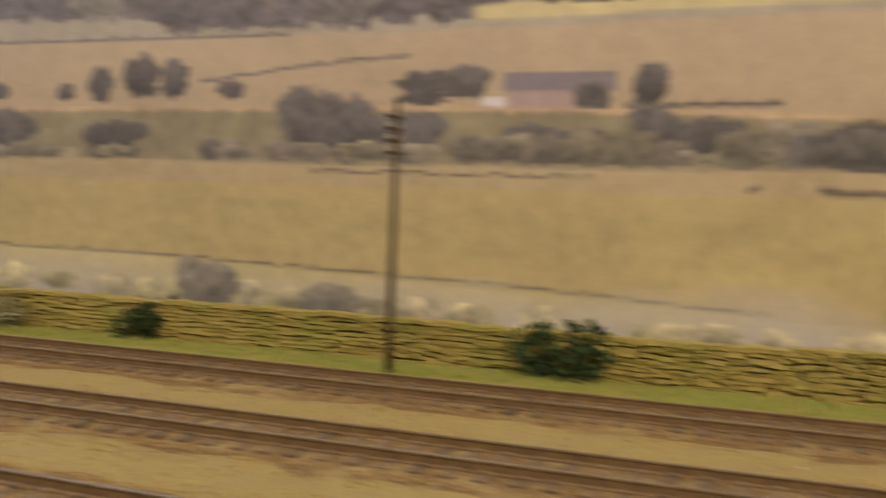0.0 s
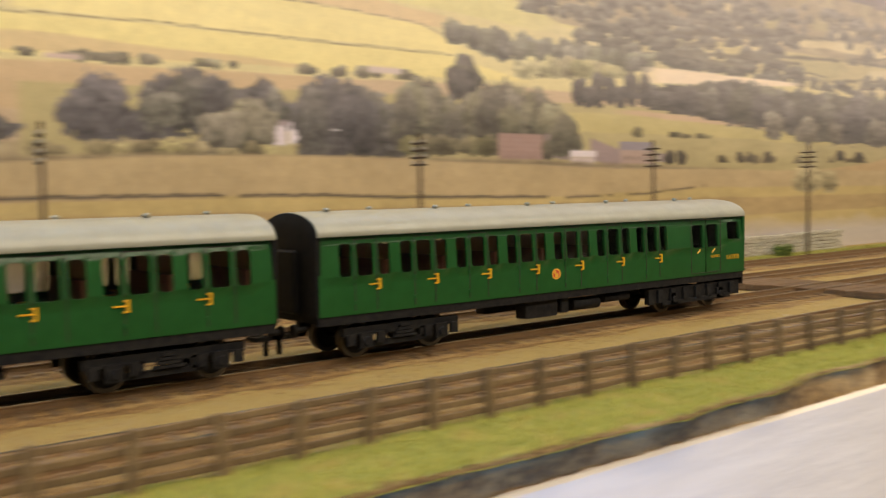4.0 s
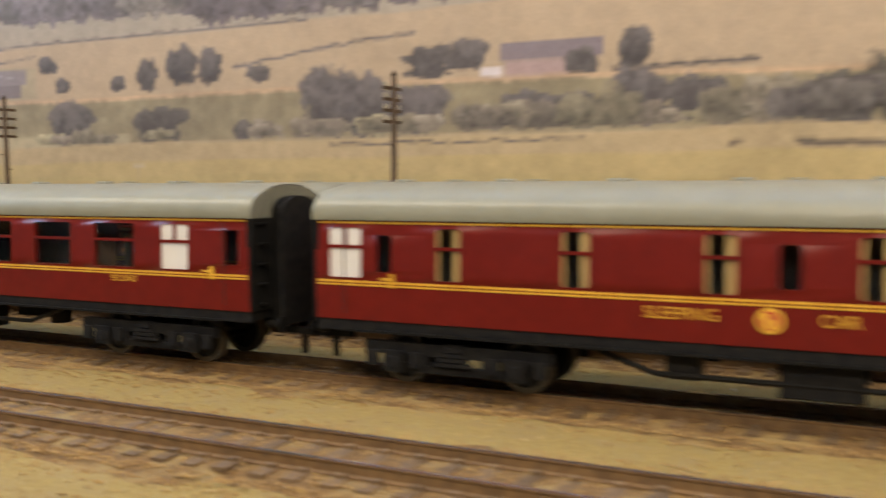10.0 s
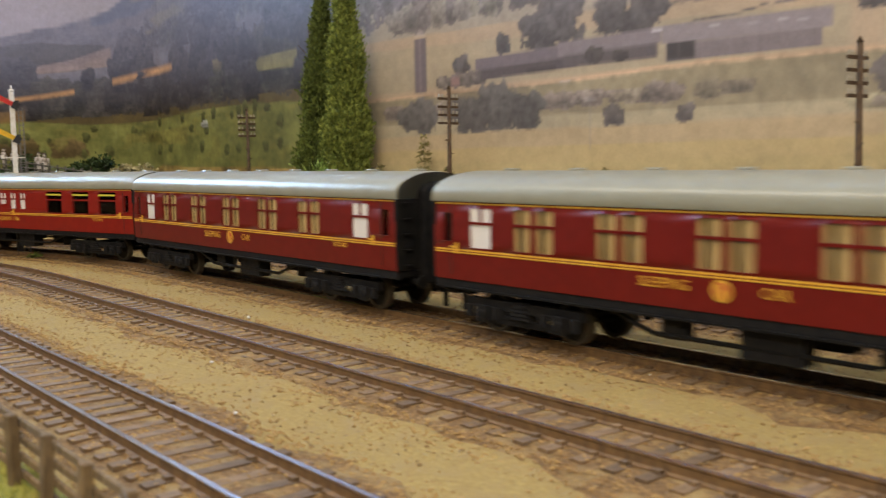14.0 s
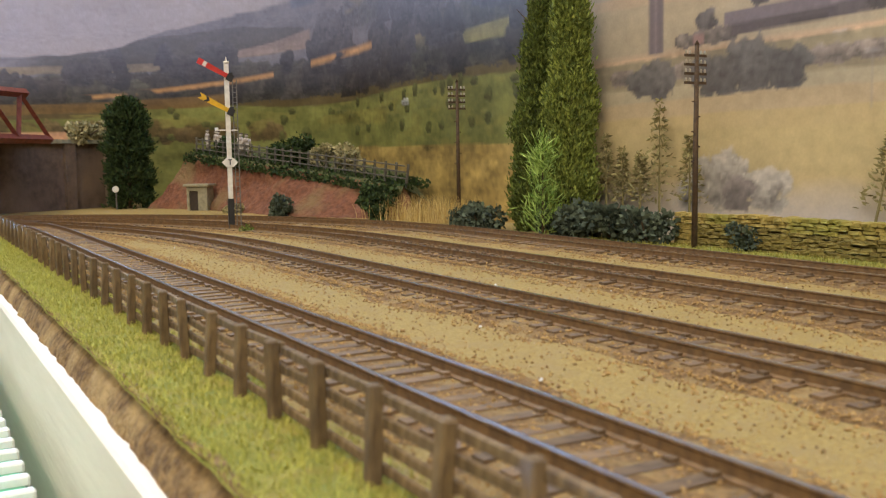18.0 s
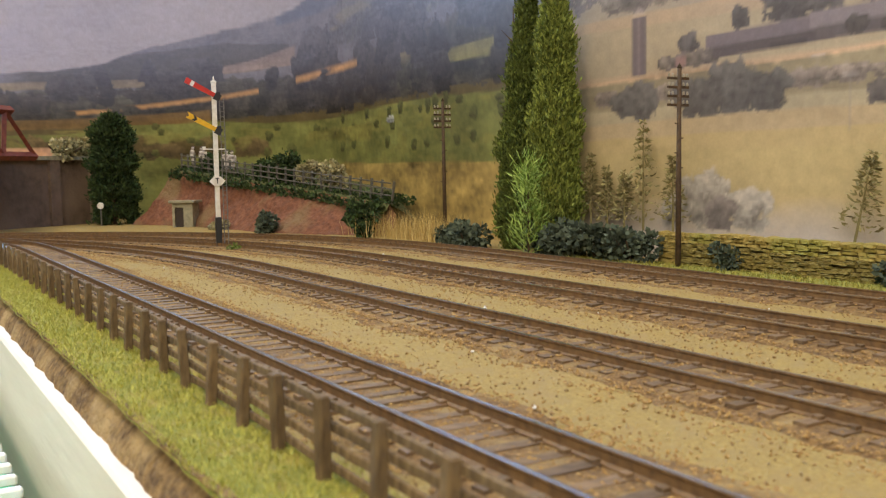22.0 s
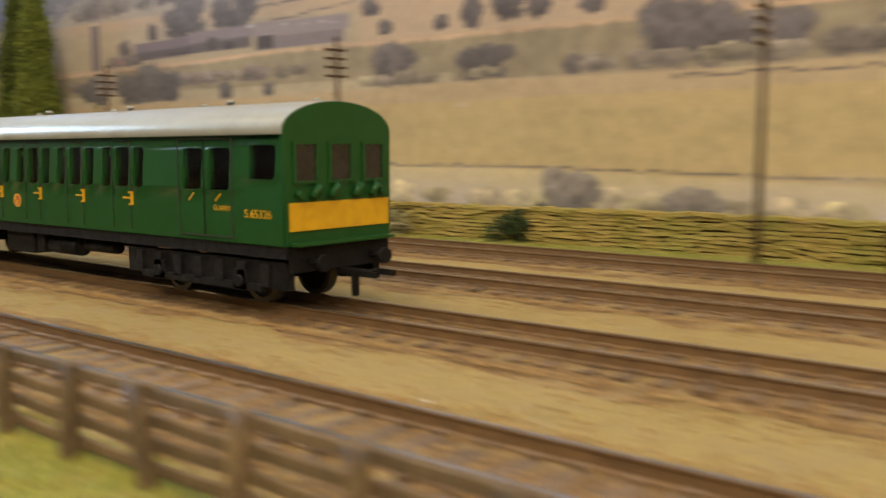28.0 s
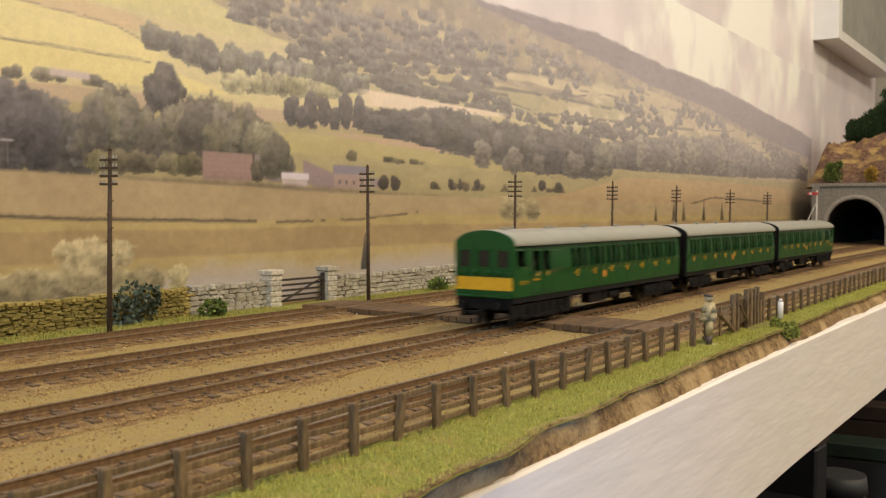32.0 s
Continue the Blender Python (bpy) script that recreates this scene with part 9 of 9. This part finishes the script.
    for s in (-1, 1):
        bm = side_mesh(-0.1640, -0.1360, 0.0175, 0.0468, wins, y_of, 0.0006)
        cab = part("cab_side", bm if s < 0 else mirrored(bm), LOCO_RED, top)
        y = s * 0.0166
        for a, b, c, d in wins:
            part("window_frame", boxes((a - 0.0004, b + 0.0004, y - 0.0002, y + 0.0002, c - 0.0005, c), (a - 0.0004, b + 0.0004, y - 0.0002, y + 0.0002, d, d + 0.0005), (a - 0.0005, a, y - 0.0002, y + 0.0002, c, d), (b, b + 0.0005, y - 0.0002, y + 0.0002, c, d)), BRASS, cab)
        part("panel_lining", boxes((-0.1585, -0.1375, y - 0.0002, y + 0.0002, 0.0186, 0.0192), (-0.1585, -0.1375, y - 0.0002, y + 0.0002, 0.0340, 0.0346), (-0.1588, -0.1582, y - 0.0002, y + 0.0002, 0.0190, 0.0343), (-0.1378, -0.1372, y - 0.0002, y + 0.0002, 0.0190, 0.0343)), GOLD_LINE, cab, "gold panel line")
        lettering("46238", 0.0025, NUMBER_CREAM, cab, -0.148, s * 0.01665, 0.0300, "cream cab number")
        lettering("8", 0.0012, NUMBER_CREAM, cab, -0.148, s * 0.01665, 0.0326)
    part("cab_front", profile_small(-0.1640, -0.1632, 0.0165, 0.0258, 0.0468, 0.0545), LOCO_RED, top)
    bm = bmesh.new()
    rows = []
    for x in (-0.1655, -0.1600, -0.1240):
        w = 0.0150 if x < -0.164 else 0.0168
        rows.append([(x, -w * math.cos(math.pi * k / 14), 0.0462 + (0.0095 - (0.001 if x < -0.164 else 0)) * math.sin(math.pi * k / 14) ** 0.75) for k in range(15)])
    strip(bm, rows)
    strip(bm, [[(x, y * 0.97, z - 0.0008) for x, y, z in row] for row in rows])
    part("cab_roof", bm, CAB_GREY, top, "dull dark grey curved cab roof")
    part("rear_visor", boxes((-0.1285, -0.1232, -0.0166, 0.0166, 0.0455, 0.0476)), CAB_GREY, top)
    part("cab_lining_panel", boxes((-0.1630, -0.1368, 0.0146, 0.0156, 0.0262, 0.0460)), BUFFER_RED, top, "bright red cab interior")
    part("cab_backhead", boxes((-0.1632, -0.158, -0.0120, 0.0120, 0.026, 0.046)), BLACK, top)
    for s in (-1, 1):
        part("cab_handrail", rod(bmesh.new(), (-0.1352, s * 0.0160, 0.018), (-0.1352, s * 0.0160, 0.034), 0.0004, n=6), BRASS, top)
    # wheels
    small = shared("wheel", wheel_mesh(0.0060), [WHEEL_STEEL, BLACK])
    me = shared("driving_wheel", spoked_driver(0.0122), [WHEEL_STEEL, BLACK])
    wheels, rods = [], []
    for x in DRIVER_X:
        for s in (-1, 1):
            w = part_of("driving_wheel", me, top, pose(x, s * 0.0090, 0.0122))
            wheels.append((w, x, s))
    for x in (-0.2965, -0.3225, -0.1660):
        for s in (-1, 1):
            part_of("wheel", small, top, pose(x, s * 0.0088, 0.0060, 0, 0, 0 if s < 0 else 180))
    part("bogie_frame", boxes((-0.3300, -0.2900, -0.0062, 0.0062, 0.0045, 0.0090)), BLACK, top)
    for s in (-1, 1):
        bm = boxes((-0.2745, -0.2075, -0.0004, 0.0004, -0.0010, 0.0010))
        for x in DRIVER_X:
            rod(bm, (x, -0.0006, 0), (x, 0.0006, 0), 0.0020, n=14)
            rod(bm, (x, 0.0006, 0), (x, -0.0016, 0), 0.0010, n=10)
        r = part("coupling_rod", bm, ROD_STEEL, top, "bright steel coupling rod")
        rods.append((r, s, 0.0126))
        bm = boxes((-0.2850, -0.2400, -0.0004, 0.0004, -0.0008, 0.0008))
        rod(bm, (-0.241, -0.0006, 0), (-0.241, 0.0006, 0), 0.0018, n=14)
        rods.append((part("connecting_rod", bm, ROD_STEEL, top, "bright steel connecting rod"), s, 0.0144))
    buffers(top, -0.3345, -1, 0.0150)
    part("buffer_beam", boxes((-0.3362, -0.3345, -0.0165, 0.0165, 0.0120, 0.0185)), BUFFER_RED, top, "red buffer beam")
    coupling(top, -0.335, -1)
    return top, wheels, rods


def ring_x(x, zc, r, width, n=40):
    """A band round the boiler."""
    bm = bmesh.new()
    rows = []
    for xx, rr in ((x - width / 2, r - 0.0004), (x - width / 2, r), (x + width / 2, r), (x + width / 2, r - 0.0004)):
        rows.append([(xx, rr * math.cos(2 * math.pi * k / n), zc + rr * math.sin(2 * math.pi * k / n)) for k in range(n + 1)])
    strip(bm, rows)
    return bm


def profile_small(x0, x1, w, z0, z1, zt, n=12):
    bm = bmesh.new()
    pts = [(-w, z0)] + [(-w * math.cos(math.pi * k / n), z1 + (zt - z1) * math.sin(math.pi * k / n) ** 0.75) for k in range(n + 1)] + [(w, z0)]
    a, b = [bm.verts.new((x0, y, z)) for y, z in pts], [bm.verts.new((x1, y, z)) for y, z in pts]
    bm.faces.new(a), bm.faces.new(b[::-1])
    for k in range(len(pts)):
        bm.faces.new((a[k], b[k], b[(k + 1) % len(pts)], a[(k + 1) % len(pts)]))
    return bm


CAB_GREY = material("sooty_grey_roof_paint", (0.034, 0.033, 0.032), 0.65, scale=300, second=(0.024, 0.023, 0.022), bump=0.0002, bump_scale=700)
NAME_RIM = material("bright_nameplate_metal", (0.78, 0.72, 0.60), 0.35, scale=200)
NUMBER_CREAM = material("cream_numerals", (0.78, 0.66, 0.42), 0.4, scale=200)


def tender():
    """Six-wheeled tender with high curved-in coal sides; same x as the locomotive."""
    top = thing("tender", "maroon model locomotive tender loaded with coal, gilt crest on its side", "tender")
    for s in (-1, 1):
        bm = bmesh.new()
        pts = [(0.0168, 0.0165), (0.0168, 0.0445), (0.0162, 0.0462), (0.0150, 0.0475), (0.0120, 0.0500), (0.0105, 0.0512), (0.0095, 0.0512), (0.0115, 0.0490), (0.0150, 0.0460), (0.0158, 0.0440), (0.0158, 0.0165)]
        rows = []
        for x, cut in ((-0.1214, 0.5), (-0.1165, 0.2), (-0.1120, 0.0), (-0.0407, 0.0), (-0.0365, 0.35), (-0.0321, 1.0), (-0.0205, 1.0)):
            row = []
            for y, z in pts:
                top_z = z if cut == 0 else min(z, 0.0512 - 0.0112 * (1 - (1 - cut) ** 2))
                row.append((x, s * y, top_z))
            rows.append(row)
        strip(bm, rows)
        for row in (rows[0], rows[-1]):
            bm.faces.new([bm.verts.new(p) for p in row])
        for face in bm.faces:
            face.smooth = False
        part("tender_side", bm, LOCO_RED, top)
        bm = boxes((-0.1230, -0.0210, *sorted((s * 0.0140, s * 0.0158)), 0.0085, 0.0160))
        for x in (-0.1095, -0.0741, -0.0380):
            box(bm, x - 0.0040, x + 0.0040, *sorted((s * 0.0158, s * 0.0172)), 0.0048, 0.0110)
            box(bm, x - 0.0070, x + 0.0070, *sorted((s * 0.0158, s * 0.0166)), 0.0118, 0.0134)
        part("tender_frame", bm, GREY_BLACK, top)
        for x in (-0.1095, -0.0741, -0.0380):
            bm = bmesh.new()
            for k in range(5):
                box(bm, x - 0.0066 + 0.0011 * k, x + 0.0066 - 0.0011 * k, *sorted((s * 0.0166, s * 0.0174)), 0.0104 + 0.0009 * k, 0.0111 + 0.0009 * k)
            part("leaf_spring", bm, GREY_BLACK, top)
            part_of("wheel", TENDER_WHEEL, top, pose(x, s * 0.0088, 0.0072, 0, 0, 0 if s < 0 else 180))
    crest(top, -0.0705, -0.0170, 0.0318, 0.0040, 0.0088)
    part("bulkhead", boxes((-0.1262, -0.1217, -0.0152, 0.0152, 0.0165, 0.0420), (-0.1300, -0.1217, -0.0150, 0.0150, 0.0120, 0.0240)), BLACK, top, "black tender front")
    for x in (-0.1120, -0.0375):
        for y in (-0.0085, 0.0085):
            part("coal_guard", rod(bmesh.new(), (x - 0.0012, y, 0.0465), (x + 0.0012, y, 0.0465), 0.0078, n=20), BLACK, top)
    part("tank", boxes((-0.1212, -0.0205, -0.0157, 0.0157, 0.0160, 0.0400), (-0.0203, -0.0196, -0.0165, 0.0165, 0.0168, 0.0398)), LOCO_RED, top)
    part("tender_back_plate", boxes((-0.0372, -0.0362, -0.0158, 0.0158, 0.040, 0.0490)), BLACK, top)
    bm = bmesh.new()
    for _ in range(420):
        x, y = random.uniform(-0.110, -0.041), random.uniform(-0.0108, 0.0108)
        z = 0.0482 + 0.0035 * (1 - (y / 0.011) ** 2) + random.uniform(-0.0006, 0.0006)
        m = pose(x, y, z, random.uniform(0, 360), random.uniform(0, 360), random.uniform(0, 360))
        r = random.uniform(0.0006, 0.0012)
        for v in box(bm, -r, r, -r * 0.8, r * 0.8, -r * 0.7, r * 0.7):
            v.co = m @ v.co
    tagged(part("coal", bm, COAL, top, "heaped black coal"), kind="stuff")
    part("coal_bed", boxes((-0.1140, -0.0375, -0.0112, 0.0112, 0.0400, 0.0488)), COAL, top)
    for k in range(5):
        part("rear_step", boxes((-0.0196, -0.0180, -0.0155, -0.0130, 0.018 + 0.005 * k, 0.0187 + 0.005 * k)), LOCO_RED, top)
    part("buffer_beam", boxes((-0.0204, -0.0190, -0.0164, 0.0164, 0.0100, 0.0163)), BLACK, top)
    buffers(top, -0.0195, 1, 0.0125, True)
    coupling(top, -0.0195, 1)
    part("floor_pan", boxes((-0.1220, -0.0205, -0.0138, 0.0138, 0.0120, 0.0162)), BLACK, top)
    return top


TENDER_WHEEL = shared("wheel", wheel_mesh(0.0072), [DARK_RIM, BLACK])

GREEN_SET = [unit_car(1, 0, "green model electric motor coach with yellow cab panel and grey roof"),
             unit_car(0, 0, "green model electric trailer coach with compartments and grey roof"),
             unit_car(0, 1, "green model electric driving trailer with yellow cab panel and grey roof")]


def squash(top, q, keep=()):
    """Lower every part of a vehicle by the factor q, its wheels apart."""
    done = set()
    for ob in top.children_recursive:
        if ob.data and ob.data.name not in done and not ob.name.startswith(keep):
            done.add(ob.data.name)
            ob.data.transform(Matrix.Diagonal((1, 1, q, 1)))
        if not ob.name.startswith(keep):
            ob.location.z *= q


for ob in GREEN_SET:
    squash(ob, 0.905, ("wheel", "axle", "bogie", "side_frame"))
LOCO, DRIVERS, RODS = locomotive()
TENDER = tender()
squash(LOCO, 0.96, ("wheel", "driving_wheel", "coupling_rod", "connecting_rod"))
squash(TENDER, 0.96, ("wheel",))
for ob in TENDER.children_recursive:
    if ob.name.startswith("wheel"):
        ob.location.x = -0.116 + (ob.location.x + 0.116) * 0.93
    else:
        ob.data.transform(Matrix.Translation((-0.116, 0, 0)) @ Matrix.Diagonal((0.93, 1, 1, 1)) @ Matrix.Translation((0.116, 0, 0)))
open_coach, sleeper_coach, diner_coach = long_coach("open", CRIMSON), long_coach("sleeper", CRIMSON), long_coach("diner", BRIGHT_RED)
berth_coach, brake_coach = long_coach("berth", CRIMSON), long_coach("brake", CRIMSON)
RED_SET = [open_coach, sleeper_coach, copy_thing(sleeper_coach, pose(0, 0, 0)), diner_coach, berth_coach, copy_thing(berth_coach, pose(0, 0, 0)), brake_coach]
FAR_SET = [copy_thing(berth_coach if k in (0, 3) else sleeper_coach if k in (2, 5) else open_coach, pose(0, 0, 0)) for k in range(9)]

# ---- motion ----
GREEN_LENGTH, RED_PITCH, GREEN_PITCH = 0.2400, 0.2565, 0.2560
# seconds, place of the leading end along the line
GREEN_RUN = ((0.0, -0.910), (1.0, -0.503), (1.5, -0.302), (2.0, -0.1055), (2.5, 0.096), (3.0, 0.311), (3.5, 0.515), (4.0, 0.738), (4.5, 0.955), (6.5, 1.840), (8.0, 2.45),
             (24.0, LAP["b"] - 1.80), (26.5, LAP["b"] - 0.779), (27.0, LAP["b"] - 0.594), (27.5, LAP["b"] - 0.398), (28.0, LAP["b"] - 0.195), (28.4, LAP["b"] - 0.027), (28.8, LAP["b"] + 0.134),
             (29.2, LAP["b"] + 0.305), (29.8, LAP["b"] + 0.566), (30.8, LAP["b"] + 0.989), (31.4, LAP["b"] + 1.267), (32.0, LAP["b"] + 1.540))
# front end of the first coach, travelling towards -x
RED_RUN = ((0.0, 2.85), (4.5, 1.430), (6.5, 0.803), (7.0, 0.649), (7.5, 0.478), (8.0, 0.317), (8.4, 0.180), (9.0, -0.023), (10.0, -0.369), (10.5, -0.550), (11.0, -0.725), (12.0, -1.066), (13.0, -1.400), (15.0, -2.060), (15.5, -2.216),
           (17.5, -2.86), (20.0, -3.60), (23.0, -4.20), (26.0, -4.40), (32.0, -4.40))
FAR_RUN = ((0.0, -2.065), (8.0, 0.375), (13.0, 1.90), (20.0, 4.03), (25.0, 5.40), (32.0, 5.40))


def smooth(rows, t):
    """Place at t along a smooth curve through the rows."""
    ts, xs = [r[0] for r in rows], [r[1] for r in rows]
    k = max(0, min(len(ts) - 2, int(np.searchsorted(ts, t, "right")) - 1))

    def slope(i):
        if i == 0 or i == len(ts) - 1:
            j = min(i, len(ts) - 2)
            return (xs[j + 1] - xs[j]) / (ts[j + 1] - ts[j])
        a, b = (xs[i] - xs[i - 1]) / (ts[i] - ts[i - 1]), (xs[i + 1] - xs[i]) / (ts[i + 1] - ts[i])
        return 2 * a * b / (a + b) if a * b > 0 else 0.0
    h = ts[k + 1] - ts[k]
    u = (t - ts[k]) / h
    return xs[k] * (1 + 2 * u) * (1 - u) ** 2 + h * slope(k) * u * (1 - u) ** 2 + xs[k + 1] * u * u * (3 - 2 * u) + h * slope(k + 1) * u * u * (u - 1)


def on_line(track, x, half=0.08):
    """Pose of a vehicle whose middle is at x along the line: carried by two points of the track."""
    a, b = along(track, s_at(track, x - half)), along(track, s_at(track, x + half))
    return pose((a[0] + b[0]) / 2, (a[1] + b[1]) / 2, 0, 0, 0, math.degrees(math.atan2(b[1] - a[1], b[0] - a[0])))


def motions():
    times = [0.2 * k for k in range(161)]
    for k, ob in enumerate(GREEN_SET):
        walk(ob, [(t, on_line("b", smooth(GREEN_RUN, t) - GREEN_PITCH * k - GREEN_LENGTH / 2)) for t in times])
    for k, ob in enumerate(RED_SET):
        walk(ob, [(t, on_line("c", smooth(RED_RUN, t) + RED_PITCH * k + 0.1175)) for t in times])
    for k, ob in enumerate(FAR_SET):
        walk(ob, [(t, on_line("d", smooth(FAR_RUN, t) - RED_PITCH * k - 0.1175)) for t in times])
    walk(LOCO, [(t, on_line("c", smooth(RED_RUN, t) - 0.235, 0.045) @ pose(0.236, 0, 0)) for t in times])
    walk(TENDER, [(t, on_line("c", smooth(RED_RUN, t) - 0.072, 0.03) @ pose(0.072, 0, 0)) for t in times])
    # the driving wheels and their rods turn while the locomotive passes
    turns = [0.0] + [4.0 + k / 30 for k in range(151)] + [32.0]
    begin = smooth(RED_RUN, 4.0)
    angle = {t: (0.0 if t == 0 else (begin - smooth(RED_RUN, min(t, 9.0))) / 0.0122) for t in turns}
    for w, x, s in DRIVERS:
        walk(w, [(t, pose(x, s * 0.0090, 0.0122, 0, -math.degrees(angle[t]) + (90 if s > 0 else 0), 0)) for t in turns])
    for r, s, y in RODS:
        rows = []
        for t in turns:
            a = angle[t] + (math.pi / 2 if s < 0 else 0)
            rows.append((t, pose(-CRANK * math.sin(a), s * y, 0.0122 + CRANK * math.cos(a))))
        walk(r, rows)


motions()
